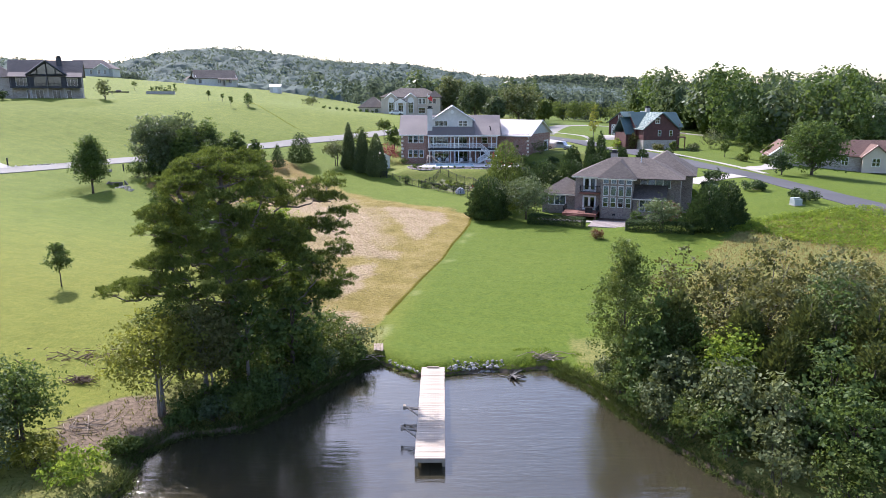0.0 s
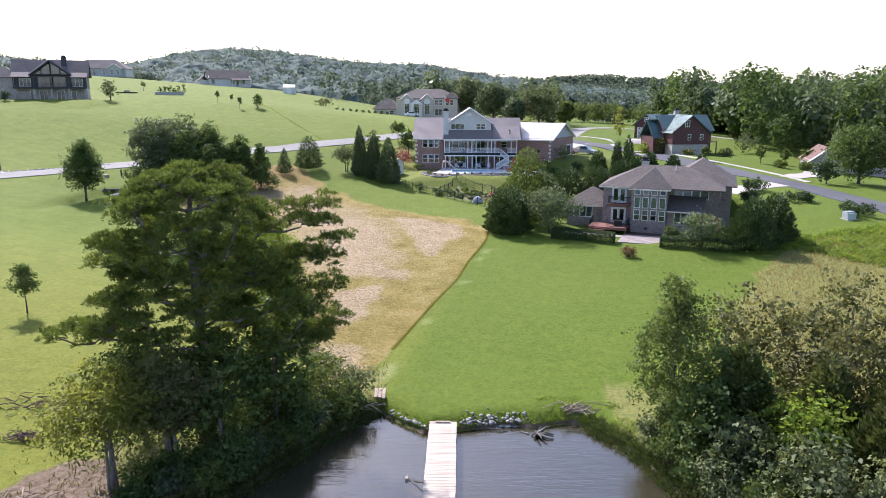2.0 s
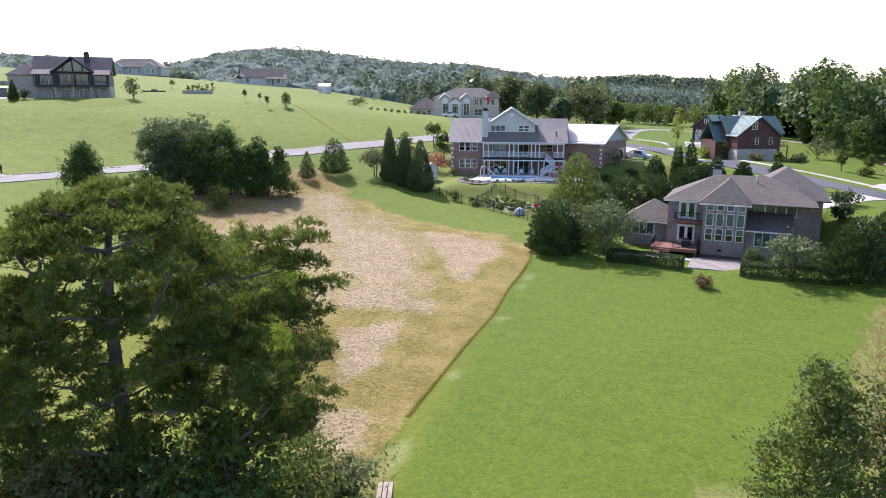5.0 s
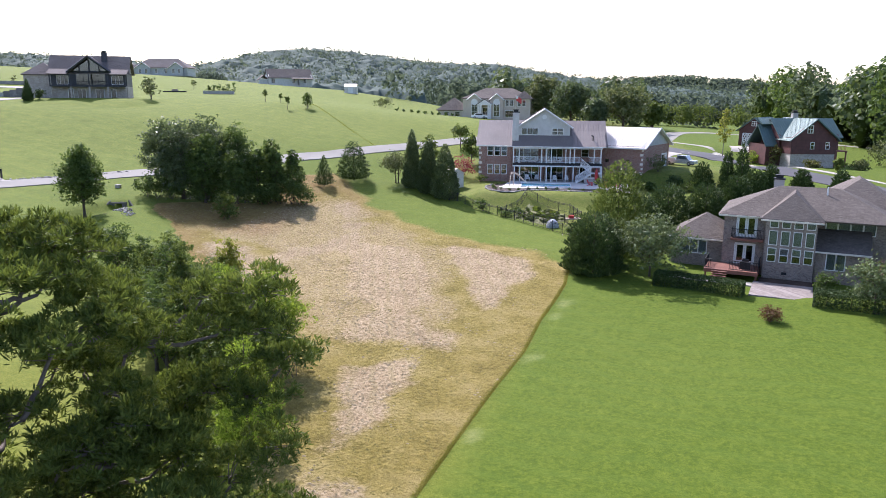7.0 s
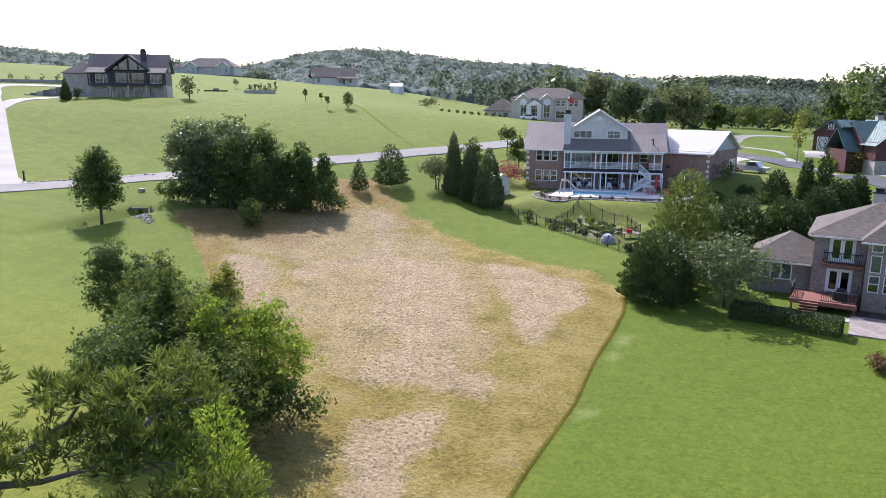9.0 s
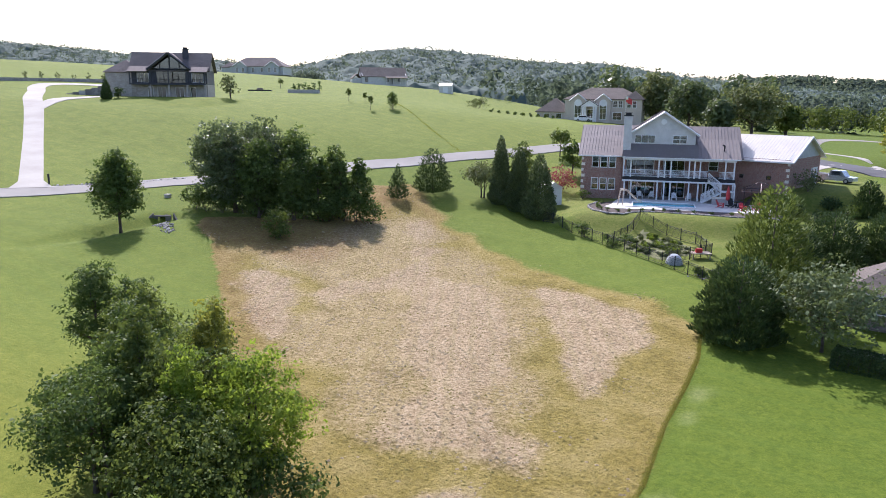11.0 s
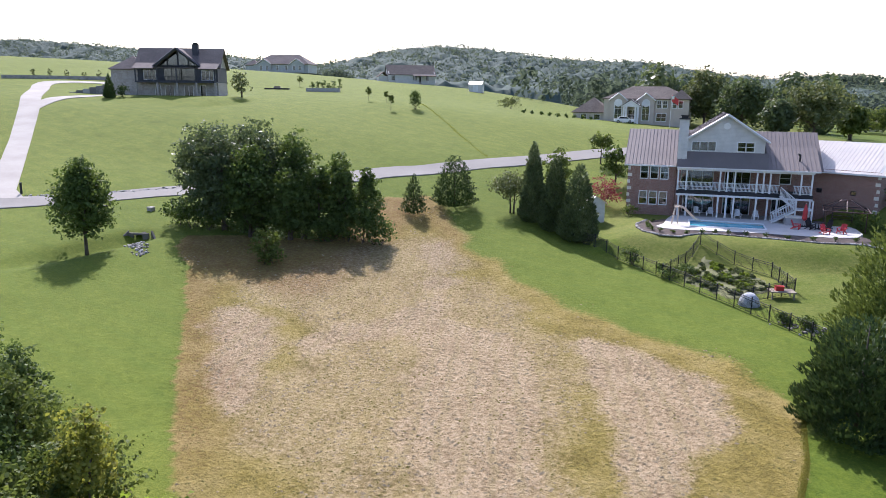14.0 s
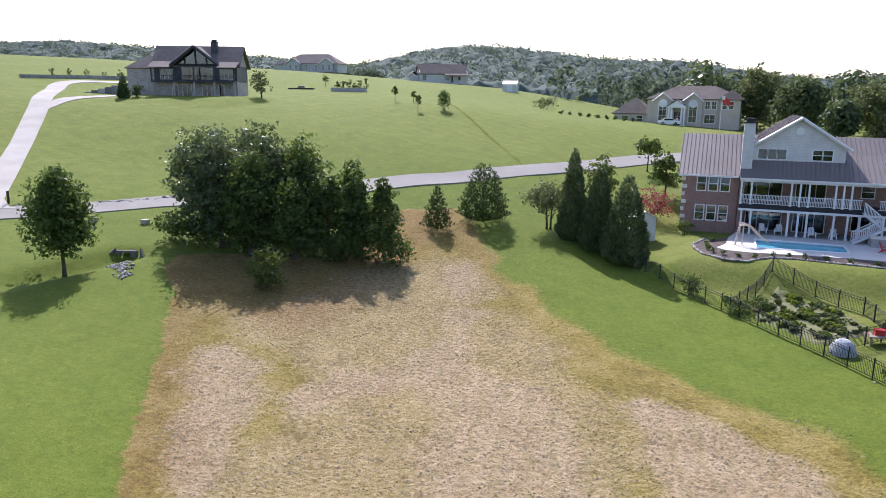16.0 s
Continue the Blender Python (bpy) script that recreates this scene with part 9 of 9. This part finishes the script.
car("pickup_truck", "silver pickup truck parked beside the garage", 26.6, 162.4, -35, surface("silver_paint", (0.50, 0.52, 0.54), (0.62, 0.64, 0.66), 0.25, 1, 10, 0.0, 0.4), True)
car("car", "white car parked before the beige house", -15.6, 238.6, 8, surface("white_car_paint", (0.70, 0.71, 0.72), (0.80, 0.81, 0.82), 0.2, 1, 10, 0.0))
fl = thing("flagpole", "white pole with a red and white flag", "flagpole", (-5.0, 235.2, height(-5.0, 235.2)))
part("pole", Geo().tube([(0, 0, 0), (0, 0, 7.6)], [0.06, 0.04], 8), M_WHITE, fl)
g = Geo()
for k in range(6):
    x0, x1 = 0.06 + 0.25 * k, 0.06 + 0.25 * (k + 1)
    y0, y1 = 0.10 * math.sin(k * 1.3), 0.10 * math.sin((k + 1) * 1.3)
    g.slab([(x0, y0, 6.0 - 0.16 * k), (x1, y1, 6.0 - 0.16 * (k + 1)), (x1, y1, 7.4 - 0.16 * (k + 1)), (x0, y0, 7.4 - 0.16 * k)], 0.02)
flag = part("flag", g, M_RED, fl, "red cloth flag with a white mark")
part("mark", Geo().box(0.05, -0.13, 6.5, 0.6, 0.16, 7.25), M_WHITE, flag)
# raised bed and bench on the open slope
bed = thing("planter_bed", "dark edged raised bed with small shrubs on the slope", "planter", (-86.4, 221.0, height(-86.4, 221.0)), 18)
part("edging", Geo().box(-4.0, -1.4, -0.4, 4.0, -1.1, 0.8).box(-4.0, 1.1, -0.4, 4.0, 1.4, 0.8).box(-4.0, -1.1, -0.4, -3.7, 1.1, 0.8).box(3.7, -1.1, -0.4, 4.0, 1.1, 0.8), M_STONE, bed)
part("soil", Geo().box(-3.7, -1.1, -0.3, 3.7, 1.1, 0.6), M_DARK, bed)
for k in range(6):
    bush("bush", "small dark shrub in the raised bed", -89.0 + 1.3 * k, 220.2 + 0.4 * k, 1.5, 1.6 + 0.5 * (k % 3), M_LEAF_DARK, 8, 30, 0.24, "bed shrubs", k, z=height(-86.4, 221.0) + 0.6)
bn = thing("bench", "dark low bench platform on the slope", "bench", (-99.5, 221.5, height(-99.5, 221.5)), 20)
part("platform", Geo().box(-3.0, -1.0, -0.4, 3.0, 1.0, 0.22), M_BLACK, bn)
part("seat", Geo().box(-0.8, -0.3, 0.222, 0.8, 0.3, 0.7), M_GREY_WOOD, bn)
rw = thing("garden_wall", "low dark retaining wall above the driveway", "wall", (-146.0, 203.5, height(-146.0, 203.5)), 43)
part("blocks", Geo().box(-15, -0.25, -0.6, 15, 0.25, 0.75), M_STONE, rw)
